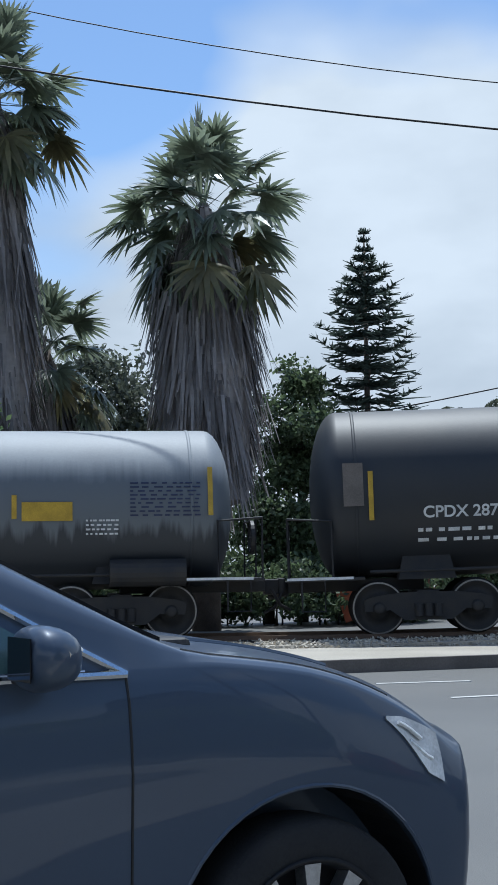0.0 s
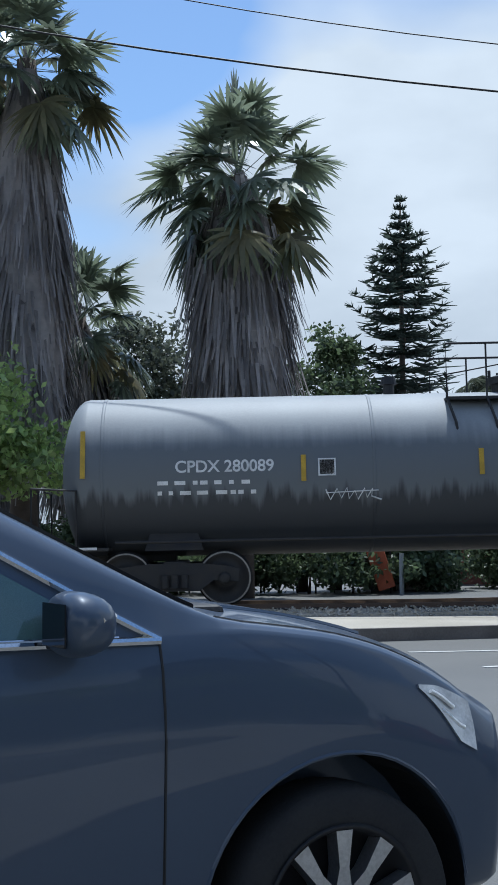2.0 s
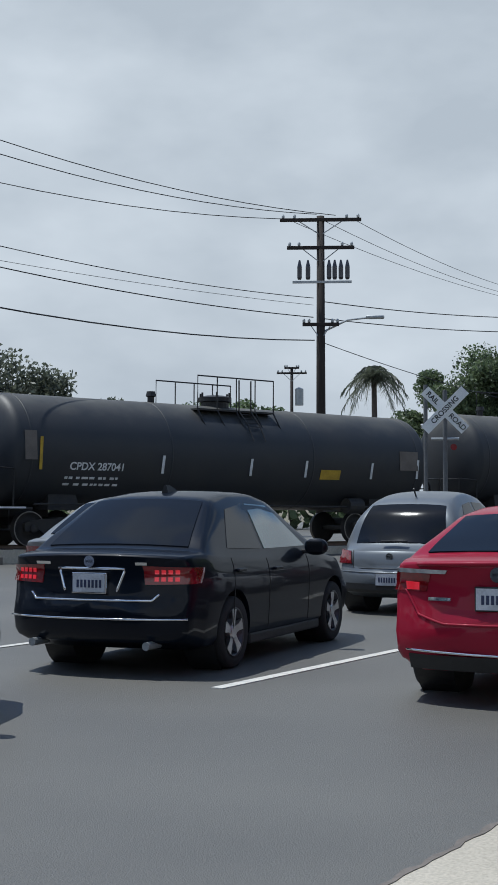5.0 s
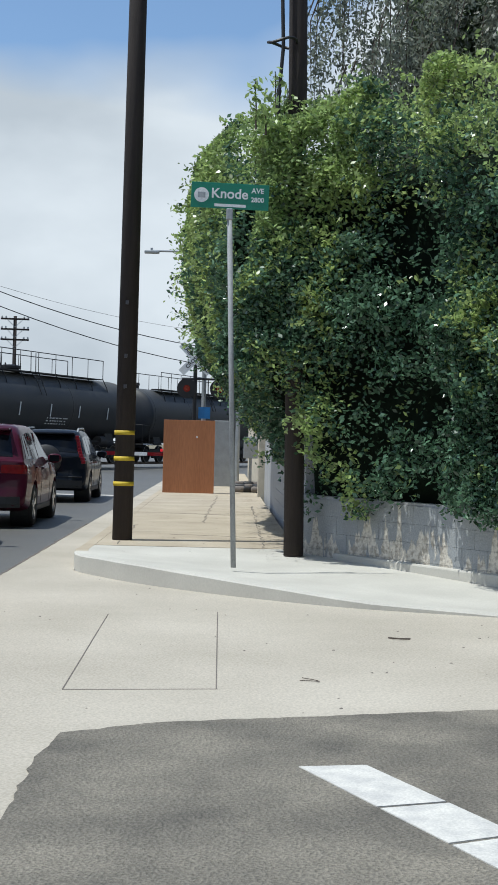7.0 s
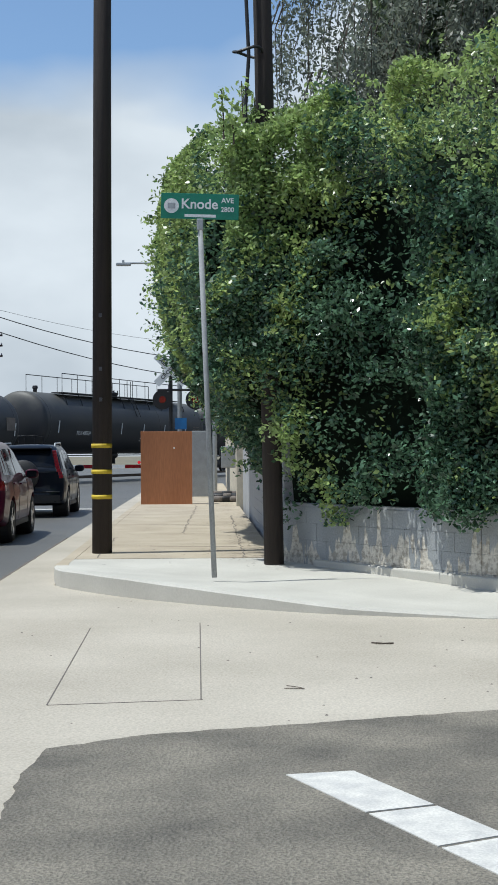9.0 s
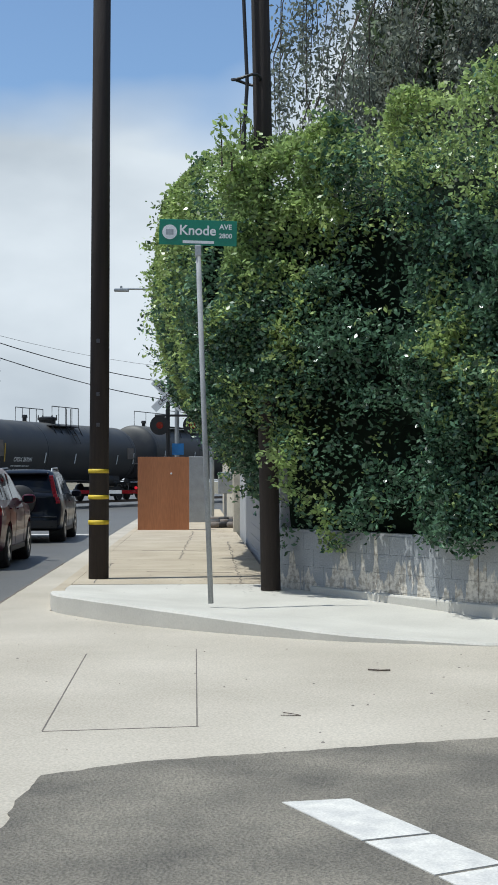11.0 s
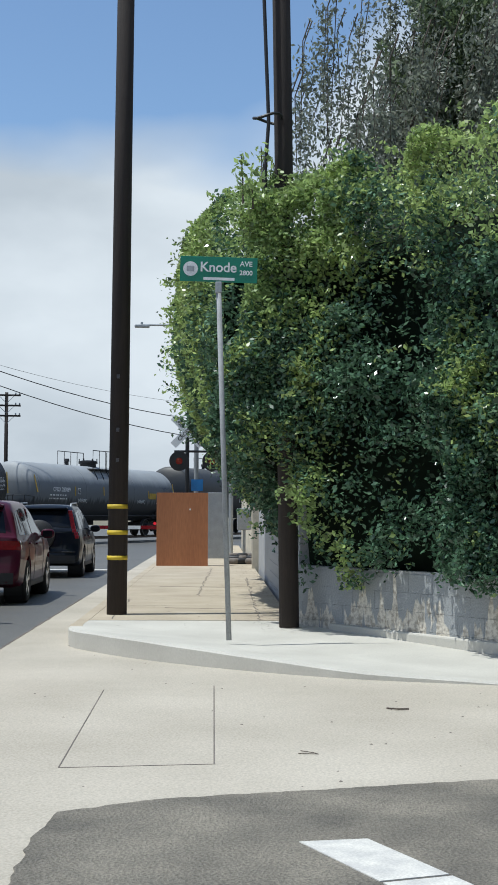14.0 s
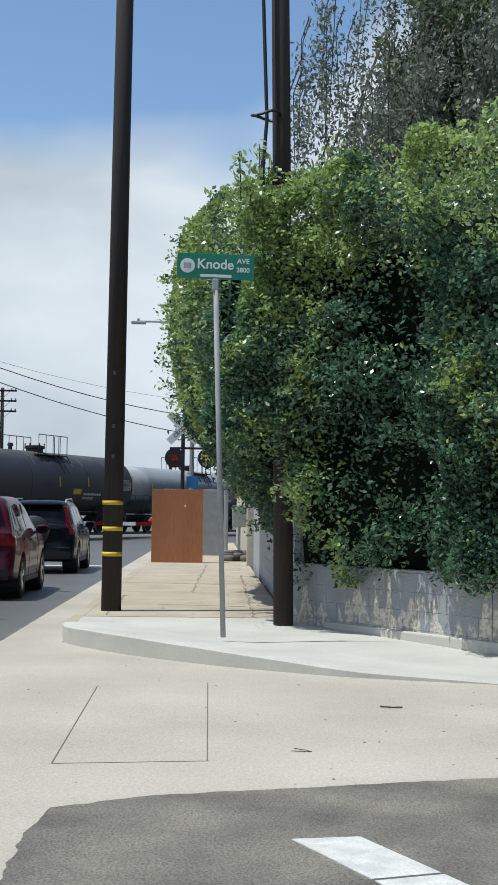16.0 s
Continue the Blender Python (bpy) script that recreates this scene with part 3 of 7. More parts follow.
class Shape:
    """The skin of a road vehicle as a smooth surface: lower body, shoulder, greenhouse and roof in one section."""

    def __init__(self, spec):
        self.spec = spec
        self.hw, self.zb = spec["hw"], spec.get("zb", 0.2)
        self.x0, self.x1 = -spec["ro"], spec["wb"] + spec["fo"]
        lift = spec.get("lift", 0.0)
        self.cabin = [(x, z + (lift if z > 1.2 else 0)) for x, z in spec["cabin"]]
        self.belt = eased(spec["deck"], spec.get("ease", 0.05))
        gx = np.arange(self.x0, self.x1 + 0.01, 0.02)
        cz = np.interp(gx, [p[0] for p in self.cabin], [p[1] for p in self.cabin], left=0, right=0)
        dz = np.interp(gx, [p[0] for p in spec["deck"]], [p[1] for p in spec["deck"]])
        self.top = eased(list(zip(gx, np.maximum(cz, dz + 0.012))), spec.get("ease_top", 0.07))
        zhi = max(p[1] for p in self.cabin)
        zlo = self.belt((self.cabin[0][0] + self.cabin[-1][0]) / 2)
        self.tum = self.hw * (0.945 - spec.get("roof_w", 0.70)) / (zhi - zlo)
        self.tail_bow, self.nose_bow = spec.get("tail_bow", 0.20), spec.get("nose_bow", 0.32)
        self.tail_prof = spec.get("tail_prof", [(0.2, 0.10), (0.36, 0.02), (0.5, 0.0), (0.62, 0.0), (0.67, 0.045), (0.9, 0.07), (1.0, 0.03), (1.06, 0.03)])
        self.nose_prof = spec.get("nose_prof", [(0.2, 0.10), (0.45, 0.0), (0.7, 0.02), (1.1, 0.10)])

    def section(self, x):
        """Half the cross-section at x, from the middle of the floor to the middle of the top."""
        df, dr = max(0.0, self.x1 - x), max(0.0, x - self.x0)
        w = self.hw * (1 - self.spec.get("nose_in", 0.10) * max(0.0, 1 - df / 1.0) ** 2) * (1 - self.spec.get("tail_in", 0.05) * max(0.0, 1 - dr / 0.9) ** 2)
        zs, zt = self.belt(x), self.top(x)
        b = self.zb + 0.08 * max(0, 1 - df / 0.35) + 0.08 * max(0, 1 - dr / 0.35)
        h, g = zs - b, max(zt - zs, 0.0)
        wb = w * 0.945
        low = [(0.0, b), (w * 0.80, b), (w * 0.93, b + 0.035), (w * 0.972, b + 0.12 * h), (w * 0.986, b + 0.32 * h), (w * 0.994, b + 0.52 * h), (w, b + 0.70 * h), (w * 0.994, b + 0.78 * h), (w * 0.978, b + 0.90 * h), (wb + 0.006, zs - 0.012)]
        yr = wb - self.tum * g
        up = [(wb * (1 - 0.005 * i) - self.tum * g * q, zs + g * q) for i, q in enumerate((0.0, 0.2, 0.4, 0.6, 0.78))]
        up += [(yr * 0.972, zs + 0.875 * g), (yr * 0.935, zs + 0.93 * g), (yr * 0.85, zs + 0.965 * g), (yr * 0.7, zs + 0.985 * g), (yr * 0.4, zs + 0.998 * g), (0.0, zs + g)]
        up = [(y, z + self.spec.get("crown", 0.028) * (1 - (y / wb) ** 2)) for y, z in up]
        return low + up

    def bent(self, x, y, z):
        """The ends drawn in towards the corners, and shaped up their height."""
        q = min(1.0, abs(y) / self.hw) ** 2.6
        ft = max(0.0, 1 - max(0.0, x - self.x0) / 0.75)
        fn = max(0.0, 1 - max(0.0, self.x1 - x) / 0.85)
        ft, fn = ft * ft * (3 - 2 * ft), fn * fn * (3 - 2 * fn)
        return (x + ft * (self.tail_bow * q + interp(self.tail_prof, z)) - fn * (self.nose_bow * q + interp(self.nose_prof, z)), y, z)

    def tail(self, y, z, off=0.0):
        """A point on the rear face."""
        p = self.bent(self.x0, y, z)
        return (p[0] - 0.032 - off, y, z)

    def flank(self, x, z, off=0.0):
        """Half the width at a place along the side, for a height below the shoulder or up the windows."""
        u = x
        for _ in range(14):
            half = self.section(u)[2:16]
            y = float(np.interp(z, [p[1] for p in half], [p[0] for p in half]))
            u += x - self.bent(u, y, z)[0]
            u = min(max(u, self.x0), self.x1)
        return y + off

    def over(self, x, y, off=0.0):
        """A point on the top skin above (x, y), before the ends are bent."""
        up = self.section(x)[10:][::-1]
        return (x, y, float(np.interp(abs(y), [p[0] for p in up], [p[1] for p in up])) + off)


def sheet(rows, thick):
    """A plate from a grid of points, thickened by a vector."""
    bm = bmesh.new()
    vs = [[bm.verts.new(p) for p in r_] for r_ in rows]
    us = [[bm.verts.new(Vector(p) + Vector(thick)) for p in r_] for r_ in rows]
    m_, n_ = len(rows), len(rows[0])
    for i in range(m_ - 1):
        for j in range(n_ - 1):
            bm.faces.new((vs[i][j], vs[i][j + 1], vs[i + 1][j + 1], vs[i + 1][j]))
            bm.faces.new((us[i][j], us[i + 1][j], us[i + 1][j + 1], us[i][j + 1]))
    for j in range(n_ - 1):
        bm.faces.new((vs[0][j], us[0][j], us[0][j + 1], vs[0][j + 1]))
        bm.faces.new((vs[-1][j], vs[-1][j + 1], us[-1][j + 1], us[-1][j]))
    for i in range(m_ - 1):
        bm.faces.new((vs[i][0], vs[i + 1][0], us[i + 1][0], us[i][0]))
        bm.faces.new((vs[i][-1], us[i][-1], us[i + 1][-1], vs[i + 1][-1]))
    return bm


def bilinear(a, b, c, d, m_, n_):
    """A grid over the quad a (low, start), b (high, start), c (high, end), d (low, end)."""
    a, b, c, d = (np.array(p, float) for p in (a, b, c, d))
    return [[tuple((a * (1 - v) + b * v) * (1 - u) + (d * (1 - v) + c * v) * u) for u in np.linspace(0, 1, n_)] for v in np.linspace(0, 1, m_)]


def vehicle(name, m, label, category, body_mat, spec):
    """A road vehicle; x forward, origin on the ground under the rear axle.
    spec: wb, fo, ro, half width, tyre radius, deck outline, cabin outline, bottom."""
    car = empty(name, m, label, category)
    sh = SHAPES[car.name] = Shape(spec)
    wb, hw, r = spec["wb"], spec["hw"], spec["r"]
    rings, cab = [], sh.cabin
    stations = np.concatenate([np.linspace(sh.x0, sh.x1, 60), np.linspace(cab[0][0] - 0.08, cab[1][0] + 0.06, 18), np.linspace(cab[4][0] - 0.06, cab[5][0] + 0.08, 14)])
    for x in np.unique(np.round(np.clip(stations, sh.x0, sh.x1), 3)):
        half = sh.section(x)
        rings.append([(x, y, z) for y, z in half] + [(x, -y, z) for y, z in half[-2:0:-1]])
    for end, sgn in ((0, -1), (-1, 1)):       # rounded end faces
        src = rings[end]
        zc = (min(p[2] for p in src) + max(p[2] for p in src)) / 2
        extra = [[(p[0] + sgn * dx, p[1] * k, zc + (p[2] - zc) * k) for p in src] for dx, k in ((0.012, 0.992), (0.024, 0.975), (0.032, 0.945), (0.032, 0.8), (0.032, 0.6), (0.032, 0.35), (0.032, 0.1))]
        rings = extra[::-1] + rings if end == 0 else rings + extra
    rings = [[sh.bent(*p) for p in ring_] for ring_ in rings]
    body = part("body", loft(rings), body_mat, car, smooth=True)
    arch = r * spec.get("arch", 1.16)
    cut = []
    for x in (0, wb):
        for s in (1, -1):
            ob = link("cutter", lathe([(arch, -0.30), (arch, 0.30)], 40), BLACK)
            ob.matrix_world = m @ pose(x, s * hw, r * 1.02)
            cut.append(ob)
    bpy.context.view_layer.update()
    carve(body, cut)
    body.data.polygons.foreach_set("use_smooth", [True] * len(body.data.polygons))
    body.data.set_sharp_from_angle(angle=radians(42))
    for x in (0, wb):
        for s in (1, -1):
            part("wheel_arch", lathe([(arch - 0.004, 0.0), (arch - 0.004, 0.30), (0.1, 0.30)], 32, ends=False), TRIM, car).matrix_basis = pose(x, s * (hw - 0.06), r * 1.02, 0, 0, 0 if s < 0 else 180)
            wheel(car, x, s * (hw - 0.125), r, s, spec.get("rim_mat", ALLOY), spec.get("rim_dark", ALLOY_DARK), spec.get("spokes", 5), rim=spec.get("rim", 0.66), slim=spec.get("slim", 1.0))
    lift = spec.get("lift", 0.0)
    for s in (1, -1):
        for wi, win in enumerate(spec["side"]):
            (xa, za), (xb_, zb_), (xc, zc_), (xd, zd) = [(x, z + (lift * 0.85 if z > 1.2 else 0.0)) for x, z in win]
            rows = [[(x, s * sh.flank(x, z, 0.005), z) for x, z in row_] for row_ in bilinear((xa, za), (xb_, zb_), (xc, zc_), (xd, zd), 5, 9)]
            pane = part("side_window", sheet(rows, (0, -0.010 * s, 0)), spec["panes"][wi] if "panes" in spec else spec.get("side_glass", GLASS), car, smooth=True)
            pane.data.set_sharp_from_angle(angle=radians(40))
            if spec.get("bright", False):
                part("window_trim", tube([Vector(p) + Vector((0, s * 0.004, -0.008)) for p in rows[0]], 0.010, 6), CHROME, car)
    for nm, (i, j), ins in (("rear_window", spec["rear_win"], spec.get("rear_in", 0.88)), ("windscreen", spec["front_win"], 0.88)):
        a, b = sh.cabin[i], sh.cabin[j]
        rows = []
        for q in np.linspace(spec.get("rear_lo", 0.10), 0.94, 9):
            x = a[0] + (b[0] - a[0]) * q
            half = sh.section(x)
            yr = half[16][0]
            rows.append([sh.bent(*sh.over(x, yr * ins * t, 0.012)) for t in np.linspace(-1, 1, 15)])
        part(nm, sheet(rows, (0, 0, -0.012)), GLASS if nm == "rear_window" else spec.get("side_glass", GLASS), car, smooth=True).data.set_sharp_from_angle(angle=radians(40))
    mx, mz = spec["mirror"]
    for s in (1, -1):
        bm = bmesh.new()
        bmesh.ops.create_uvsphere(bm, u_segments=18, v_segments=12, radius=1.0)
        for v in bm.verts:
            v.co = Vector((v.co.x * (0.06 if v.co.x < 0 else 0.11), math.copysign(abs(v.co.y) ** 0.8, v.co.y) * 0.125, math.copysign(abs(v.co.z) ** 0.8, v.co.z) * 0.085))
            v.co.x = max(v.co.x, -0.045)
        mir = part("wing_mirror", bm, spec.get("mirror_mat", body_mat), car, smooth=True)
        mir.matrix_basis = pose(mx, s * (hw + 0.08), mz)
        part("mirror_arm", box(-0.03, -0.10, -0.07, 0.03, 0.10, -0.03, 0.008), TRIM, mir).matrix_basis = pose(0, -s * 0.1, 0)
        part("mirror_glass", box(-0.049, -0.085, -0.055, -0.0455, 0.085, 0.055, 0.001), GLASS, mir)
    for s in (1, -1):
        for x, z in spec.get("handles", ()):
            y = s * sh.flank(x, z)
            part("door_handle", box(x - 0.1, min(y, y + 0.035 * s), z - 0.014, x + 0.1, max(y, y + 0.035 * s), z + 0.014, 0.010), spec.get("handle_mat", body_mat), car)
        for x in spec.get("seams", ()):
            part("door_seam", tube([sh.bent(x, s * y, z) for y, z in sh.section(x)[3:10]], 0.0045, 5), TRIM, car)
        part("sill", box(r * 1.25, min(s * hw * 0.80, s * hw * 0.965), sh.zb - 0.03, wb - r * 1.25, max(s * hw * 0.80, s * hw * 0.965), sh.zb + 0.07, 0.02), spec.get("sill_mat", TRIM), car)
    return car


# unseen plain walls added behind the camera and the hedge to block low sky
for x0, y0, x1, y1 in ((20, -9.0, 90, -8.6), (-45, -26, 12, -25.6), (-45.4, -26, -45, 12)):
    tagged(link("wall_behind", box(x0, y0, -0.05, x1, y1, 6.5), material("plain_dull_wall", (0.09, 0.10, 0.08), 0.9)), "unseen plain wall added to block low sky", "wall", kind="structure")


def lamp(car, name, quad, mat, label="", off=0.008, s=1):
    """A lens on the rear face. quad: (s, z) low inner, high inner, high outer, low outer; past the corner it runs on along the side."""
    sh = SHAPES[car.name]
    turn = sh.hw * 0.90
    rows = []
    for row_ in bilinear(*quad, 5, 15):
        line = []
        for u, z in row_:
            if u <= turn:
                x, y, z = sh.tail(u, z, off)
            else:
                x = sh.tail(turn, z, off)[0] + (u - turn)
                y = sh.flank(x, z, off)
                y = max(min(y, turn + (u - turn) * 1.5), turn * 0.98)
            line.append((x, s * y, z))
        rows.append(line)
    ob = part(name, sheet(rows, (0.02, -0.004 * s, 0)), mat, car, label, smooth=True)
    ob.data.set_sharp_from_angle(angle=radians(45))
    return ob


def tail_line(car, name, pts, r, mat, label="", off=0.0):
    """A moulding along the rear face through (y, z)."""
    sh = SHAPES[car.name]
    dense = []
    for (a, za), (b, zb_) in zip(pts, pts[1:]):
        dense += [sh.tail(a + (b - a) * q, za + (zb_ - za) * q, off) for q in np.linspace(0, 1, 9)[:-1]]
    dense.append(sh.tail(*pts[-1], off))
    return part(name, tube(dense, r, 8), mat, car, label, smooth=True)


def tail_plate(car, name, y0, y1, z0, z1, mat, label="", off=0.006):
    """A thin panel on the rear face."""
    sh = SHAPES[car.name]
    rows = [[sh.tail(y, z, off) for y in np.linspace(y0, y1, 9)] for z in np.linspace(z0, z1, 4)]
    return part(name, sheet(rows, (0.02, 0, 0)), mat, car, label)


def plate(car, z, w=0.31, h=0.155, frame_mat=TRIM, lean=0, off=0.02):
    sh = SHAPES[car.name]
    x = min(sh.tail(0, z - h / 2)[0], sh.tail(0, z + h / 2)[0]) - off
    fr = part("plate_frame", box(-0.008, -w / 2 - 0.012, -h / 2 - 0.012, 0.03, w / 2 + 0.012, h / 2 + 0.012, 0.006), frame_mat, car)
    fr.matrix_basis = pose(x, 0, z, 0, lean, 0)
    part("number_plate", box(-0.014, -w / 2, -h / 2, -0.0085, w / 2, h / 2), PLATE, fr)
    for i in range(7):
        part("plate_bar", box(-0.017, -w * 0.40 + i * w * 0.117, -h * 0.25, -0.0145, -w * 0.40 + i * w * 0.117 + w * 0.07, h * 0.18), INK, fr)


def badge(car, z, r=0.05, y=0.0):
    bm = lathe([(r, -0.006), (r, 0.006), (r * 0.78, 0.008), (r * 0.78, -0.004)], 20, "X")
    box(-0.006, -r * 0.7, -0.01, 0.006, r * 0.7, 0.01, 0, bm)
    part("badge", bm, CHROME, car).matrix_basis = pose(SHAPES[car.name].tail(y, z)[0] - 0.008, y, z)


def exhaust(car, x, y, z):
    part("exhaust_pipe", tube([(x, y, z), (x + 0.25, y, z)], 0.035, 12), STEEL, car)


SEDAN = dict(roof_w=0.66, wb=2.70, fo=0.92, ro=1.03, hw=0.885, r=0.325, zb=0.21,
             deck=[(-1.03, 1.02), (-0.9, 1.05), (-0.55, 1.05), (-0.2, 1.01), (1.0, 0.97), (1.9, 0.97), (2.3, 0.98), (3.0, 0.88), (3.4, 0.76), (3.62, 0.62)],
             cabin=[(-0.66, 1.05), (0.12, 1.385), (0.55, 1.445), (1.10, 1.455), (1.55, 1.39), (2.42, 1.0)], rear_win=(0, 1), front_win=(5, 4),
             side=[[(-0.02, 1.08), (0.30, 1.31), (0.80, 1.365), (0.80, 1.05)], [(0.88, 1.05), (0.87, 1.365), (1.40, 1.345), (2.02, 1.05)]],
             mirror=(1.92, 1.04), handles=((0.12, 0.88), (1.05, 0.86)), seams=(-0.02, 0.84, 1.95))


def corolla():
    c = vehicle("sedan_car", pose(10.42, 3.76, -0.012, 0, 0, 7), "red four-door sedan waiting in the near lane", "car", CAR_RED, dict(SEDAN, tail_bow=0.24, spokes=9, rim_dark=BLACK, panes=(GLASS, GLASS)))
    for s in (1, -1):
        lamp(c, "tail_lamp", [(0.56, 0.83), (0.52, 0.955), (1.02, 0.985), (0.94, 0.83)], LAMP_RED, "red tail lamp", 0.008, s)
        lamp(c, "brake_lamp", [(0.62, 0.84), (0.62, 0.895), (0.74, 0.90), (0.73, 0.84)], LAMP_LIT, "lit brake lamp", 0.013, s)
        lamp(c, "reverse_lamp", [(0.40, 0.962), (0.38, 0.99), (0.94, 1.0), (0.88, 0.965)], LAMP_CLEAR, "clear lens", 0.012, s)
    tail_line(c, "bumper_crease", [(-0.74, 0.84), (-0.62, 0.66), (-0.40, 0.60), (0.40, 0.60), (0.62, 0.66), (0.74, 0.84)], 0.010, CAR_RED, "", 0.0)
    tail_line(c, "boot_lip", [(-0.62, 1.03), (0, 1.045), (0.62, 1.03)], 0.016, CAR_RED, "", 0.006)
    tail_plate(c, "lower_bumper", -0.70, 0.70, 0.26, 0.37, TRIM, "black lower bumper")
    tail_line(c, "bumper_edge", [(-0.72, 0.40), (0, 0.385), (0.72, 0.40)], 0.010, CHROME)
    plate(c, 0.79)
    badge(c, 0.965, 0.055)
    tail_plate(c, "name_badge", 0.36, 0.54, 0.765, 0.79, CHROME)


def acura():
    s_ = dict(SEDAN, lift=0.14, wb=2.74, fo=0.95, ro=1.06, hw=0.92, r=0.325, spokes=5, tail_bow=0.22,
              deck=[(-1.06, 1.01), (-0.95, 1.035), (-0.6, 1.04), (-0.2, 1.01), (1.0, 0.97), (1.9, 0.97), (2.3, 0.98), (3.0, 0.88), (3.4, 0.77), (3.69, 0.60)],
              cabin=[(-0.66, 1.03), (0.14, 1.38), (0.62, 1.44), (1.20, 1.44), (1.55, 1.38), (2.45, 0.98)], panes=(GLASS, GLASS_GREEN))
    c = vehicle("sedan_car", pose(10.47, 7.50, -0.012, 0, 0, 9), "black four-door sedan with lit tail lamps", "car", CAR_BLACK, s_)
    for s in (1, -1):
        lamp(c, "tail_lamp", [(0.50, 0.79), (0.48, 0.95), (1.08, 0.93), (1.0, 0.80)], LAMP_RED, "red tail lamp", 0.008, s)
        for i in range(4):
            for j in range(2):
                lamp(c, "led", [(0.58 + 0.055 * i, 0.82 + 0.06 * j), (0.58 + 0.055 * i, 0.855 + 0.06 * j), (0.615 + 0.055 * i, 0.855 + 0.06 * j), (0.615 + 0.055 * i, 0.82 + 0.06 * j)], LAMP_LIT, "", 0.014, s)
        exhaust(c, -1.08, s * 0.55, 0.28)
    tail_line(c, "plate_surround", [(-0.25, 0.73), (-0.32, 0.925), (0.32, 0.925), (0.25, 0.73)], 0.014, CHROME)
    plate(c, 0.80, frame_mat=CHROME)
    badge(c, 0.985, 0.05)
    tail_line(c, "bumper_strip", [(-0.86, 0.50), (0.86, 0.50)], 0.010, CHROME)
    tail_line(c, "bumper_lip", [(-0.62, 0.71), (-0.56, 0.655), (0.56, 0.655), (0.62, 0.71)], 0.012, CHROME)
    tail_plate(c, "name_badge", 0.40, 0.56, 0.955, 0.98, CHROME)
    tail_plate(c, "name_badge", -0.52, -0.42, 0.955, 0.98, CHROME)
    part("roof_aerial", loft([[(0.42, -0.04, 1.57), (0.64, -0.04, 1.60), (0.64, 0.04, 1.60), (0.42, 0.04, 1.57)], [(0.42, -0.012, 1.66), (0.50, -0.012, 1.66), (0.50, 0.012, 1.66), (0.42, 0.012, 1.66)]]), BLACK, c)


def coupe():
    s_ = dict(SEDAN, wb=2.70, fo=0.88, ro=0.84, hw=0.90, r=0.33, spokes=14, slim=0.5, rim=0.70, rim_mat=ALLOY, rim_dark=BLACK, tail_bow=0.20, roof_w=0.66, rear_lo=0.14,
              deck=[(-0.84, 1.03), (-0.72, 1.05), (-0.3, 1.03), (0.3, 1.0), (1.0, 0.98), (1.9, 0.98), (2.3, 0.99), (3.0, 0.90), (3.35, 0.78), (3.58, 0.6)],
              cabin=[(-0.70, 1.04), (0.02, 1.32), (0.50, 1.41), (1.10, 1.425), (1.5, 1.37), (2.42, 0.99)],
              side=[[(0.16, 1.09), (0.42, 1.25), (0.74, 1.31), (0.80, 1.07)], [(0.86, 1.06), (0.82, 1.32), (1.36, 1.31), (2.05, 1.06)]],
              tail_prof=[(0.2, 0.10), (0.36, 0.02), (0.5, 0.0), (0.70, 0.0), (0.755, 0.04), (0.9, 0.06), (1.0, 0.02), (1.06, 0.02)],
              mirror=(1.95, 1.05), handles=((0.95, 0.86),), seams=(0.82, 2.02), panes=(GLASS, GLASS_GREEN))
    c = vehicle("coupe_car", pose(4.45, 6.60, -0.012, 0, 0, 19.5), "dark plum two-door coupe with lit tail lamps", "car", CAR_NAVY, s_)
    for s in (1, -1):
        lamp(c, "tail_lamp", [(0.56, 0.86), (0.63, 1.0), (0.90, 1.0), (0.89, 0.87)], LAMP_RED, "red tail lamp", 0.008, s)
        lamp(c, "brake_lamp", [(0.64, 0.90), (0.68, 0.98), (0.80, 0.98), (0.78, 0.90)], LAMP_LIT, "lit brake lamp", 0.013, s)
        lamp(c, "reverse_lamp", [(0.46, 0.765), (0.55, 0.857), (0.89, 0.867), (0.87, 0.775)], LAMP_CLEAR, "clear lens", 0.010, s)
    plate(c, 0.865)
    badge(c, 0.99, 0.055)
    tail_plate(c, "third_brake_lamp", -0.17, 0.17, 1.03, 1.045, LAMP_RED)
    tail_line(c, "bumper_edge", [(-0.80, 0.79), (-0.62, 0.735), (-0.45, 0.725), (0.45, 0.725), (0.62, 0.735), (0.80, 0.79)], 0.013, CHROME)
    tail_line(c, "bumper_crease", [(-0.80, 0.40), (-0.4, 0.36), (0.4, 0.36), (0.80, 0.40)], 0.012, CAR_NAVY)
    part("silencer", box(-0.74, -0.35, 0.17, -0.35, 0.25, 0.27, 0.05), TRIM, c)
    tail_plate(c, "name_badge", -0.46, -0.34, 0.79, 0.82, CHROME)
    part("radio_aerial", tube([(0.05, 0, 1.33), (-0.12, 0, 1.62)], 0.004, 5), BLACK, c)


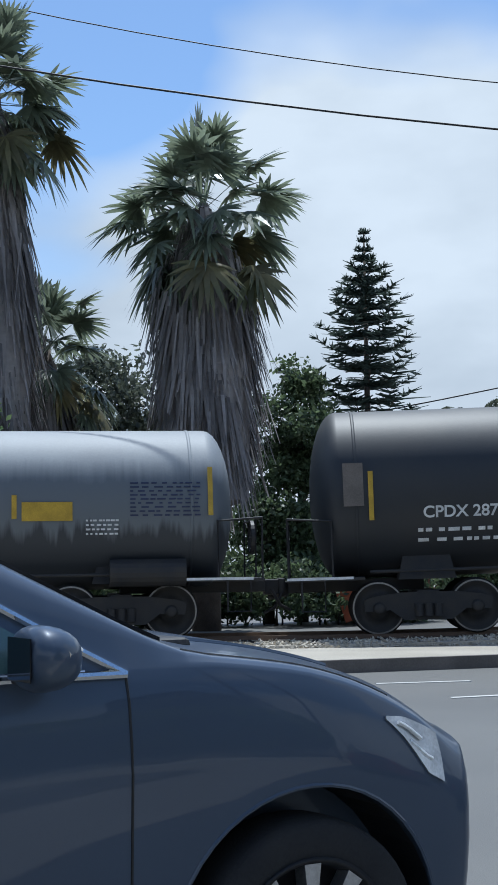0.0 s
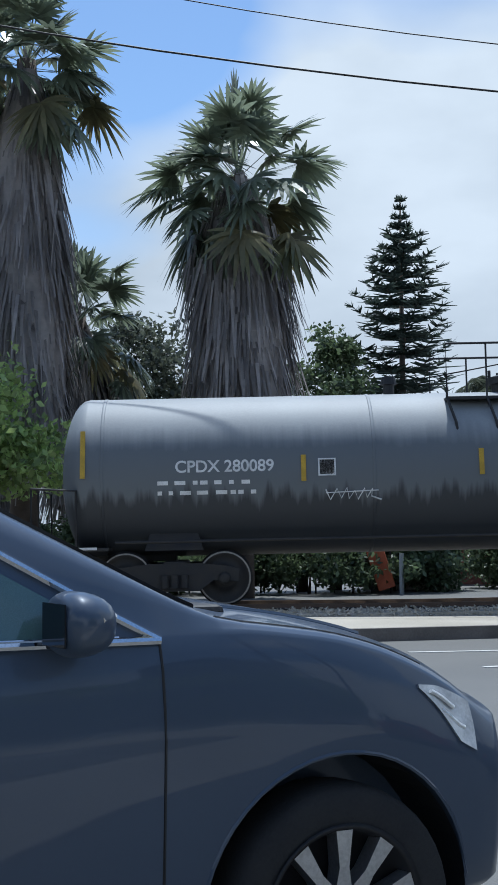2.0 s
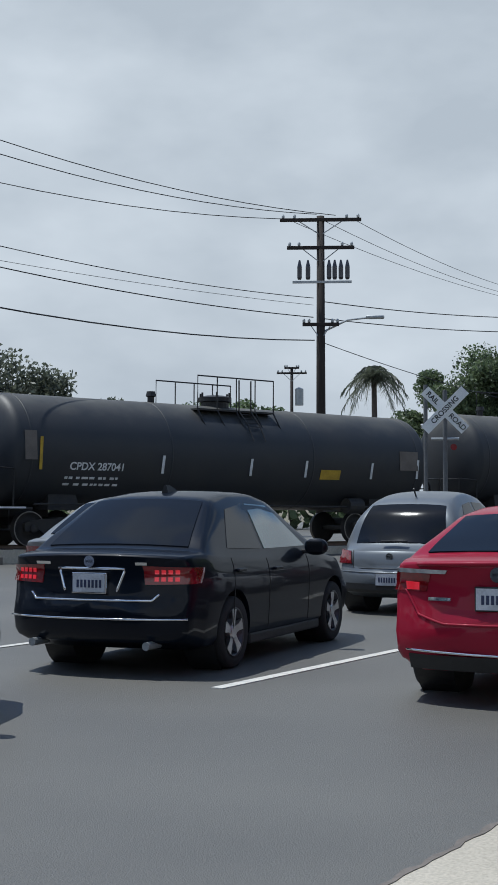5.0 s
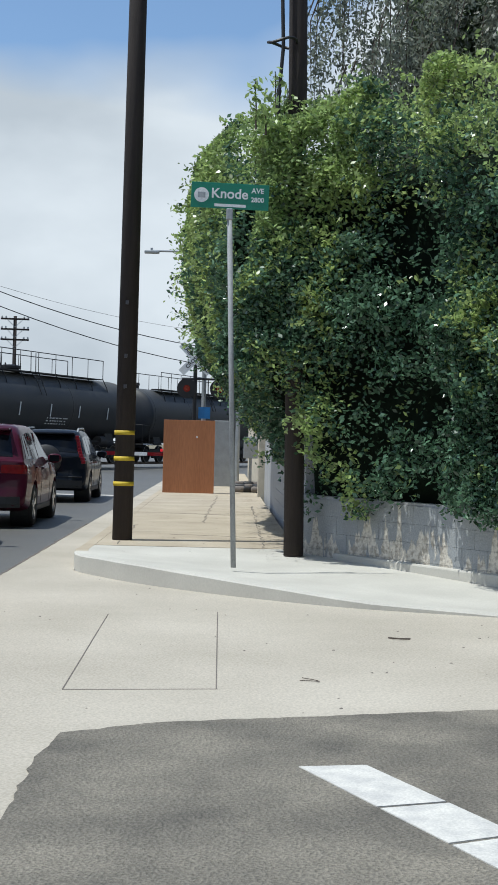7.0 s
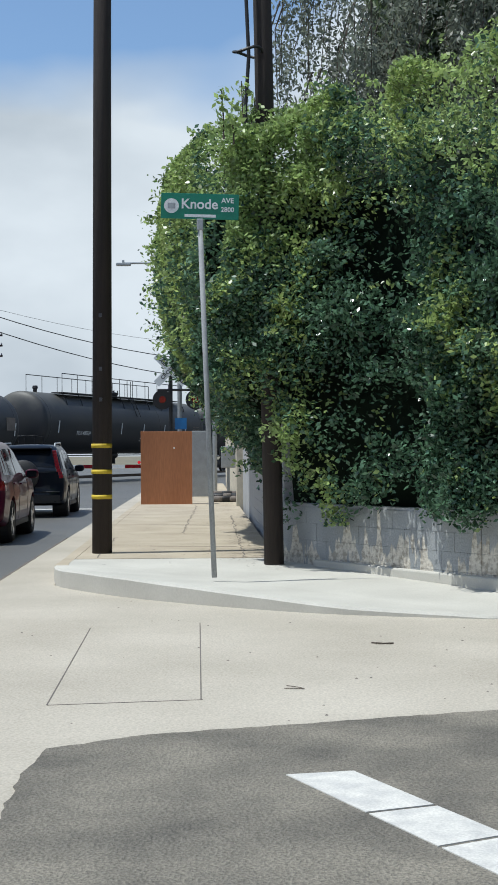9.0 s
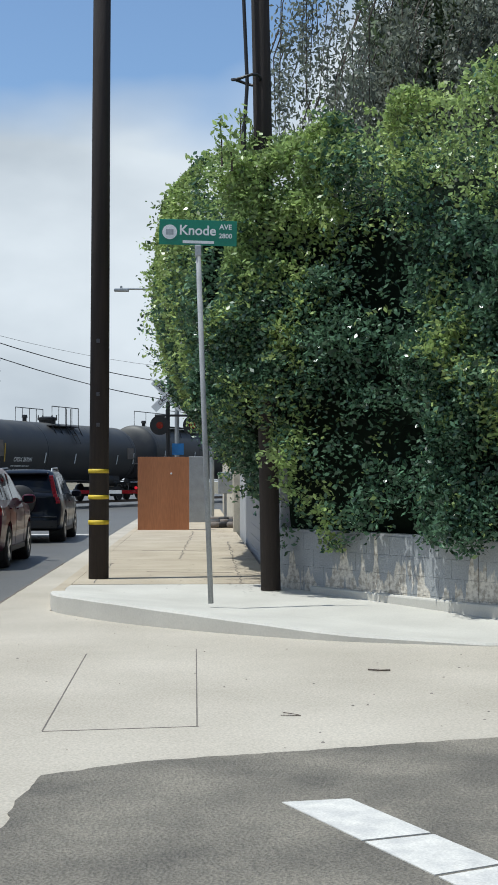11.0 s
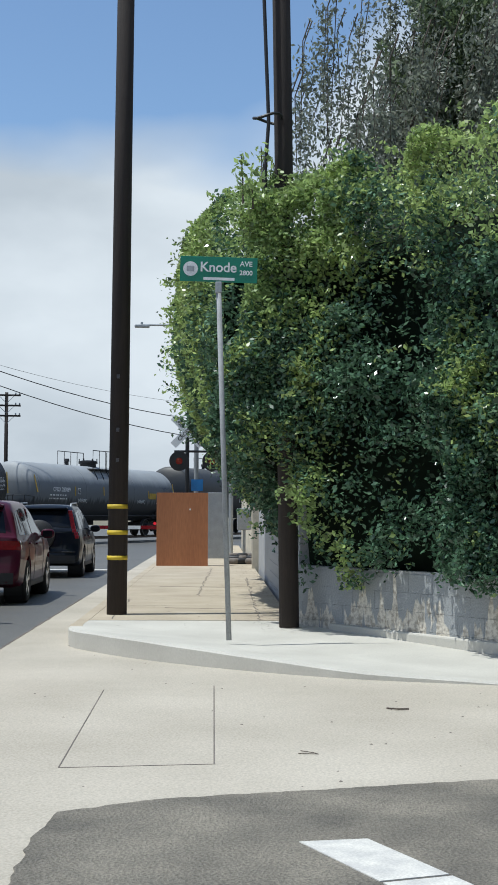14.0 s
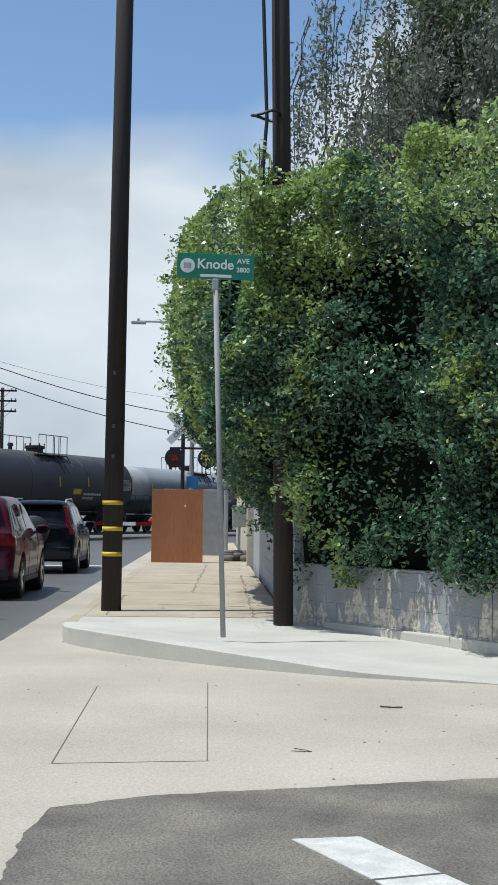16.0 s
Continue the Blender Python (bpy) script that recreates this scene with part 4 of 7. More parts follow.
def pickup():
    s_ = dict(wb=3.65, fo=0.95, ro=1.16, hw=0.985, r=0.40, zb=0.50, arch=1.2, tail_bow=0.025, nose_bow=0.15, tail_in=0.0, roof_w=0.78, spokes=6, ease=0.03, ease_top=0.03,
              tail_prof=[(0.4, 0.0), (1.5, 0.0)],
              deck=[(-1.16, 1.39), (1.35, 1.40), (1.45, 1.34), (2.9, 1.32), (3.3, 1.35), (4.2, 1.30), (4.6, 1.12)],
              cabin=[(0.98, 1.36), (1.20, 1.95), (1.5, 2.05), (3.05, 2.05), (3.35, 1.97), (4.1, 1.34)], rear_win=(0, 1), front_win=(5, 4), rear_in=0.93, rear_lo=0.03,
              side=[[(1.60, 1.40), (1.58, 1.90), (2.30, 1.93), (2.42, 1.38)], [(2.62, 1.38), (2.50, 1.93), (3.15, 1.89), (3.84, 1.40)]],
              mirror=(3.45, 1.45), mirror_mat=TRIM, handles=((1.6, 1.2), (2.4, 1.2)), handle_mat=CAR_WHITE, seams=(1.4, 2.34, 3.4), side_glass=GLASS)
    c = vehicle("pickup_truck", pose(4.16, 9.80, -0.012, 0, 0, 31), "white pickup truck with a chrome rear bumper", "truck", CAR_WHITE, s_)
    part("tailgate", box(-1.215, -0.78, 0.84, -1.14, 0.78, 1.37, 0.02), CAR_WHITE, c)
    part("tailgate_cap", box(-1.225, -0.80, 1.335, -1.12, 0.80, 1.43, 0.015), TRIM, c)
    part("bed_rail_cap", box(-1.1, 0.83, 1.395, 0.95, 0.94, 1.432, 0.01), TRIM, c)
    part("bed_rail_cap", box(-1.1, -0.94, 1.395, 0.95, -0.83, 1.432, 0.01), TRIM, c)
    part("tailgate_handle", box(-1.232, -0.14, 1.17, -1.20, 0.14, 1.29, 0.02), TRIM, c)
    bm = box(-1.235, -0.12, 1.03, -1.205, 0.12, 1.065, 0.006)
    box(-1.235, -0.045, 1.005, -1.205, 0.045, 1.09, 0.006, bm)
    part("badge", bm, STENCIL_YELLOW, c)
    part("name_badge", box(-1.222, 0.34, 0.875, -1.205, 0.72, 0.905), CHROME, c)
    for s in (1, -1):
        y0_, y1_ = sorted((s * 0.80, s * 0.992))
        part("tail_lamp", box(-1.215, y0_, 0.86, -1.02, y1_, 1.29, 0.025), LAMP_RED, c, "red tail lamp", smooth=False)
        y0_, y1_ = sorted((s * 0.83, s * 0.95))
        for z in (0.94, 1.20):
            part("brake_lamp", box(-1.222, y0_, z - 0.05, -1.19, y1_, z + 0.05, 0.02), LAMP_LIT, c, "lit red lens")
        part("reverse_lamp", box(-1.222, y0_, 1.03, -1.19, y1_, 1.11, 0.015), LAMP_CLEAR, c, "clear lens")
        part("bumper_wing", box(-1.38, min(s * 0.42, s * 0.97), 0.58, -1.16, max(s * 0.42, s * 0.97), 0.80, 0.04), CHROME, c, "chrome bumper end")
    part("bumper_step", box(-1.38, -0.95, 0.785, -1.16, 0.95, 0.825, 0.012), TRIM, c)
    part("bumper_middle", box(-1.32, -0.42, 0.56, -1.16, 0.42, 0.76, 0.02), TRIM, c)
    plate(c, 0.68, frame_mat=CHROME, off=0.15)
    part("third_brake_lamp", box(1.19, -0.19, 1.955, 1.30, 0.19, 2.01, 0.01), LAMP_LIT, c)
    part("rear_axle", tube([(0, -0.8, 0.38), (0, 0.8, 0.38)], 0.06, 12), TRIM, c)
    part("tow_hitch", box(-1.34, -0.06, 0.44, -1.1, 0.06, 0.54, 0.01), TRIM, c)
    part("silencer", tube([(-0.9, -0.5, 0.42), (0.6, -0.5, 0.42)], 0.10, 14), TRIM, c)


def beetle():
    s_ = dict(SEDAN, lift=0.17, wb=2.54, fo=0.82, ro=0.80, hw=0.90, r=0.33, tail_bow=0.36, tail_in=0.10, ease=0.10, ease_top=0.12, roof_w=0.62,
              deck=[(-0.80, 0.80), (-0.6, 0.90), (-0.4, 0.96), (-0.1, 1.02), (0.3, 1.03), (1.9, 1.0), (2.3, 0.98), (2.8, 0.88), (3.1, 0.76), (3.36, 0.58)],
              rear_lo=0.02, cabin=[(-0.62, 0.90), (0.05, 1.33), (0.42, 1.44), (0.85, 1.485), (1.35, 1.43), (2.2, 1.0)], rear_win=(0, 1),
              tail_prof=[(0.2, 0.10), (0.34, 0.0), (0.55, 0.0), (0.60, 0.05), (0.75, 0.07), (0.95, 0.16)],
              side=[[(0.05, 1.10), (0.38, 1.33), (0.74, 1.37), (0.78, 1.07)], [(0.86, 1.07), (0.82, 1.37), (1.28, 1.35), (1.95, 1.07)]], mirror=(1.8, 1.05), handles=(), seams=(0.8, 1.95))
    c = vehicle("beetle_car", pose(17.5, 8.05, -0.012, 0, 0, 4), "silver rounded hatchback with a dark rear window", "car", CAR_SILVER, s_)
    for s in (1, -1):
        lamp(c, "tail_lamp", [(0.58, 0.68), (0.62, 0.85), (0.90, 0.87), (0.92, 0.68)], LAMP_RED, "red tail lamp", 0.03, s)
    tail_line(c, "boot_seam", [(-0.58, 0.86), (-0.55, 0.62), (0.55, 0.62), (0.58, 0.86)], 0.006, TRIM, "", -0.002)
    tail_plate(c, "lower_bumper", -0.66, 0.66, 0.30, 0.42, TRIM, "black lower bumper")
    tail_line(c, "bumper_crease", [(-0.80, 0.575), (0, 0.565), (0.80, 0.575)], 0.010, CAR_SILVER)
    part("spoiler", box(-0.62, -0.18, 0.975, -0.54, 0.18, 0.995, 0.005), TRIM, c)
    badge(c, 0.78, 0.05)
    plate(c, 0.48)
    part("roof_aerial", tube([(0.30, 0, 1.56), (0.18, 0, 1.70)], 0.012, 6), BLACK, c)


SUVS = dict(wb=2.66, fo=0.90, ro=0.95, hw=0.91, r=0.355, zb=0.27, roof_w=0.74, tail_bow=0.14, tail_in=0.03,
            tail_prof=[(0.2, 0.10), (0.36, 0.0), (0.58, 0.0), (0.64, 0.05), (1.0, 0.06), (1.7, 0.06)],
            deck=[(-0.95, 1.05), (0.5, 1.06), (1.9, 1.05), (2.2, 1.08), (2.9, 1.0), (3.3, 0.88), (3.56, 0.70)],
            cabin=[(-0.93, 1.06), (-0.66, 1.55), (-0.35, 1.67), (1.05, 1.69), (1.45, 1.62), (2.28, 1.06)], rear_win=(0, 1), front_win=(5, 4), rear_in=0.84, rear_lo=0.12,
            side=[[(-0.56, 1.13), (-0.42, 1.50), (0.0, 1.55), (0.05, 1.12)], [(0.12, 1.12), (0.08, 1.56), (0.72, 1.57), (0.76, 1.12)], [(0.84, 1.12), (0.80, 1.57), (1.32, 1.53), (1.92, 1.12)]],
            mirror=(1.86, 1.12), handles=((0.2, 0.98), (1.05, 0.96)), seams=(0.06, 0.80, 1.92))


def small_suv(m, label, mat, spare=False, rails=False, lift=0.0):
    c = vehicle("suv_car", m, label, "car", mat, dict(SUVS, lift=lift))
    sh = SHAPES[c.name]
    for s in (1, -1):
        if spare:
            bm = bmesh.new()
            for z in np.linspace(0.95, 1.52, 9):      # tall lens up the rear pillar
                x = sh.x0 + 0.10 + max(0.0, z - 1.06) * 0.56
                y = s * (sh.flank(x + 0.06, z) - 0.01)
                box(x - 0.03, min(y, y - 0.10 * s), z - 0.04, x + 0.10, max(y, y - 0.10 * s), z + 0.04, 0.012, bm)
            part("tail_lamp", bm, LAMP_RED, c, "tall red tail lamp")
        else:
            lamp(c, "tail_lamp", [(0.46, 0.90), (0.48, 1.03), (1.04, 1.04), (1.0, 0.88)], LAMP_RED, "red tail lamp", 0.010, s)
        if rails:
            part("roof_rail", tube([(-0.3, s * 0.60, 1.64 + lift), (-0.2, s * 0.60, 1.72 + lift), (0.95, s * 0.60, 1.74 + lift), (1.1, s * 0.60, 1.68 + lift)], 0.02, 8), STEEL, c)
    if spare:
        part("spare_wheel_cover", lathe([(0.36, -0.10), (0.36, 0.06), (0.33, 0.10), (0.1, 0.11)], 28, "X"), TRIM, c, smooth=True).matrix_basis = pose(-1.05, 0.05, 0.98, 0, 0, 180)
        tail_line(c, "bumper_edge", [(-0.78, 0.60), (0.78, 0.60)], 0.012, TRIM)
    else:
        plate(c, 0.80)
        tail_line(c, "bright_strip", [(-0.46, 0.90), (0.46, 0.90)], 0.012, CHROME)
    tail_plate(c, "rear_bumper", -0.78, 0.78, 0.34, 0.52, TRIM, "black rear bumper")
    part("roof_spoiler", box(-0.78, -0.56, 1.585 + lift, -0.45, 0.56, 1.63 + lift, 0.015), mat, c)
    return c


def big_suv():
    """The dark SUV beside the camera: its front half is close."""
    s_ = dict(wb=2.99, fo=0.76, ro=1.0, hw=0.975, r=0.375, zb=0.27, roof_w=0.74, arch=1.22, spokes=10, rim=0.69, tail_bow=0.12, nose_bow=0.22, nose_in=0.05, crown=0.07,
              rim_mat=ALLOY, rim_dark=BLACK, nose_prof=[(0.2, 0.14), (0.42, 0.02), (0.6, 0.0), (0.8, 0.0), (1.05, 0.02), (1.2, 0.02)],
              deck=[(-1.0, 1.0), (-0.85, 1.14), (0.8, 1.17), (2.0, 1.17), (2.35, 1.20), (2.7, 1.205), (3.0, 1.165), (3.25, 1.115), (3.45, 1.06), (3.6, 1.0), (3.69, 0.94), (3.75, 0.85)],
              cabin=[(-0.92, 1.13), (-0.62, 1.66), (-0.3, 1.80), (1.20, 1.82), (1.6, 1.75), (2.72, 1.17)], rear_win=(0, 1), front_win=(5, 4),
              side=[[(-0.6, 1.22), (-0.45, 1.60), (0.1, 1.66), (0.15, 1.20)], [(0.22, 1.20), (0.18, 1.67), (0.82, 1.69), (0.86, 1.20)], [(0.94, 1.20), (0.90, 1.69), (1.50, 1.65), (2.30, 1.20)]],
              mirror=(2.12, 1.245), panes=(GLASS, GLASS, GLASS_GREEN), handles=((0.3, 1.0), (1.15, 0.98)), seams=(0.18, 0.9, 2.42), bright=True, sill_mat=CAR_SUV)
    c = vehicle("suv_car", SUV_POSE, "dark blue-grey SUV with multi-spoke alloy wheels", "car", CAR_SUV, s_)
    sh = SHAPES[c.name]
    for s in (1, -1):
        rows = []
        for q in np.linspace(0, 1, 11):
            x = 3.27 + 0.21 * q
            zt = min(1.02 - 0.02 * q, sh.belt(x + 0.12) - 0.04)
            zl = zt - 0.010 - 0.135 * min(1.0, 1.4 * q) ** 1.1
            rows.append([(x, s * sh.flank(x, z, 0.008), z) for z in np.linspace(zt, zl, 6)])
        part("headlight", sheet(rows, (0, -0.03 * s, 0)), LAMP_CLEAR, c, "clear swept headlight", smooth=True).data.set_sharp_from_angle(angle=radians(45))
        for k0 in (2, 4):
            part("headlight_strip", tube([Vector(rows[k][2]) + Vector((0, s * 0.006, -0.018 * (k0 - 2))) for k in range(k0, k0 + 5)], 0.007, 6), SIGN_WHITE, c)
        part("mirror_strip", tube([(2.18, s * 1.0, 1.262), (2.235, s * 1.06, 1.262), (2.16, s * 1.165, 1.258)], 0.010, 6), CHROME, c, "chrome strip on the mirror")
        line = [(2.42, s * sh.flank(2.42, 1.185, 0.006), 1.185), (2.30, s * sh.flank(2.30, 1.25, 0.006), 1.25), (2.0, s * sh.flank(2.0, 1.42, 0.006), 1.42), (1.62, s * sh.flank(1.62, 1.64, 0.006), 1.64)]
        part("window_trim", tube(line, 0.013, 8), CHROME, c, "bright window surround")
        part("window_trim", tube([(0.9, s * sh.flank(0.9, 1.185, 0.006), 1.185), line[0]], 0.013, 8), CHROME, c, "bright window surround")
        arc = []
        for a in np.linspace(0.0, math.pi, 25):      # arch edge
            x, z = 2.99 + 0.459 * math.cos(a), 0.385 + 0.459 * math.sin(a)
            arc.append((x, s * (sh.flank(x, z) - 0.002), z))
        part("arch_lip", tube(arc, 0.007, 6), CAR_SUV, c)
    for y in (0.55, -0.55):
        part("bonnet_ridge", tube([sh.bent(*sh.over(x, y * (1.0 - 0.12 * (x - 2.75)), 0.0)) for x in np.linspace(2.75, 3.35, 8)], 0.010, 6), CAR_SUV, c)
    part("bonnet_seam", tube([sh.bent(*sh.over(x, -0.86, 0.0)) for x in np.linspace(2.62, 3.45, 12)], 0.004, 5), TRIM, c)
    part("wiper_cowl", box(2.60, -0.70, 1.20, 2.74, 0.70, 1.265, 0.02), TRIM, c)
    part("grille", box(3.70, -0.42, 0.50, 3.79, 0.42, 0.80, 0.04), TRIM, c)


SUV_POSE = pose(-3.61, 2.69, -0.012, 0, 0, 42)
pickup()
coupe()
acura()
corolla()
beetle()


def plain_sedan(m, label, mat, spec=SEDAN):
    c = vehicle("sedan_car", m, label, "car", mat, dict(spec))
    for s in (1, -1):
        lamp(c, "tail_lamp", [(0.54, 0.83), (0.52, 0.97), (1.02, 0.98), (0.96, 0.83)], LAMP_RED, "red tail lamp", 0.010, s)
    plate(c, 0.79)


plain_sedan(pose(13.9, 10.35, -0.012, 0, 0, 8), "grey sedan half hidden behind a black sedan", CAR_GREY, dict(SEDAN, lift=0.12))
small_suv(pose(21.5, 6.9, -0.012, 0, 0, 4), "dark grey SUV with the sun in its rear window", CAR_GREY, rails=True, lift=0.18)
small_suv(pose(23.2, 4.05, -0.012, 0, 0, 0), "maroon crossover waiting at the crossing", CAR_MAROON)
small_suv(pose(32.9, 4.05, -0.012, 0, 0, 0), "black SUV with a spare wheel and roof rails", CAR_BLACK, spare=True, rails=True)
plain_sedan(pose(16.6, 4.1, -0.012, 0, 0, 3), "white sedan waiting in the near lane", CAR_WHITE)
plain_sedan(pose(29.5, 10.3, -0.012, 0, 0, 0), "dark sedan far ahead in the queue", CAR_BLACK)
vehicle("van_car", pose(29.0, 7.2, -0.012, 0, 0, 0), "white tall vehicle far ahead in the queue", "car", CAR_WHITE, dict(SUVS, deck=[(x, z + 0.15) for x, z in SUVS["deck"]], cabin=[(x, z + 0.25) for x, z in SUVS["cabin"]], side=[[(x, z + 0.22) for x, z in w] for w in SUVS["side"]]))
big_suv()


# ---- the train ----
SPEED, CARS = 6.42, []


def bogie(parent, x):
    b = new("bogie")
    b.parent, b.matrix_basis = parent, pose(x, 0, 0)
    for dx in (-0.86, 0.86):
        part("axle", tube([(dx, -0.95, 0.457), (dx, 0.95, 0.457)], 0.08, 10), RUN_GEAR, b)
        for s in (1, -1):
            part("rail_wheel", lathe([(0.12, -0.10), (0.20, -0.09), (0.22, -0.04), (0.38, -0.03), (0.41, -0.07), (0.455, -0.07), (0.46, 0.05), (0.49, 0.06), (0.49, 0.08), (0.3, 0.09), (0.1, 0.1)], 36), RUN_GEAR, b, smooth=True).matrix_basis = pose(dx, s * 0.75, 0.457, 0, 0, 0 if s < 0 else 180)
            part("wheel_tread", lathe([(0.43, -0.076), (0.456, -0.074), (0.458, -0.06), (0.43, -0.06)], 36, ends=False), TREAD, b).matrix_basis = pose(dx, s * 0.75, 0.457, 0, 0, 0 if s < 0 else 180)
            part("axle_cap", lathe([(0.11, 0.02), (0.11, -0.05), (0.06, -0.07)], 16), RUN_GEAR, b, smooth=True).matrix_basis = pose(dx, s * 1.0, 0.457, 0, 0, 0 if s < 0 else 180)
    for s in (1, -1):
        prof = [(-1.10, 0.40), (-1.12, 0.60), (-0.95, 0.66), (-0.45, 0.72), (0.45, 0.72), (0.95, 0.66), (1.12, 0.60), (1.10, 0.40), (0.66, 0.42), (0.42, 0.24), (-0.42, 0.24), (-0.66, 0.42)]
        part("side_frame", loft([[(x, s * 0.90, z) for x, z in prof], [(x, s * 1.02, z) for x, z in prof]]), RUN_GEAR, b)
        bm = bmesh.new()
        for dx in (-0.17, 0.0, 0.17):
            lathe_b = lathe([(0.075, 0.30), (0.075, 0.52)], 12, "Z")
            join(bm, lathe_b, Matrix.Translation((dx, s * 1.04, 0)))
        part("springs", bm, RUN_GEAR, b)
    part("bolster", box(-0.2, -1.0, 0.52, 0.2, 1.0, 0.76, 0.03), RUN_GEAR, b)


def tank_car(s0, tank_len, car_len, radius, top, mat, label, walk_type="short", lettering=None, extras=None):
    """A tank wagon, x to the right, origin at the rail top under its middle."""
    half, zc = tank_len / 2, top - radius
    car = empty("tank_car", pose(0, 0, RAIL_Z), label, "tank wagon", "tank wagons of the train")
    prof = [(max(radius * (math.sin(math.pi / 2 * i / 9)), 0.02), -half + 0.50 * (1 - math.cos(math.pi / 2 * i / 9))) for i in range(10)]
    prof += [(radius, -half + 0.52), (radius, half - 0.52)] + [(r, -a) for r, a in prof[::-1]]
    bm = lathe(prof, 56, "X")
    bmesh.ops.translate(bm, vec=(0, 0, zc), verts=bm.verts)
    part("tank", bm, mat, car, smooth=True)
    for x in (-half + 0.8, -half / 3, half / 3, half - 0.8):
        b2 = lathe([(radius, -0.03), (radius + 0.008, -0.025), (radius + 0.008, 0.025), (radius, 0.03)], 56, "X")
        bmesh.ops.translate(b2, vec=(x, 0, zc), verts=b2.verts)
        part("weld_band", b2, mat, car, smooth=True)
    bx = half - 2.0
    for x in (-bx, bx):
        bogie(car, x)
        e = 1 if x > 0 else -1
        part("saddle", loft([[(x - 0.5, -1.1, 0.95), (x + 0.5, -1.1, 0.95), (x + 0.5, 1.1, 0.95), (x - 0.5, 1.1, 0.95)], [(x - 0.35, -0.9, zc - radius * 0.55), (x + 0.35, -0.9, zc - radius * 0.55), (x + 0.35, 0.9, zc - radius * 0.55), (x - 0.35, 0.9, zc - radius * 0.55)]]), RUN_GEAR, car)
        xe = e * (car_len / 2 - 0.35)
        part("stub_sill", box(min(x, xe), -0.30, 0.76, max(x, xe), 0.30, 0.98, 0.02), RUN_GEAR, car)
        xs_ = sorted((e * (half - 0.9), e * (half + 0.45)))
        part("end_platform", box(xs_[0], -1.38, 0.96, xs_[1], 1.38, 1.02, 0.01), RUN_GEAR, car)
        part("platform_edge", box(xs_[0], -1.392, 0.985, xs_[1] - 0.2, -1.382, 1.03), STENCIL, car)
        part("end_rail", tube([(e * (half + 0.42), -1.3, 1.0), (e * (half + 0.42), -1.3, 2.05), (e * (half + 0.42), -0.4, 2.05), (e * (half + 0.42), -0.4, 1.0)], 0.02, 8), BLACK, car)
        part("end_rail", tube([(e * (half - 0.35), -1.36, 1.0), (e * (half - 0.35), -1.36, 2.0), (e * (half + 0.42), -1.36, 2.05)], 0.022, 8), BLACK, car)
        part("end_rail", tube([(e * (half + 0.42), 1.3, 1.0), (e * (half + 0.42), 1.3, 2.05), (e * (half + 0.42), 0.4, 2.05)], 0.02, 8), BLACK, car)
        bm = box(min(xe, xe + e * 0.30), -0.13, 0.70, max(xe, xe + e * 0.30), 0.13, 0.98, 0.03)
        box(min(xe + e * 0.25, xe + e * 0.38), -0.20, 0.66, max(xe + e * 0.25, xe + e * 0.38), 0.16, 1.0, 0.04, bm)
        part("coupler", bm, RUN_GEAR, car)
        part("air_hose", tube([(xe + e * 0.1, -0.35, 0.80), (xe + e * 0.25, -0.38, 0.52), (xe + e * 0.45, -0.36, 0.42)], 0.03, 8), BLACK, car)
        part("ladder_step", tube([(e * (half - 0.2), -1.40, 0.97), (e * (half - 0.2), -1.42, 0.45), (e * (half + 0.2), -1.42, 0.45), (e * (half + 0.2), -1.40, 0.97)], 0.02, 6), BLACK, car)
    bm = lathe([(0.30, -0.03), (0.30, 0.03), (0.25, 0.03), (0.25, -0.03)], 24, "X", None, False)
    box(-0.02, -0.02, -0.28, 0.02, 0.02, 0.28, 0, bm)
    box(-0.02, -0.28, -0.02, 0.02, 0.28, 0.02, 0, bm)
    part("brake_wheel", bm, BLACK, car).matrix_basis = pose(half + 0.30, -0.75, 1.72)
    part("brake_cylinder", tube([(half - 3.6 if mat is not TANK_GREY else half - 2.2, -1.18, 1.13), (half - 3.0 if mat is not TANK_GREY else half - 0.9, -1.18, 1.13)], 0.24, 18), RUN_GEAR, car)
    part("side_pipe", tube([(-half + 1.0, -1.25, 1.10), (half - 1.0, -1.25, 1.10)], 0.03, 8), RUN_GEAR, car)
    part("outlet_valve", lathe([(0.32, 0.62), (0.30, 0.9), (0.45, 1.0), (0.45, zc - radius + 0.25)], 20, "Z"), RUN_GEAR, car, smooth=True)
    # walkway, rails and dome on top
    wl, wz = (1.4, top - 0.18) if walk_type == "short" else (tank_len * 0.36, top + 0.0)
    p = part("walkway", box(-wl, -1.05, wz - 0.03, wl, -0.42, wz + 0.02), RUN_GEAR, car)
    part("walkway", box(-wl, 0.42, wz - 0.03, wl, 1.05, wz + 0.02), RUN_GEAR, car)
    k = 4 if walk_type == "short" else 9
    for y in (-1.03, 1.03):
        bm = tube([(-wl, y, wz), (-wl, y, wz + 0.95), (wl, y, wz + 0.95), (wl, y, wz)], 0.022, 8)
        for i in range(1, k):
            x = -wl + 2 * wl * i / k
            tube([(x, y, wz), (x, y, wz + 0.95)], 0.018, 6, bm, caps=False)
        part("handrail", bm, BLACK, car)
        for i in range(k + 1):
            x = -wl + 2 * wl * i / k
            part("walkway_strut", tube([(x, y, wz), (x + 0.12, y * 1.18, wz - 0.45), (x + 0.15, y * 1.22, wz - 0.75)], 0.025, 6), BLACK, car)
    bm = lathe([(0.42, top - 0.15), (0.42, top + 0.12), (0.50, top + 0.14), (0.50, top + 0.26), (0.30, top + 0.32)], 24, "Z")
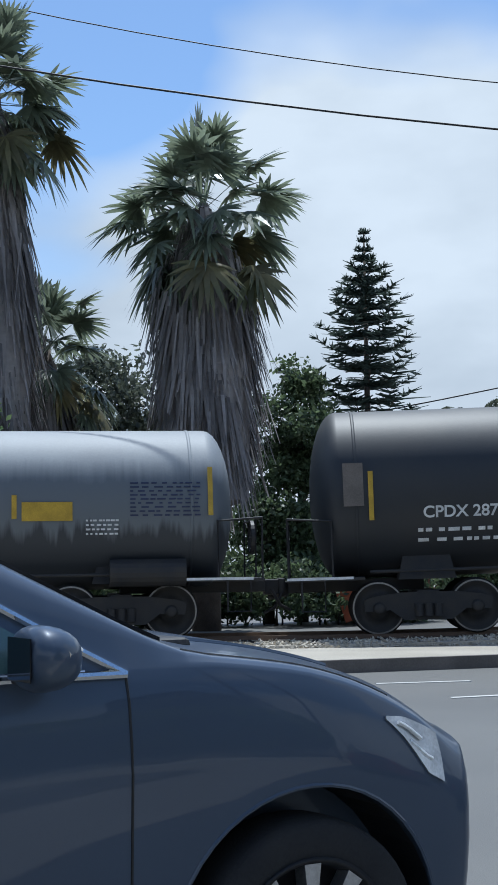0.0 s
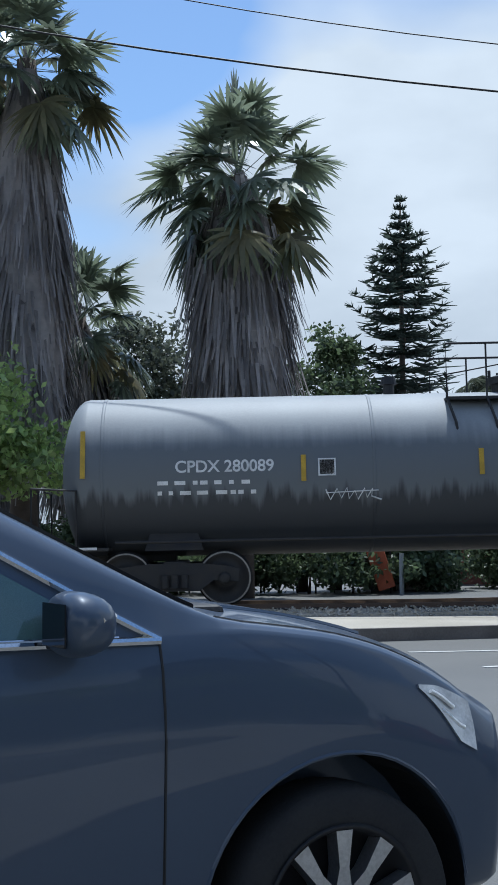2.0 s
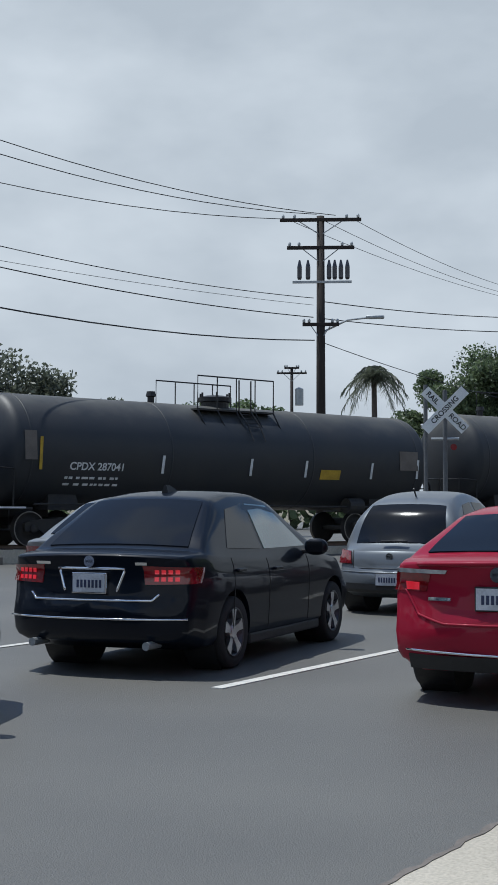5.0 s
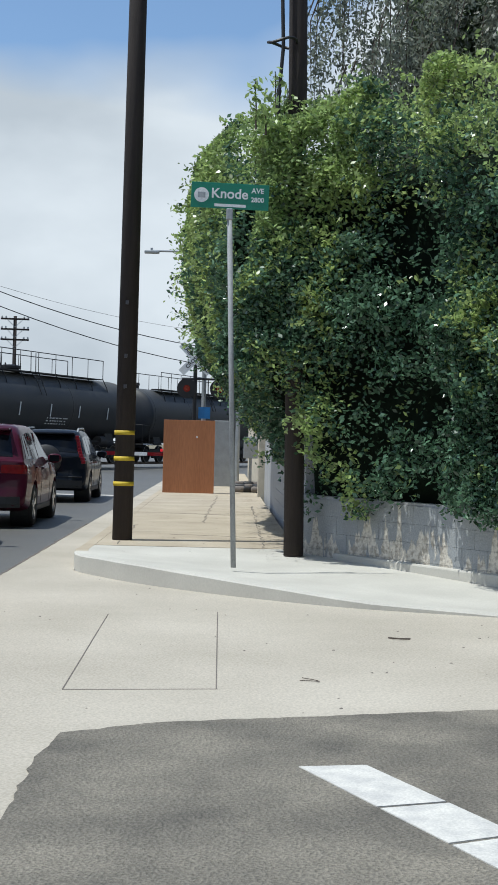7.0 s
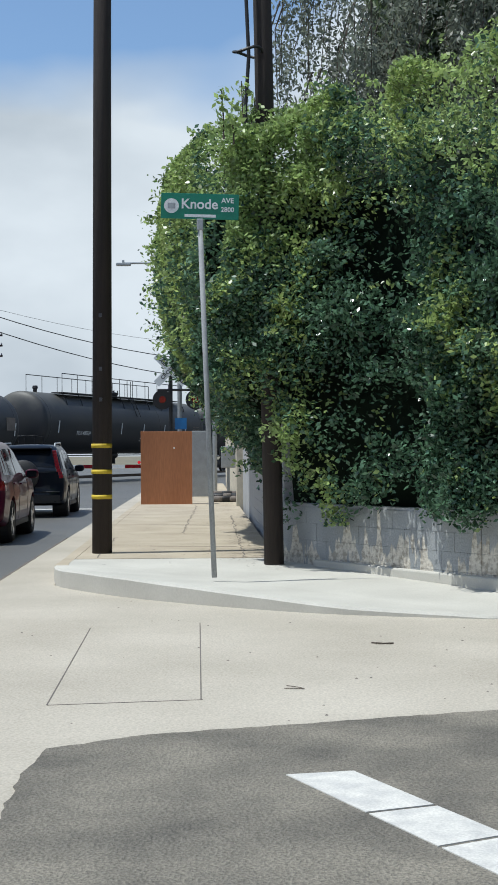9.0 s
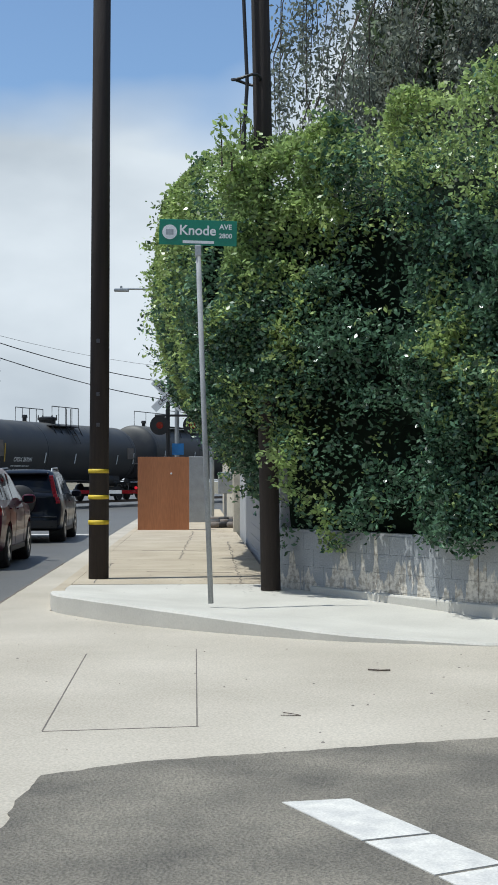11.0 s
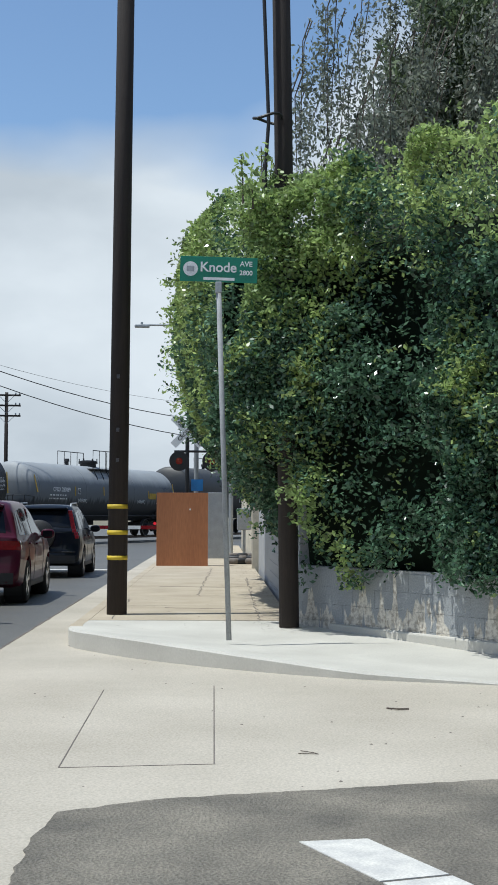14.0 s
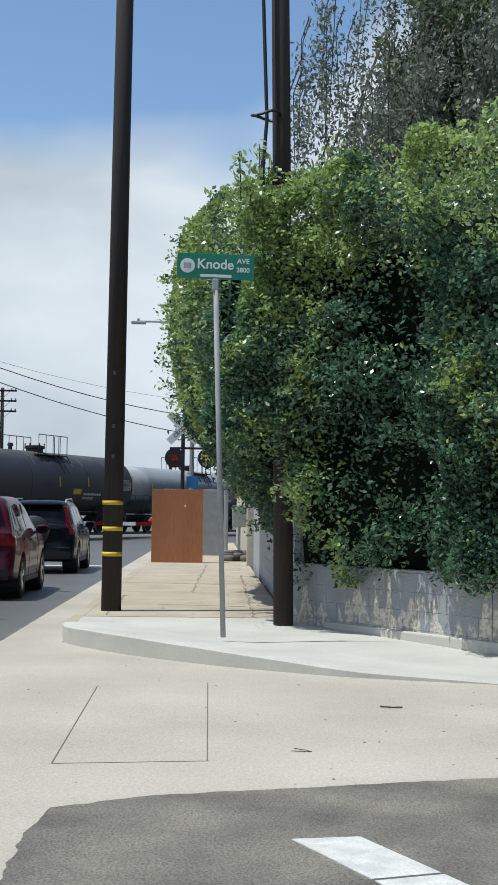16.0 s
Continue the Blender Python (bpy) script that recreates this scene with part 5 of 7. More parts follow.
    for i in range(6):
        a = i * math.pi / 3
        join(bm, tube([(0.46 * math.cos(a), 0.46 * math.sin(a), top + 0.2), (0.46 * math.cos(a), 0.46 * math.sin(a), top + 0.4)], 0.03, 6))
    part("dome", bm, BLACK, car)
    part("vent", lathe([(0.10, top - 0.05), (0.10, top + 0.16), (0.15, top + 0.18), (0.12, top + 0.32)], 14, "Z"), BLACK, car).matrix_basis = pose(-wl - 0.9, 0, 0)
    bm = bmesh.new()
    for dx in (-0.22, 0.22):
        tube([(dx + 0.3, -1.05, wz + 0.9), (dx + 0.3, -1.06, wz), (dx + 0.42, -1.06 - 0.28, wz - 0.42), (dx + 0.46, -radius - 0.05, zc + 0.30 * radius)], 0.022, 6, bm)
    for i in range(4):
        q_ = i / 3
        tube([(0.12 + 0.1 * q_, -1.10 - 0.26 * q_, wz - 0.10 - 0.36 * q_), (0.58 + 0.1 * q_, -1.10 - 0.26 * q_, wz - 0.10 - 0.36 * q_)], 0.014, 6, bm)
    part("ladder", bm, BLACK, car)

    def on_side(x, dz):
        """A pose on the near side of the tank: dz metres above its axis."""
        a = math.asin(max(-0.98, min(0.98, dz / radius)))
        y = -(radius + 0.006) * math.cos(a)
        return Matrix.Translation((x, y, zc + dz)) @ Matrix.Rotation(math.pi / 2 - a, 4, "X")

    for text, x, dz, size in lettering or ():
        words("lettering", text, size, STENCIL, car, on_side(x, dz), "white stencilled lettering")
    for nm, x, dz, w, h, mt in extras or ():
        part(nm, box(-w / 2, -h / 2, -0.003, w / 2, h / 2, 0.006), mt, car).matrix_basis = on_side(x, dz)
    CARS.append((car, s0, bx))
    return car, on_side


def table(on_side, car, x, dz, w, h, rows, mat=STENCIL, words_in_row=7):
    """A stencilled block of unreadable small print: short bars in rows."""
    r, bm = random.Random(int(abs(x) * 100) + rows), bmesh.new()
    for i in range(rows):
        z, u = dz + h / 2 - h * (i + 0.5) / rows, -w / 2
        while u < w / 2 - 0.04:
            ln = min(w / words_in_row * r.uniform(0.3, 0.9), w / 2 - u)
            box(u, -h / rows * 0.20, -0.003, u + ln, h / rows * 0.20, 0.005, 0, bm, on_side(x, z))
            u += ln + w / words_in_row * r.uniform(0.12, 0.6)
    part("small_print", bm, mat, car)["kind"] = "stuff"


LEN = 18.3
# soot with a ragged upper edge on the grey wagon
n, l = TANK_GREY.node_tree.nodes, TANK_GREY.node_tree.links
co, mp, nz, sep, sm, mr, rp, mx = (n.new("ShaderNode" + k) for k in ("TexCoord", "Mapping", "TexNoise", "SeparateXYZ", "Math", "MapRange", "ValToRGB", "MixRGB"))
mp.inputs["Scale"].default_value = (5.0, 0.3, 0.35)
nz.inputs["Scale"].default_value, nz.inputs["Detail"].default_value = 1.5, 9.0
l.new(co.outputs["Object"], mp.inputs[0])
l.new(mp.outputs[0], nz.inputs["Vector"])
l.new(co.outputs["Object"], sep.inputs[0])
mr.inputs[1].default_value, mr.inputs[2].default_value, mr.inputs[3].default_value, mr.inputs[4].default_value = 1.35, 2.35, 0.55, -0.50
l.new(sep.outputs["Z"], mr.inputs[0])
l.new(nz.outputs[0], sm.inputs[0])
l.new(mr.outputs[0], sm.inputs[1])
rp.color_ramp.elements[0].position, rp.color_ramp.elements[1].position = 0.40, 0.62
l.new(sm.outputs[0], rp.inputs[0])
# duller film higher up: soot with the round flank's shading mixed into its colour
film_shade_, soft_, mid_ = n.new("ShaderNodeMapRange"), n.new("ShaderNodeMath"), n.new("ShaderNodeMixRGB")
soft_.operation = "MULTIPLY_ADD"
soft_.inputs[1].default_value = 0.35
l.new(nz.outputs[0], soft_.inputs[0])
l.new(sep.outputs["Z"], soft_.inputs[2])
film_shade_.inputs[1].default_value, film_shade_.inputs[2].default_value, film_shade_.inputs[3].default_value, film_shade_.inputs[4].default_value = 2.85, 3.25, 1.0, 0.0
l.new(soft_.outputs[0], film_shade_.inputs[0])
b_ = n["Principled BSDF"]
l.new(b_.inputs["Base Color"].links[0].from_socket, mid_.inputs[1])
mid_.inputs[2].default_value = (0.125, 0.14, 0.155, 1)
l.new(film_shade_.outputs[0], mid_.inputs[0])
l.new(rp.outputs[0], mx.inputs[0])
l.new(mid_.outputs[0], mx.inputs[1])
mx.inputs[2].default_value = (0.035, 0.040, 0.048, 1)
l.new(mx.outputs[0], b_.inputs["Base Color"])
# paler brownish tone towards the tops of the black wagons, broken by noise
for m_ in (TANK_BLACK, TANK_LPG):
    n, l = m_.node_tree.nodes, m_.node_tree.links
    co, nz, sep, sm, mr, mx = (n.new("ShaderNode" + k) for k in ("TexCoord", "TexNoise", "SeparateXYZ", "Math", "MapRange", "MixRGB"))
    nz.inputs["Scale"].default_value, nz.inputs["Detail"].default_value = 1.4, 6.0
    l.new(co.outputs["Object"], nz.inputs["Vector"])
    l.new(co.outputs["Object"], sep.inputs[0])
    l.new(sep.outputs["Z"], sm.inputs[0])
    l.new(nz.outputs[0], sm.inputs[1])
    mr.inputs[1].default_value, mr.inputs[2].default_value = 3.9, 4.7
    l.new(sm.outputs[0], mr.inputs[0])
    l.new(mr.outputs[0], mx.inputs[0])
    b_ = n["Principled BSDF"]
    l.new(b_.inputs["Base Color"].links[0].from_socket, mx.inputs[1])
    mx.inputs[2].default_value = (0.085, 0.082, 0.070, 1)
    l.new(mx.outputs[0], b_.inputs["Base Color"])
# the grey wagon's right coupling passes the reference point at the start
def tag(on_side, car, x, dz, w=0.95, h=0.26):
    """A sprayed scrawl that cannot be read."""
    pts = [(-0.5, 0.3), (-0.42, -0.4), (-0.3, 0.35), (-0.22, -0.3), (-0.12, 0.4), (-0.08, -0.35), (0.02, 0.2), (0.08, -0.4), (0.2, 0.35), (0.24, -0.3), (0.34, 0.3), (0.32, -0.2), (0.5, -0.45)]
    m_ = on_side(x, dz)
    part("scrawl", tube([(px_ * w, py_ * h, 0.006) for px_, py_ in pts], 0.014, 5), STENCIL, car).matrix_basis = m_
    part("scrawl", tube([(-0.5 * w, 0.02, 0.006), (0.45 * w, 0.05, 0.006)], 0.010, 5), STENCIL, car).matrix_basis = m_


def bands(on_side, car, items):
    for x, dz, h, mt in items:
        part("reflector", box(-0.042, -h / 2, -0.004, 0.042, h / 2, 0.007), mt, car).matrix_basis = on_side(x, dz)


YR = STENCIL_YELLOW
SH = -0.10
g, side = tank_car(-LEN / 2 + SH + 0.22, 16.4, LEN, 1.42, 3.68, TANK_GREY, "grey tank wagon with a soot-streaked lower half",
                   lettering=(("CPDX 280089", -5.3, 0.10, 0.285),), extras=(("warning_placard", 4.95, -0.08, 0.85, 0.32, STENCIL_YELLOW), ("box_mark", -3.55, 0.06, 0.30, 0.30, STENCIL), ("box_fill", -3.55, 0.06, 0.25, 0.25, RUN_GEAR)))
table(side, g, -5.6, -0.25, 1.7, 0.34, 2)
table(side, g, 6.95, 0.12, 1.2, 0.62, 9, INK)
table(side, g, 5.9, -0.35, 0.6, 0.3, 4)
tag(side, g, 3.6, -0.38)
tag(side, g, -3.1, -0.40)
bands(side, g, ((-7.72, 0.35, 0.85, YR), (7.72, 0.25, 0.85, YR), (-3.95, 0.05, 0.45, YR), (-0.9, 0.10, 0.45, YR), (1.4, 0.10, 0.45, YR), (4.4, 0.0, 0.40, YR)))
L2 = 17.2
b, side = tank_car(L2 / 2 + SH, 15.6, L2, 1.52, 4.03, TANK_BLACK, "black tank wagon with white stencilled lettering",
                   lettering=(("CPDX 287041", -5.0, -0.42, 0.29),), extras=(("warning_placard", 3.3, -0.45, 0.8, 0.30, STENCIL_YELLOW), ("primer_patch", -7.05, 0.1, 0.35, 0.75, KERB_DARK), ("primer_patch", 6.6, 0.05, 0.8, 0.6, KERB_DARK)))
table(side, b, -5.1, -0.80, 1.7, 0.34, 2)
bands(side, b, ((-6.75, -0.1, 0.85, YR), (-2.9, -0.3, 0.5, STENCIL), (0.2, -0.3, 0.5, STENCIL), (2.3, -0.3, 0.5, STENCIL), (5.0, -0.3, 0.5, STENCIL), (7.0, -0.2, 0.6, STENCIL)))
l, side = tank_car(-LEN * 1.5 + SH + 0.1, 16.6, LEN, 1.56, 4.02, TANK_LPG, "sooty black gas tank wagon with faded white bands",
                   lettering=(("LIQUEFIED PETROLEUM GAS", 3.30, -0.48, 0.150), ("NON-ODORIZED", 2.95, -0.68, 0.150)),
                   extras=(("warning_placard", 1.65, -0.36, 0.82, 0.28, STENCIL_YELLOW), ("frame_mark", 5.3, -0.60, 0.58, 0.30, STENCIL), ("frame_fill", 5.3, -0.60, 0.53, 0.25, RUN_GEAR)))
table(side, l, 7.05, 0.06, 1.15, 0.58, 10)
table(side, l, 5.35, -0.60, 0.4, 0.14, 2)
bands(side, l, ((7.82, 0.12, 0.95, YR), (5.4, 0.08, 0.5, YR), (2.75, 0.14, 0.5, YR), (-0.2, 0.1, 0.5, YR), (-7.8, 0.12, 0.9, YR)))
for x, w in ((1.5, 0.13), (2.6, 0.10), (5.1, 0.11), (6.3, 0.09), (-0.6, 0.1), (-2.2, 0.1)):
    for dz in (0.95, 1.12, 1.27, 1.38):
        part("faded_band", box(-w / 2, -0.1, -0.002, w / 2, 0.1, 0.005), STENCIL_FADED, l).matrix_basis = side(x, dz)
d = part("hazard_diamond", box(-0.14, -0.14, -0.003, 0.14, 0.14, 0.006), material("diamond_red", (0.34, 0.03, 0.035), 0.5), l)
d.matrix_basis = side(6.5, -0.93) @ Matrix.Rotation(math.pi / 4, 4, "Z")
part("diamond_bar", box(-0.11, -0.045, 0.006, 0.11, 0.045, 0.010), SIGN_WHITE, l).matrix_basis = side(6.5, -0.93)
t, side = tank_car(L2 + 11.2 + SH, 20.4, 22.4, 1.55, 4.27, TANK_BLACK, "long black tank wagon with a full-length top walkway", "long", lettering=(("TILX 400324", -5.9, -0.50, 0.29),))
table(side, t, 2.0, -0.7, 2.0, 0.4, 3)
bands(side, t, [(x_, -0.2, 0.6, STENCIL) for x_ in (-8.6, -4.2, -1.6, 1.2, 4.0, 7.0)])
table(side, t, 8.6, -0.2, 0.9, 0.6, 4, KERB_DARK)
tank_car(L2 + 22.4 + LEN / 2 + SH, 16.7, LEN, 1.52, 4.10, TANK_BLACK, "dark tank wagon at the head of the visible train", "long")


# ---- poles, wires, signs ----
def polar(az, dist):
    return dist * math.sin(radians(az)), dist * math.cos(radians(az))


def utility_pole(az, dist, top, label, arms=(), r=0.15, turn=0.0, extras=True, name="utility_pole"):
    """arms: (height below the top, length, tilt in degrees)."""
    x, y = polar(az, dist)
    p = empty(name, pose(x, y, -0.06, 0, 0, -az + turn), label, "utility pole", "utility poles")
    part("pole", tube([(0, 0, 0), (0, 0, top * 0.5), (0, 0, top)], r, 14, r2=r * 0.72), WOOD_POLE, p, smooth=True)
    for dz, ln, tilt in arms:
        a = part("crossarm", box(-ln / 2, -0.16, -0.06, ln / 2, -0.05, 0.06, 0.01), WOOD_POLE, p)
        a.matrix_basis = pose(0, 0, top - dz, 0, tilt, 0)
        for sx in (-0.46, -0.32, 0.32, 0.46):
            part("insulator", lathe([(0.02, 0.05), (0.05, 0.08), (0.055, 0.15), (0.03, 0.2)], 10, "Z"), STEEL, a).matrix_basis = pose(sx * ln, -0.1, 0)
        for s in (-1, 1):
            part("arm_brace", tube([(s * ln * 0.27, -0.1, top - dz - 0.04), (0, -0.1, top - dz - 0.55)], 0.018, 6), STEEL, p)
    return p, (x, y)


def street_lamp_arm(pole_ob, z, reach, side=1):
    part("lamp_arm", tube([(0, 0, z), (side * reach * 0.5, -0.1, z + 0.45), (side * reach, -0.15, z + 0.55)], 0.035, 8), STEEL, pole_ob)
    part("lamp_head", box(side * reach - 0.3, -0.25, z + 0.48, side * reach + 0.35, -0.03, z + 0.6, 0.04), STEEL, pole_ob, smooth=True)


pa, A_XY = utility_pole(6.48, 42, 9.35, "dark wooden utility pole with one crossarm behind the train", ((0.95, 2.6, -9),), r=0.17)
ps, S_XY = utility_pole(1.06, 40, 6.85, "small dark wooden pole with a grey transformer", ((0.25, 1.0, 0),), r=0.1)
part("transformer", lathe([(0.17, 5.75), (0.19, 5.8), (0.19, 6.35), (0.12, 6.42)], 16, "Z"), STEEL, ps).matrix_basis = pose(0.35, -0.1, 0)
pt, T_XY = utility_pole(19.71, 78, 9.8, "distant dark pole with a crossarm", ((0.4, 1.7, 0),), r=0.12)
pb, B_XY = utility_pole(44.46, 41, 10.2, "tall dark wooden utility pole with one crossarm", ((0.95, 2.7, 0),), r=0.17)
pc, C_XY = utility_pole(61.67, 49, 11.85, "dark wooden utility pole with transformers and a street lamp", ((0.15, 2.9, 0), (1.15, 2.4, 0), (3.9, 1.3, 0)), r=0.19)
for i, dx in enumerate((-0.75, -0.45, 0.3, 0.5, 0.72, 0.95)):
    part("fuse_cutout", lathe([(0.06, 9.55), (0.085, 9.62), (0.085, 10.0), (0.03, 10.25)], 10, "Z"), ALLOY_DARK, pc).matrix_basis = pose(dx, -0.15, 0)
part("equipment_bracket", box(-1.0, -0.2, 9.42, 1.1, -0.1, 9.5), STEEL, pc)
street_lamp_arm(pc, 7.65, 1.9)
pd, D_XY = utility_pole(60.46, 92, 10.7, "distant dark pole with a transformer", ((0.35, 2.0, 0), (0.0, 1.0, 0)), r=0.14)
part("transformer", lathe([(0.28, 8.2), (0.28, 9.3), (0.1, 9.4)], 14, "Z"), STEEL, pd).matrix_basis = pose(0.5, 0, 0)
pe, E_XY = utility_pole(71.26, 76, 12.4, "dark wooden pole with a crossarm behind the trees", ((0.15, 2.7, 0),), r=0.17)
street_lamp_arm(pe, 8.5, 2.0)
pf, F_XY = utility_pole(74.94, 62, 10.5, "dark wooden pole with a long crossarm", ((0.85, 3.7, 0),), r=0.2)
pg, G_XY = utility_pole(81.3, 95, 9.8, "far dark pole with several crossarms", ((0.2, 1.9, 0), (0.9, 1.9, 0), (1.6, 1.9, 0)), r=0.16)

# the two tall poles on the corner
p1 = empty("utility_pole", pose(18.2, 1.31, 0.14, 0, 0, 0), "tall dark brown pole with three yellow bands on the pavement", "utility pole", "utility poles")
part("pole", tube([(0, 0, 0), (0.0, -0.03, 6.0), (0.0, -0.08, 13.0)], 0.132, 18, r2=0.105), WOOD_POLE, p1, smooth=True)
for z in (0.75, 1.08, 1.42):
    part("yellow_band", lathe([(0.137, z - 0.028), (0.137, z + 0.028)], 18, "Z"), YELLOW, p1, smooth=True)
for z in (2.0, 2.4, 3.1):
    part("pole_tag", box(-0.15, -0.02, z, -0.135, 0.02, z + 0.05), ALLOY_DARK, p1)
p2 = empty("utility_pole", pose(16.35, -0.855, 0.14), "dark brown pole standing in the hedge", "utility pole", "utility poles")
part("pole", tube([(0, 0, 0), (0, 0.09, 6.0), (0, 0.24, 14.0)], 0.118, 18, r2=0.10), WOOD_POLE, p2, smooth=True)
part("riser_cable", tube([(-0.1, 0.30, 4.3), (-0.1, 0.31, 5.4), (-0.12, 0.27, 6.0), (-0.12, 0.37, 8.5), (-0.1, 0.36, 12)], 0.022, 8), BLACK, p2)
bm = tube([(0.16 * math.cos(a) - 0.1, 0.17 * math.sin(a) + 0.28, 6.05 + 0.03 * math.sin(2 * a)) for a in np.linspace(0, 2 * math.pi, 17)], 0.018, 6)
part("cable_loop", bm, BLACK, p2)

# street name sign
sg = empty("street_sign", pose(14.55, -0.13, 0.145), "green street name sign on a tall grey steel post", "street sign")
part("post", tube([(0, 0, 0), (0, 0.13, 3.72)], 0.028, 10), POST_GREY, sg, smooth=True)
part("post_cap", box(-0.04, 0.095, 3.66, 0.04, 0.165, 3.78, 0.01), STEEL, sg)
pl = part("sign_plate", box(-0.41, -0.004, -0.135, 0.41, 0.004, 0.135, 0.003), SIGN_GREEN, sg)
pl.matrix_basis = pose(-0.02, 0.13, 3.91, 0, 0, -90) @ pose(0, 0, 0, 0, 1.5, 0)
face = pose(0, -0.0055, 0, 90, 0, 0)
words("sign_text", "Knode", 0.145, SIGN_WHITE, pl, face @ pose(-0.005, 0.02, 0), "white lettering")
words("sign_text", "AVE", 0.075, SIGN_WHITE, pl, face @ pose(0.29, 0.065, 0), "white lettering")
words("sign_text", "2800", 0.07, SIGN_WHITE, pl, face @ pose(0.29, -0.03, 0), "white lettering")
part("small_print", box(-0.16, -0.007, -0.115, 0.17, -0.0045, -0.085), SIGN_WHITE, pl)
part("round_seal", lathe([(0.078, -0.007), (0.078, -0.0045)], 24), SIGN_WHITE, pl).matrix_basis = pose(-0.30, 0, 0)
part("seal_device", box(-0.34, -0.009, -0.03, -0.26, -0.0072, 0.03, 0), STEEL, pl)

# brown board standing on the pavement
bd = empty("cabinet", pose(35.6, 0.90, 0.149, 0, 0, 0), "brown wooden cabinet back standing on the pavement", "cabinet")
part("back_panel", box(0, -0.66, 0.0, 0.022, 0.66, 1.88, 0.004), BOARD, bd)
for y in (-0.65, 0.65):
    part("side_panel", box(0.024, y - 0.01, 0, 0.40, y + 0.01, 1.87), BOARD, bd)
part("top_panel", box(0.024, -0.64, 1.85, 0.40, 0.64, 1.87), BOARD, bd)
part("knob", lathe([(0.02, -0.02), (0.025, -0.005), (0.02, 0.0)], 10, "X"), SIGN_WHITE, bd).matrix_basis = pose(0, -0.2, 1.45)


MAST = material("weathered_mast", (0.16, 0.165, 0.17), 0.7, 0.1)


def crossbuck(parent, z, turn=0, size=1.22):
    for a, t in ((45, "RAIL    ROAD"), (-45, "CROSSING")):
        bl = part("blade", box(-size / 2, -0.012 if a > 0 else -0.020, -0.115, size / 2, -0.002 if a > 0 else -0.013, 0.115), SIGN_WHITE, parent)
        bl.matrix_basis = pose(0, -0.06, z, 0, 0, 0) @ pose(0, 0, 0, 0, a, 0)
        for word, dx in (((t, 0.0),) if a < 0 else (("RAIL", -0.37), ("ROAD", 0.37))):
            words("blade_text", word, 0.16, BLACK, bl, pose(dx, -0.0215 if a < 0 else -0.0135, 0, 90, 0, 0), "black lettering")


def flasher(parent, x, z, lit):
    part("flasher_hood", lathe([(0.30, -0.02), (0.30, 0.0), (0.12, 0.02)], 28), BLACK, parent).matrix_basis = pose(x, -0.1, z)
    part("flasher_lens", lathe([(0.105, -0.135), (0.105, -0.12)], 20), LAMP_LIT if lit else LAMP_RED, parent, "red signal lens").matrix_basis = pose(x, 0, z)


x, y = polar(66.78, 30)
xb = empty("crossing_sign", pose(x, y, -0.012, 0, 0, -66.8), "white railroad crossing sign on a steel mast", "crossing sign", "crossing signals")
part("mast", tube([(0, 0, 0), (0, 0, 3.95)], 0.05, 12), MAST, xb)
part("mast", tube([(-0.42, 0.3, 0), (-0.42, 0.3, 4.1)], 0.045, 12), MAST, xb)
crossbuck(xb, 3.52)
part("signal_lens", lathe([(0.07, -0.08), (0.07, 0.0)], 14), LAMP_RED, xb).matrix_basis = pose(0.18, -0.05, 2.72)
part("signal_arm", tube([(-0.3, 0, 2.9), (0.3, 0, 2.9)], 0.03, 8), STEEL, xb)
x, y = polar(88.25, 42)
x2 = empty("crossing_sign", pose(x, y - 0.36, 0.14, 0, 0, -88), "railroad crossing signal with flashing red lamp beside the pavement", "crossing sign", "crossing signals")
part("mast", tube([(0, 0, 0), (0, 0, 4.1)], 0.06, 12), BLACK, x2)
part("mast", tube([(0.28, 0.3, 0), (0.28, 0.3, 4.2)], 0.07, 12), STEEL, x2)
crossbuck(x2, 3.86)
flasher(x2, -0.25, 2.95, False)
flasher(x2, 0.75, 2.95, False)
part("signal_arm", tube([(-0.4, 0, 3.25), (0.85, 0, 3.25)], 0.035, 8), BLACK, x2)
part("blue_notice", box(0.12, -0.05, 2.05, 0.48, -0.03, 2.40), material("notice_blue", (0.02, 0.16, 0.42), 0.4), x2)
part("control_cabinet", box(0.62, -0.2, 0, 1.22, 0.5, 2.0, 0.02), POST_GREY, x2)
gate = empty("crossing_gate", pose(43.3, 1.2, -0.012), "red and white striped crossing gate lowered across the road", "crossing gate")
part("gate_post", tube([(0, -0.6, 0), (0, -0.6, 1.25)], 0.09, 10), STEEL, gate)
for i in range(9):
    part("gate_board", box(-0.02, -0.3 + i * 0.75, 1.02, 0.02, 0.44 + i * 0.75, 1.13), LAMP_RED if i % 2 else SIGN_WHITE, gate)
for i in (1, 4, 7):
    part("gate_lamp", lathe([(0.05, -0.04), (0.05, 0.0)], 12, "X"), LAMP_LIT, gate).matrix_basis = pose(0, i * 0.75, 1.2)


def wire(a, b, sag, r=0.012, label="thin black overhead wire between poles"):
    a, b = Vector(a), Vector(b)
    pts = [a.lerp(b, t) - Vector((0, 0, sag * 4 * t * (1 - t))) for t in np.linspace(0, 1, 25)]
    tagged(link("overhead_wire", tube(pts, r, 6), BLACK, smooth=True), label, "wire", "overhead wires")


def sky_point(az, el, dist):
    x, y = polar(az, dist)
    return (x, y, 1.45 + dist * math.tan(radians(el)))


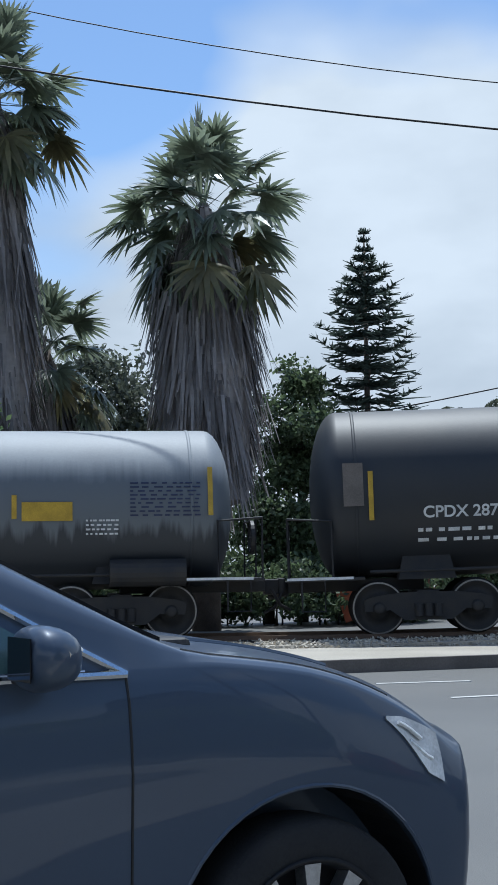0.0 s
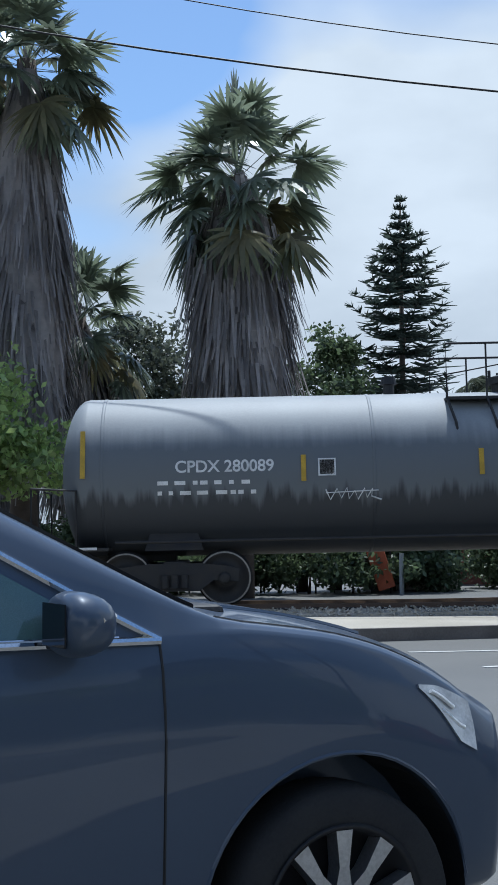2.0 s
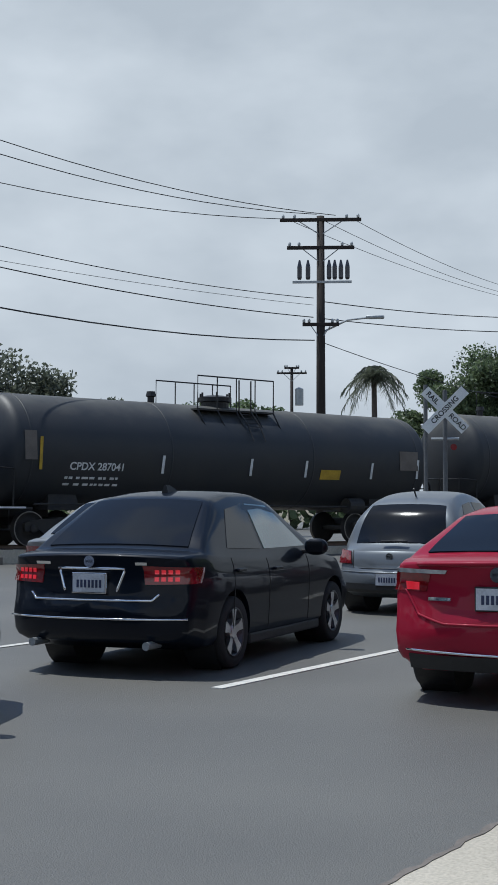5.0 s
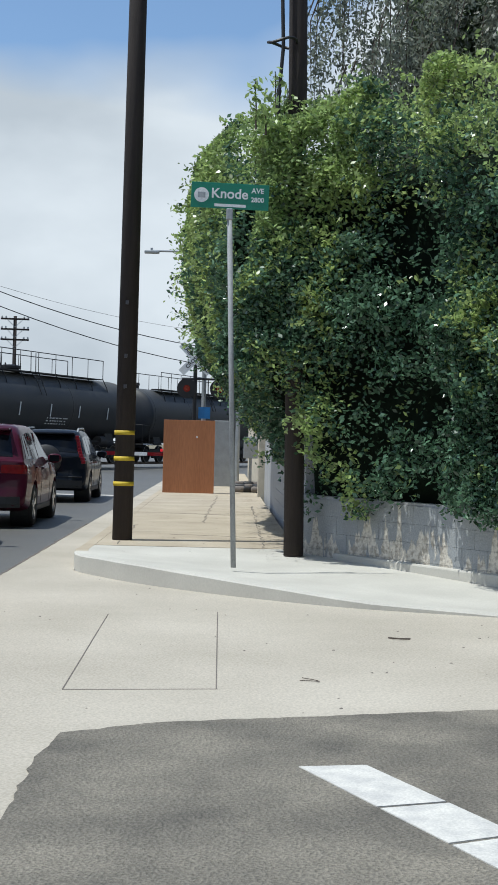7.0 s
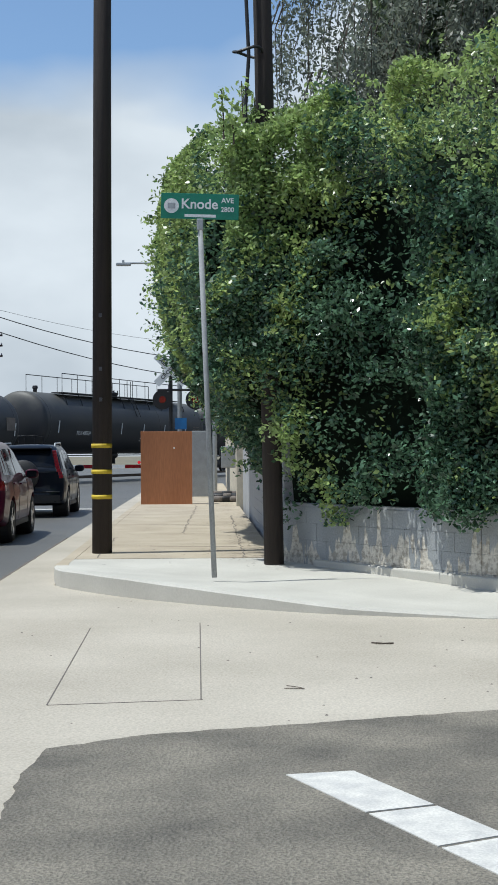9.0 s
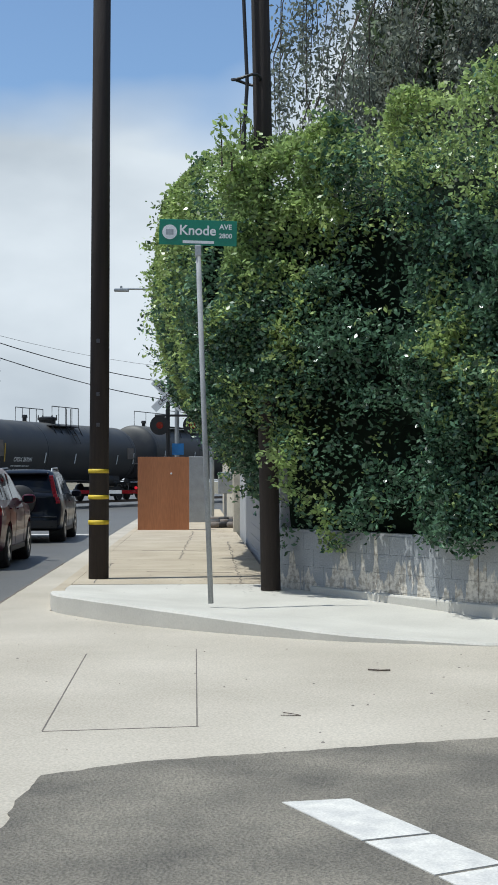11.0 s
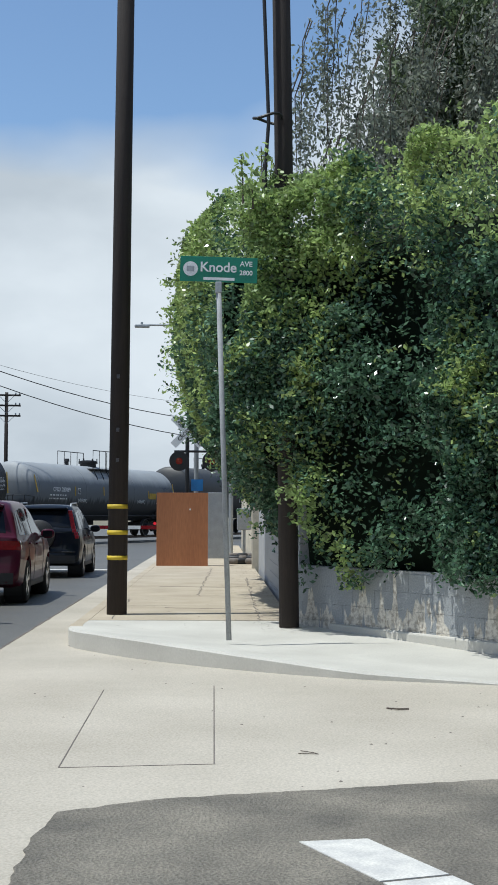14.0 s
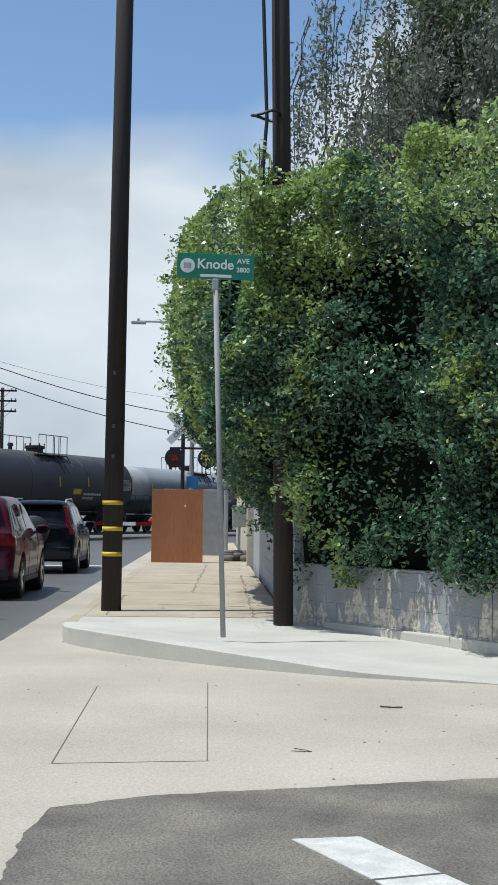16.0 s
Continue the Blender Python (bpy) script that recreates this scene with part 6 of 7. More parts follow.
def toward(a, b, az, el):
    """Sag that takes the wire from a to b through the direction az, el."""
    a, b = Vector(a), Vector(b)
    best = min(((abs(math.degrees(math.atan2(*(a.lerp(b, t).xy))) - az), t) for t in np.linspace(0.02, 0.98, 400)))
    t = best[1]
    p = a.lerp(b, t)
    z = 1.45 + p.xy.length * math.tan(radians(el))
    return (p.z - z) / (4 * t * (1 - t))


WIRES = [  # start (az, el, dist), end, a direction between or a sag, radius
    ((-31.34, 21.14, 30.5), (61.4, 6.85, 49), 2.95, 0.022),
    ((-31.34, 23.8, 40.0), (44.2, 11.38, 41), 2.65, 0.016),
    ((9.7, 23.59, 40.0), (60.1, 11.82, 49), 2.8, 0.014),
    ((17.81, 23.47, 32.0), (61.5, 12.0, 49), 1.9, 0.014),
    ((20.44, 23.78, 36.5), (62.3, 11.95, 49), 1.9, 0.014),
    ((6.6, 8.95, 42), (44.2, 10.46, 41), (26.8, 8.9), 0.022),
    ((7.6, 9.3, 42), (43.0, 10.75, 41), (26.8, 9.05), 0.010),
    ((6.6, 9.0, 42), (-40.0, 3.0, 44), (-6.5, 6.63), 0.022),
    ((44.33, 10.05, 41), (22.0, 4.2, 45), (31.96, 5.15), 0.018),
    ((46.33, 10.96, 41), (61.37, 8.59, 49), (54.0, 9.55), 0.014),
    ((44.8, 10.4, 41), (61.36, 7.8, 49), (53.0, 8.9), 0.018),
    ((43.0, 10.75, 41), (61.37, 8.3, 49), (54.0, 9.2), 0.008),
    ((61.7, 8.45, 49), (75.0, 7.64, 62), (68.0, 7.75), 0.018),
    ((61.7, 7.75, 49), (74.6, 7.07, 62), (68.0, 7.15), 0.018),
    ((61.5, 6.85, 49), (69.0, 4.4, 60), (65.0, 5.6), 0.014),
    ((63.2, 11.7, 49), (72.2, 8.25, 76), (67.7, 9.5), 0.010),
    ((60.3, 11.8, 49), (70.4, 8.2, 76), (65.5, 9.7), 0.010),
    ((61.5, 11.9, 49), (71.2, 8.2, 76), (66.5, 9.6), 0.010),
    ((76.0, 7.7, 62), (99.0, 4.6, 92), (85.5, 4.6), 0.022),
    ((75.5, 7.4, 62), (99.0, 3.6, 92), (85.0, 4.05), 0.022),
    ((75.0, 7.9, 62), (99.0, 5.2, 92), (85.0, 5.2), 0.008),
]
for a, b, mid, r in WIRES:
    A, B = sky_point(*a), sky_point(*b)
    wire(A, B, mid if isinstance(mid, float) else toward(A, B, *mid), r)

# ---- plants ----
RNG = np.random.default_rng(11)


def ribbon(verts, quads, p0, p1, w, side, bend=0.0, segs=2, tip=0.15, power=1.5):
    """A tapering leaf strip appended to the lists."""
    p0, p1, side = (np.asarray(v, float) for v in (p0, p1, side))
    base = len(verts)
    for i in range(segs + 1):
        t = i / segs
        c = p0 + (p1 - p0) * t + np.array([0, 0, -bend * t * t])
        ww = w * (1 - (1 - tip) * t ** power) / 2
        verts.append(c - side * ww)
        verts.append(c + side * ww)
    for i in range(segs):
        a = base + 2 * i
        quads.append((a, a + 1, a + 3, a + 2))


def fan_leaf(verts, quads, base, direction, petiole, size, rng, droop):
    """A palmate frond: a stalk and a folded fan of pleated fingers."""
    d = np.asarray(direction, float)
    d /= np.linalg.norm(d)
    hub = base + d * petiole + np.array([0, 0, -0.12 * droop * petiole])
    d2 = d + np.array([0, 0, -0.45 * droop])
    d2 /= np.linalg.norm(d2)
    s = np.cross(d2, [0, 0, 1.0])
    s /= np.linalg.norm(s) + 1e-9
    u = np.cross(s, d2)
    ribbon(verts, quads, base, hub, 0.05, s, 0, 2, 0.7)
    roll = rng.normal(0, 0.45)
    s, u = s * math.cos(roll) + u * math.sin(roll), u * math.cos(roll) - s * math.sin(roll)
    n = 23
    for i in range(n):
        a = math.radians(-112 + 224 * i / (n - 1))
        f = d2 * math.cos(a) + s * math.sin(a) + u * 0.07 * (1 if i % 2 else -1)
        ln = size * (0.80 + 0.20 * math.cos(a)) * rng.uniform(0.9, 1.1)
        w = np.cross(f, u + 0.25 * (1 if i % 2 else -1) * s)
        w /= np.linalg.norm(w) + 1e-9
        k0 = len(verts)
        ribbon(verts, quads, hub, hub + f * ln, 0.15 * size, w, (0.08 + 0.30 * droop) * ln * rng.uniform(0.6, 1.5), 4, 0.03, 3.0)
        for kk in (0, 1):      # narrow where the fingers meet
            c_ = (verts[k0] + verts[k0 + 1]) / 2
            verts[k0 + kk] = c_ + (verts[k0 + kk] - c_) * 0.25


def fan_palm(az, dist, height, skirt_r, skirt_low, label, crown=1.0, lean=0.0, fronds=54):
    rng = np.random.default_rng(int(abs(az * 100)))
    x, y = polar(az, dist)
    t = empty("palm_tree", pose(x, y, -0.06), label, "palm tree", "fan palms")
    hub = height - 2.05 * crown
    part("trunk", tube([(0, 0, 0), (lean * 0.4, 0, hub * 0.5), (lean, 0, hub)], 0.36, 14, r2=0.24), BARK, t, smooth=True)
    v, q = [], []
    top = hub - 0.55 * crown
    for i in range(2600):     # skirt of hanging dead fronds
        z = top - (top - skirt_low) * rng.random() ** 1.1 + 0.7
        a = rng.uniform(0, 2 * math.pi)
        f = (top + 0.7 - z) / max(top - skirt_low, 0.1)
        r = skirt_r * (0.24 + 0.76 * min(1, f * 2.6) ** 0.75) * rng.uniform(0.72, 1.04) * (1 - 0.22 * max(0, f - 0.6)) * (0.9 + 0.12 * math.sin(3 * a + z))
        p = np.array([r * math.cos(a) + lean, r * math.sin(a), z])
        ln = rng.uniform(0.7, 1.6)
        e = p + np.array([0.10 * rng.normal(), 0.10 * rng.normal(), -ln])
        ribbon(v, q, p + np.array([-0.35 * math.cos(a), -0.35 * math.sin(a), 0.3]), e, rng.uniform(0.04, 0.14), np.array([-math.sin(a), math.cos(a), 0]), 0, 2, 0.3)
    cards("skirt", np.array(v), np.array(q), [SKIRT], parent=t)["label"] = "shaggy grey-brown skirt of dead fronds"
    bm = lathe([(0.2, top + 0.6), (skirt_r * 0.22, top + 0.2), (skirt_r * 0.52, top - 1.0), (skirt_r * 0.70, (top + skirt_low) / 2), (skirt_r * 0.62, skirt_low), (0.3, skirt_low - 0.2)], 16, "Z")
    part("skirt_core", bm, SKIRT, t).matrix_basis = pose(lean, 0, 0)
    v, q, mi = [], [], []
    for i in range(fronds):
        u = (i + 0.5) / fronds
        el = math.radians(86 - 135 * u ** 0.8 + rng.normal(0, 7))
        a = i * 2.39996 + rng.normal(0, 0.25)
        d = np.array([math.cos(a) * math.cos(el), math.sin(a) * math.cos(el), math.sin(el)])
        b0 = len(q)
        fan_leaf(v, q, np.array([lean, 0, hub + 0.1 - 0.6 * u]), d, crown * rng.uniform(0.60, 1.40), crown * rng.uniform(0.62, 0.86), rng, 0.15 + 0.95 * u)
        mi += [(1 if u > 0.68 and rng.random() < 0.45 else 0)] * (len(q) - b0)
    cards("crown", np.array(v), np.array(q), [PALM, PALM_YELLOW], np.array(mi), t)["label"] = "stiff green fan fronds, yellowing below"
    return t


fan_palm(-14.85, 34, 13.45, 1.72, 3.2, "fan palm with a shaggy skirt of dead fronds", 1.42, fronds=60)
fan_palm(-23.7, 33, 15.7, 1.45, 3.0, "taller fan palm with a long hanging skirt", 1.3, fronds=56)
fan_palm(-21.6, 36, 9.8, 1.15, 2.4, "low fan palm among the taller ones", 1.2, fronds=44)
fan_palm(-25.0, 37, 8.4, 1.1, 2.4, "low fan palm at the end of the row", 1.1, fronds=48)


def feather_palm(az, dist, height, label, size=2.1):
    rng = np.random.default_rng(int(abs(az * 77)) + 5)
    x, y = polar(az, dist)
    t = empty("palm_tree", pose(x, y, -0.06), label, "palm tree", "feather palms")
    part("trunk", tube([(0, 0, 0), (0.1, 0, height * 0.5), (0, 0, height)], 0.20, 12, r2=0.13), BARK, t, smooth=True)
    v, q = [], []
    for i in range(34):
        a, el = i * 2.4 + rng.normal(0, 0.3), math.radians(80 - 105 * i / 34 + rng.normal(0, 8))
        d = np.array([math.cos(a) * math.cos(el), math.sin(a) * math.cos(el), math.sin(el)])
        s = np.array([-math.sin(a), math.cos(a), 0])
        prev = np.array([0, 0, height])
        for k in range(22):
            tt = (k + 1) / 22
            c = np.array([0, 0, height]) + d * size * tt + np.array([0, 0, -0.75 * size * tt ** 2.2])
            ribbon(v, q, prev, c, 0.04, s, 0, 1, 0.9)
            for sg_ in (-1, 1):
                e = c + s * sg_ * rng.uniform(0.3, 0.55) * math.sin(math.pi * min(0.95, tt * 0.8 + 0.15)) + d * 0.12 + np.array([0, 0, -rng.uniform(0.05, 0.4)])
                ribbon(v, q, c, e, 0.06, d, 0.10, 1, 0.2)
            prev = c
    cards("crown", np.array(v), np.array(q), [FOLIAGE_GREY], parent=t)["label"] = "drooping feathery fronds"


feather_palm(-1.85, 46, 6.7, "queen palm with drooping feathery fronds", 1.75)
feather_palm(-4.6, 50, 6.6, "queen palm behind the railway", 1.9)
feather_palm(63.87, 72, 8.2, "small palm behind the railway", 1.75)


def norfolk_pine(az, dist, height, label):
    rng = np.random.default_rng(4)
    x, y = polar(az, dist)
    t = empty("pine_tree", pose(x, y, -0.06), label, "pine tree")
    part("trunk", tube([(0, 0, 0), (0, 0, height)], 0.17, 12, r2=0.02), BARK, t, smooth=True)
    v, q, bv, bq = [], [], [], []
    z = height - 0.12
    k = 0
    while z > 1.5:
        f = (height - z) / height
        r = min(1.62, 0.10 + 2.6 * f + 5.5 * max(0.0, f - 0.085)) * rng.uniform(0.85, 1.1) if f < 0.2 else min(1.62, 1.1 + 1.3 * (f - 0.2)) * rng.uniform(0.85, 1.1)
        nb = 5 if f < 0.15 else 7
        for i in range(nb):
            a = i * 2 * math.pi / nb + k * 0.7 + rng.normal(0, 0.12)
            ln = r * rng.uniform(0.75, 1.12)
            d = np.array([math.cos(a), math.sin(a), 0])
            s = np.array([-math.sin(a), math.cos(a), 0])
            prev = np.array([0, 0, z])
            for j in range(7):
                tt = (j + 1) / 7
                c = np.array([0, 0, z]) + d * ln * tt + np.array([0, 0, 0.20 * ln * tt * tt - 0.10 * ln * math.sin(math.pi * tt)])
                ribbon(bv, bq, prev, c, 0.035, s, 0, 1, 0.8)
                for m_ in range(4 if r < 0.3 else 12):
                    e = c + s * rng.normal(0, 0.24) * (0.12 + 0.8 * r) + d * rng.normal(0.08, 0.12) * min(1, 0.2 + r) + np.array([0, 0, rng.uniform(-0.02, 0.16)])
                    ribbon(v, q, c, e, rng.uniform(0.05, 0.12), d * 0.5 + np.array([0, 0, 0.7]), 0, 1, 0.3)
                prev = c
        z -= 0.24 + 0.26 * min(1, f * 3.2)
        k += 1
    cards("branch_work", np.array(bv), np.array(bq), [BARK], parent=t)
    cards("needle_spray", np.array(v), np.array(q), [NEEDLE], parent=t)["label"] = "dark tiered needle sprays"


norfolk_pine(-8.05, 40, 11.45, "dark tiered pine with level branches")


def tree(az, dist, height, blobs, label, mat=FOLIAGE, leaf=0.22, count=5000, trunk_r=0.18):
    """blobs: (dx across, dz height, radius across, radius up) of the crown's clumps."""
    rng = np.random.default_rng(int(abs(az * 131)) + 9)
    x, y = polar(az, dist)
    t = empty("tree", pose(x, y, -0.06, 0, 0, -az), label, "tree", "trees behind the railway")
    part("trunk", tube([(0, 0, 0), (0.05, 0.05, height * 0.4), (0, 0, height * 0.7)], trunk_r, 10, r2=trunk_r * 0.5), BARK, t, smooth=True)
    cs = []
    total = sum(b[2] * b[3] for b in blobs)
    for dx, dz, ra, ru in blobs:
        part("limb", tube([(0, 0, height * 0.35), (dx * 0.5, 0.1, (height * 0.35 + dz) / 2), (dx, 0, dz)], trunk_r * 0.4, 7, r2=0.02), BARK, t)
        m_ = max(4, int(70 * ra * ru / total))
        for _ in range(m_):
            d = rng.normal(size=3)
            d /= np.linalg.norm(d)
            c = np.array([dx, 0, dz]) + d * np.array([ra, ra, ru]) * rng.uniform(0.45, 0.98)
            k = int(count / 42)
            rr = 0.48 * min(ra, ru) * rng.uniform(0.7, 1.3)
            e = rng.normal(size=(k, 3))
            e /= np.linalg.norm(e, axis=1)[:, None]
            cs.append(c + e * rr * rng.uniform(0.3, 1.1, (k, 1)) * np.array([1.25, 1.25, 0.85]))
    v, q = leaves(np.concatenate(cs), leaf, rng, 0.55)
    cards("crown", v, q, [mat], parent=t)["label"] = "uneven leafy crown"


tree(-12.3, 38, 4.6, ((0, 2.6, 1.1, 1.5), (0.9, 2.2, 0.9, 1.2)), "dark bushy tree under the fan palm", FOLIAGE, 0.16, 6000)
tree(-10.9, 39, 7.6, ((0, 5.6, 1.25, 1.9), (0.8, 4.2, 1.0, 1.2), (-0.6, 4.4, 0.9, 1.1), (0.2, 6.8, 0.7, 0.7)), "leafy green tree beside the fan palm", FOLIAGE, 0.17, 7000)
tree(-19.2, 42, 9.2, ((0, 6.5, 1.5, 2.2), (-1.4, 5.5, 1.4, 1.8), (1.5, 5.0, 1.2, 1.6)), "leafy tree behind the low palms", FOLIAGE_GREY, 0.2, 7000)
tree(-26.0, 30, 6.2, ((0, 4.2, 1.5, 1.5), (1.0, 3.2, 1.2, 1.0)), "bright green shrub at the end of the row", HEDGE_YOUNG_LIT, 0.2, 3000)
tree(2.2, 50, 5.6, ((0, 3.4, 2.0, 1.7), (-1.8, 3.0, 1.5, 1.3), (1.8, 2.8, 1.4, 1.2)), "rounded tree behind the railway", FOLIAGE, 0.2, 6000)
tree(-5.0, 47, 6.0, ((0, 3.2, 2.0, 1.7), (-2.0, 3.0, 1.6, 1.5)), "rounded tree behind the pine", FOLIAGE_GREY, 0.2, 5000)
tree(13.2, 66, 7.6, ((0, 5.6, 1.8, 1.2), (2.2, 5.2, 1.5, 1.0)), "far grey-green tree top over the train", FOLIAGE_GREY, 0.2, 2500)
tree(42.1, 62, 11.4, ((0, 9.1, 1.7, 1.9), (-1.1, 8.0, 1.7, 1.7), (1.3, 7.8, 1.7, 1.8), (0.3, 6.2, 2.4, 1.8), (0.1, 4.6, 2.2, 1.4)), "dense dark rounded tree behind the train", FOLIAGE, 0.18, 34000)
tree(39.0, 58, 7.4, ((0, 5.9, 1.6, 1.2), (1.4, 5.4, 1.5, 1.2), (-0.9, 5.4, 1.2, 1.0)), "low dark tree behind the train", FOLIAGE, 0.17, 13000)
tree(46.4, 52, 8.2, ((0, 6.1, 2.2, 1.5), (2.2, 5.9, 1.9, 1.4), (-2.0, 5.8, 1.8, 1.4), (4.0, 5.4, 1.6, 1.2), (5.4, 5.1, 1.2, 0.9)), "spreading grey-green tree behind the train", FOLIAGE_GREY, 0.2, 11000)
tree(57.8, 66, 6.9, ((0, 5.6, 2.2, 1.0), (1.8, 5.3, 1.5, 0.9), (-1.6, 5.2, 1.3, 0.9)), "flat tree top over the black wagon", FOLIAGE, 0.22, 5000)
tree(69.4, 76, 10.6, ((0, 8.2, 2.9, 1.9), (-2.9, 7.4, 2.2, 1.7), (3.0, 7.6, 2.4, 1.7), (-4.6, 5.9, 1.7, 1.5), (4.8, 6.7, 1.7, 1.5), (0.5, 6.4, 3.2, 1.5)), "broad dark oak behind the train", FOLIAGE, 0.2, 40000, 0.3)
for az_, d_, w_ in ((-22, 36, 2.2), (-17.5, 37, 1.8), (-12.0, 36.5, 2.0), (-8.5, 38, 1.5), (-3.2, 40, 1.2)):
    tree(az_, d_, 2.2, ((0, 1.1, w_, 0.9), (w_ * 0.8, 0.9, w_ * 0.7, 0.8), (-w_ * 0.7, 0.9, w_ * 0.7, 0.8)), "low dark shrub behind the rails", FOLIAGE, 0.16, 6000, 0.06)

# far woods that close the view under and between the wagons
fw = np.random.default_rng(8)
k = 26000
az_, hh = np.radians(fw.uniform(-42, 84, k)), fw.random(k)
dd = fw.uniform(84, 90, k) + 0 * az_
dd = np.where(np.degrees(az_) < 25, fw.uniform(52, 56, k), dd)
zz = (2.0 + 1.0 * np.sin(az_ * 37) + 0.7 * np.sin(az_ * 91)) * hh ** 0.7 * dd / 60
v, q = leaves(np.stack([dd * np.sin(az_), dd * np.cos(az_), zz], 1), 0.75, fw, 0.6)
tagged(cards("far_woods", v, q, [FOLIAGE]), "low line of distant shrubs and trees", "woods", kind="stuff")

# white-walled yard and houses glimpsed under the train
yw = empty("boundary_wall", pose(0, 0, 0), "pale boundary wall behind the railway", "wall")
for x0, x1, y0 in ((-12.6, -10.2, 38.9), (-1.6, 11, 41.2), (-6.6, -4.0, 38.5)):
    part("wall_length", box(x0, y0, -0.06, x1, y0 + 0.2, 2.1), CREAM if x0 > -10 else SIGN_WHITE, yw)
fn = empty("fence", pose(0, 0, 0), "dark metal yard fence behind the railway", "fence")
for i in range(30):
    part("fence_post", box(-20 + i * 0.5, 36.0, -0.06, -19.96 + i * 0.5, 36.05, 1.3), BLACK, fn)
part("fence_rail", box(-20, 36.0, 1.2, -5.2, 36.04, 1.25), BLACK, fn)
bar = empty("barricade", pose(-5.4, 35.2, -0.06), "orange road barricade lying by the fence", "barricade")
part("board", box(-0.2, -0.03, 0.2, 0.25, 0.03, 1.4, 0.01), material("barricade_orange", (0.55, 0.13, 0.05), 0.6), bar).matrix_basis = pose(0, 0, 0, 0, -18, 0)
part("leg", box(0.3, -0.2, 0, 0.36, 0.2, 1.1), STEEL, bar)
hs = empty("house", pose(-3.0, 43, -0.06), "low house with a brick-red wall behind the railway", "house")
part("wall", box(-1.5, 0, 0, 4.5, 5, 2.6), material("brick_red", (0.30, 0.11, 0.08), 0.85), hs)
part("roof", loft([[(-1.9, -0.5, 2.6), (4.9, -0.5, 2.6), (4.9, 5.5, 2.6), (-1.9, 5.5, 2.6)], [(-1.0, 2.4, 3.7), (4.0, 2.4, 3.7), (4.0, 2.6, 3.7), (-1.0, 2.6, 3.7)]]), BARK, hs)
part("window", box(1.0, -0.02, 1.0, 2.2, 0.02, 2.0), GLASS, hs)
l2 = empty("street_lamp", pose(46, -0.45, -0.06, 0, 0, -88), "grey street lamp beyond the hedge", "street lamp")
part("post", tube([(0, 0, 0), (0, 0, 7.4)], 0.08, 10), STEEL, l2)
part("lamp_arm", tube([(0, 0, 7.0), (-0.8, 0, 7.6), (-1.8, 0, 7.86), (-3.0, 0, 7.85)], 0.035, 8), STEEL, l2)
part("lamp_head", box(-3.25, -0.1, 7.76, -2.75, 0.1, 7.86, 0.03), STEEL, l2)
part("photo_cell", box(-3.05, -0.04, 7.86, -2.97, 0.04, 7.95, 0.01), STEEL, l2)
lm = empty("street_lamp", pose(*polar(-10.05, 44), -0.06, 0, 0, 10), "grey street lamp far behind the railway", "street lamp")
part("post", tube([(0, 0, 0), (0, 0, 7.2)], 0.07, 10), STEEL, lm)
part("lamp_arm", tube([(0, 0, 7.0), (-0.35, 0, 7.6), (-0.95, 0, 7.85)], 0.04, 8), STEEL, lm)
part("lamp_head", box(-1.35, -0.1, 7.8, -0.85, 0.1, 7.9, 0.03), STEEL, lm)


# ---- corner wall and hedge ----
WALL = [(17.05, -1.05), (13.9, -2.98), (8.5, -6.6)]          # along the side street
wall = empty("wall_corner", pose(0, 0, 0), "grey painted block wall with peeling stucco at its foot", "wall", kind="structure")
PEEL = material("peeling_paint", (0.33, 0.345, 0.35), 0.9, 0, (0.27, 0.285, 0.29), 2.0, 50.0, 0.3)
n, l = PEEL.node_tree.nodes, PEEL.node_tree.links
co, sep, nz, ad, rp, mx = (n.new("ShaderNode" + k) for k in ("TexCoord", "SeparateXYZ", "TexNoise", "MapRange", "ValToRGB", "MixRGB"))
mp = n.new("ShaderNodeMapping")
mp.inputs["Scale"].default_value = (5.5, 5.5, 1.3)
l.new(co.outputs["Object"], mp.inputs[0])
l.new(mp.outputs[0], nz.inputs["Vector"])
nz.inputs["Scale"].default_value, nz.inputs["Detail"].default_value = 1.3, 6.0
l.new(co.outputs["Object"], sep.inputs[0])
ad.inputs[1].default_value, ad.inputs[2].default_value, ad.inputs[3].default_value, ad.inputs[4].default_value = 0.18, 0.72, 0.12, -0.16
l.new(sep.outputs["Z"], ad.inputs[0])
sm = n.new("ShaderNodeMath")
l.new(nz.outputs[0], sm.inputs[0])
l.new(ad.outputs[0], sm.inputs[1])
rp.color_ramp.elements[0].position, rp.color_ramp.elements[1].position = 0.51, 0.54
l.new(sm.outputs[0], rp.inputs[0])
l.new(rp.outputs[0], mx.inputs[0])
b = n["Principled BSDF"]
l.new(b.inputs["Base Color"].links[0].from_socket, mx.inputs[1])
st = n.new("ShaderNodeTexNoise")
st.inputs["Scale"].default_value = 22.0
sr = n.new("ShaderNodeValToRGB")
sr.color_ramp.elements[0].color, sr.color_ramp.elements[1].color = (0.34, 0.31, 0.26, 1), (0.62, 0.58, 0.50, 1)
sr.color_ramp.elements[0].position, sr.color_ramp.elements[1].position = 0.35, 0.6
l.new(co.outputs["Object"], st.inputs["Vector"])
l.new(st.outputs[0], sr.inputs[0])
l.new(sr.outputs[0], mx.inputs[2])
l.new(mx.outputs[0], b.inputs["Base Color"])


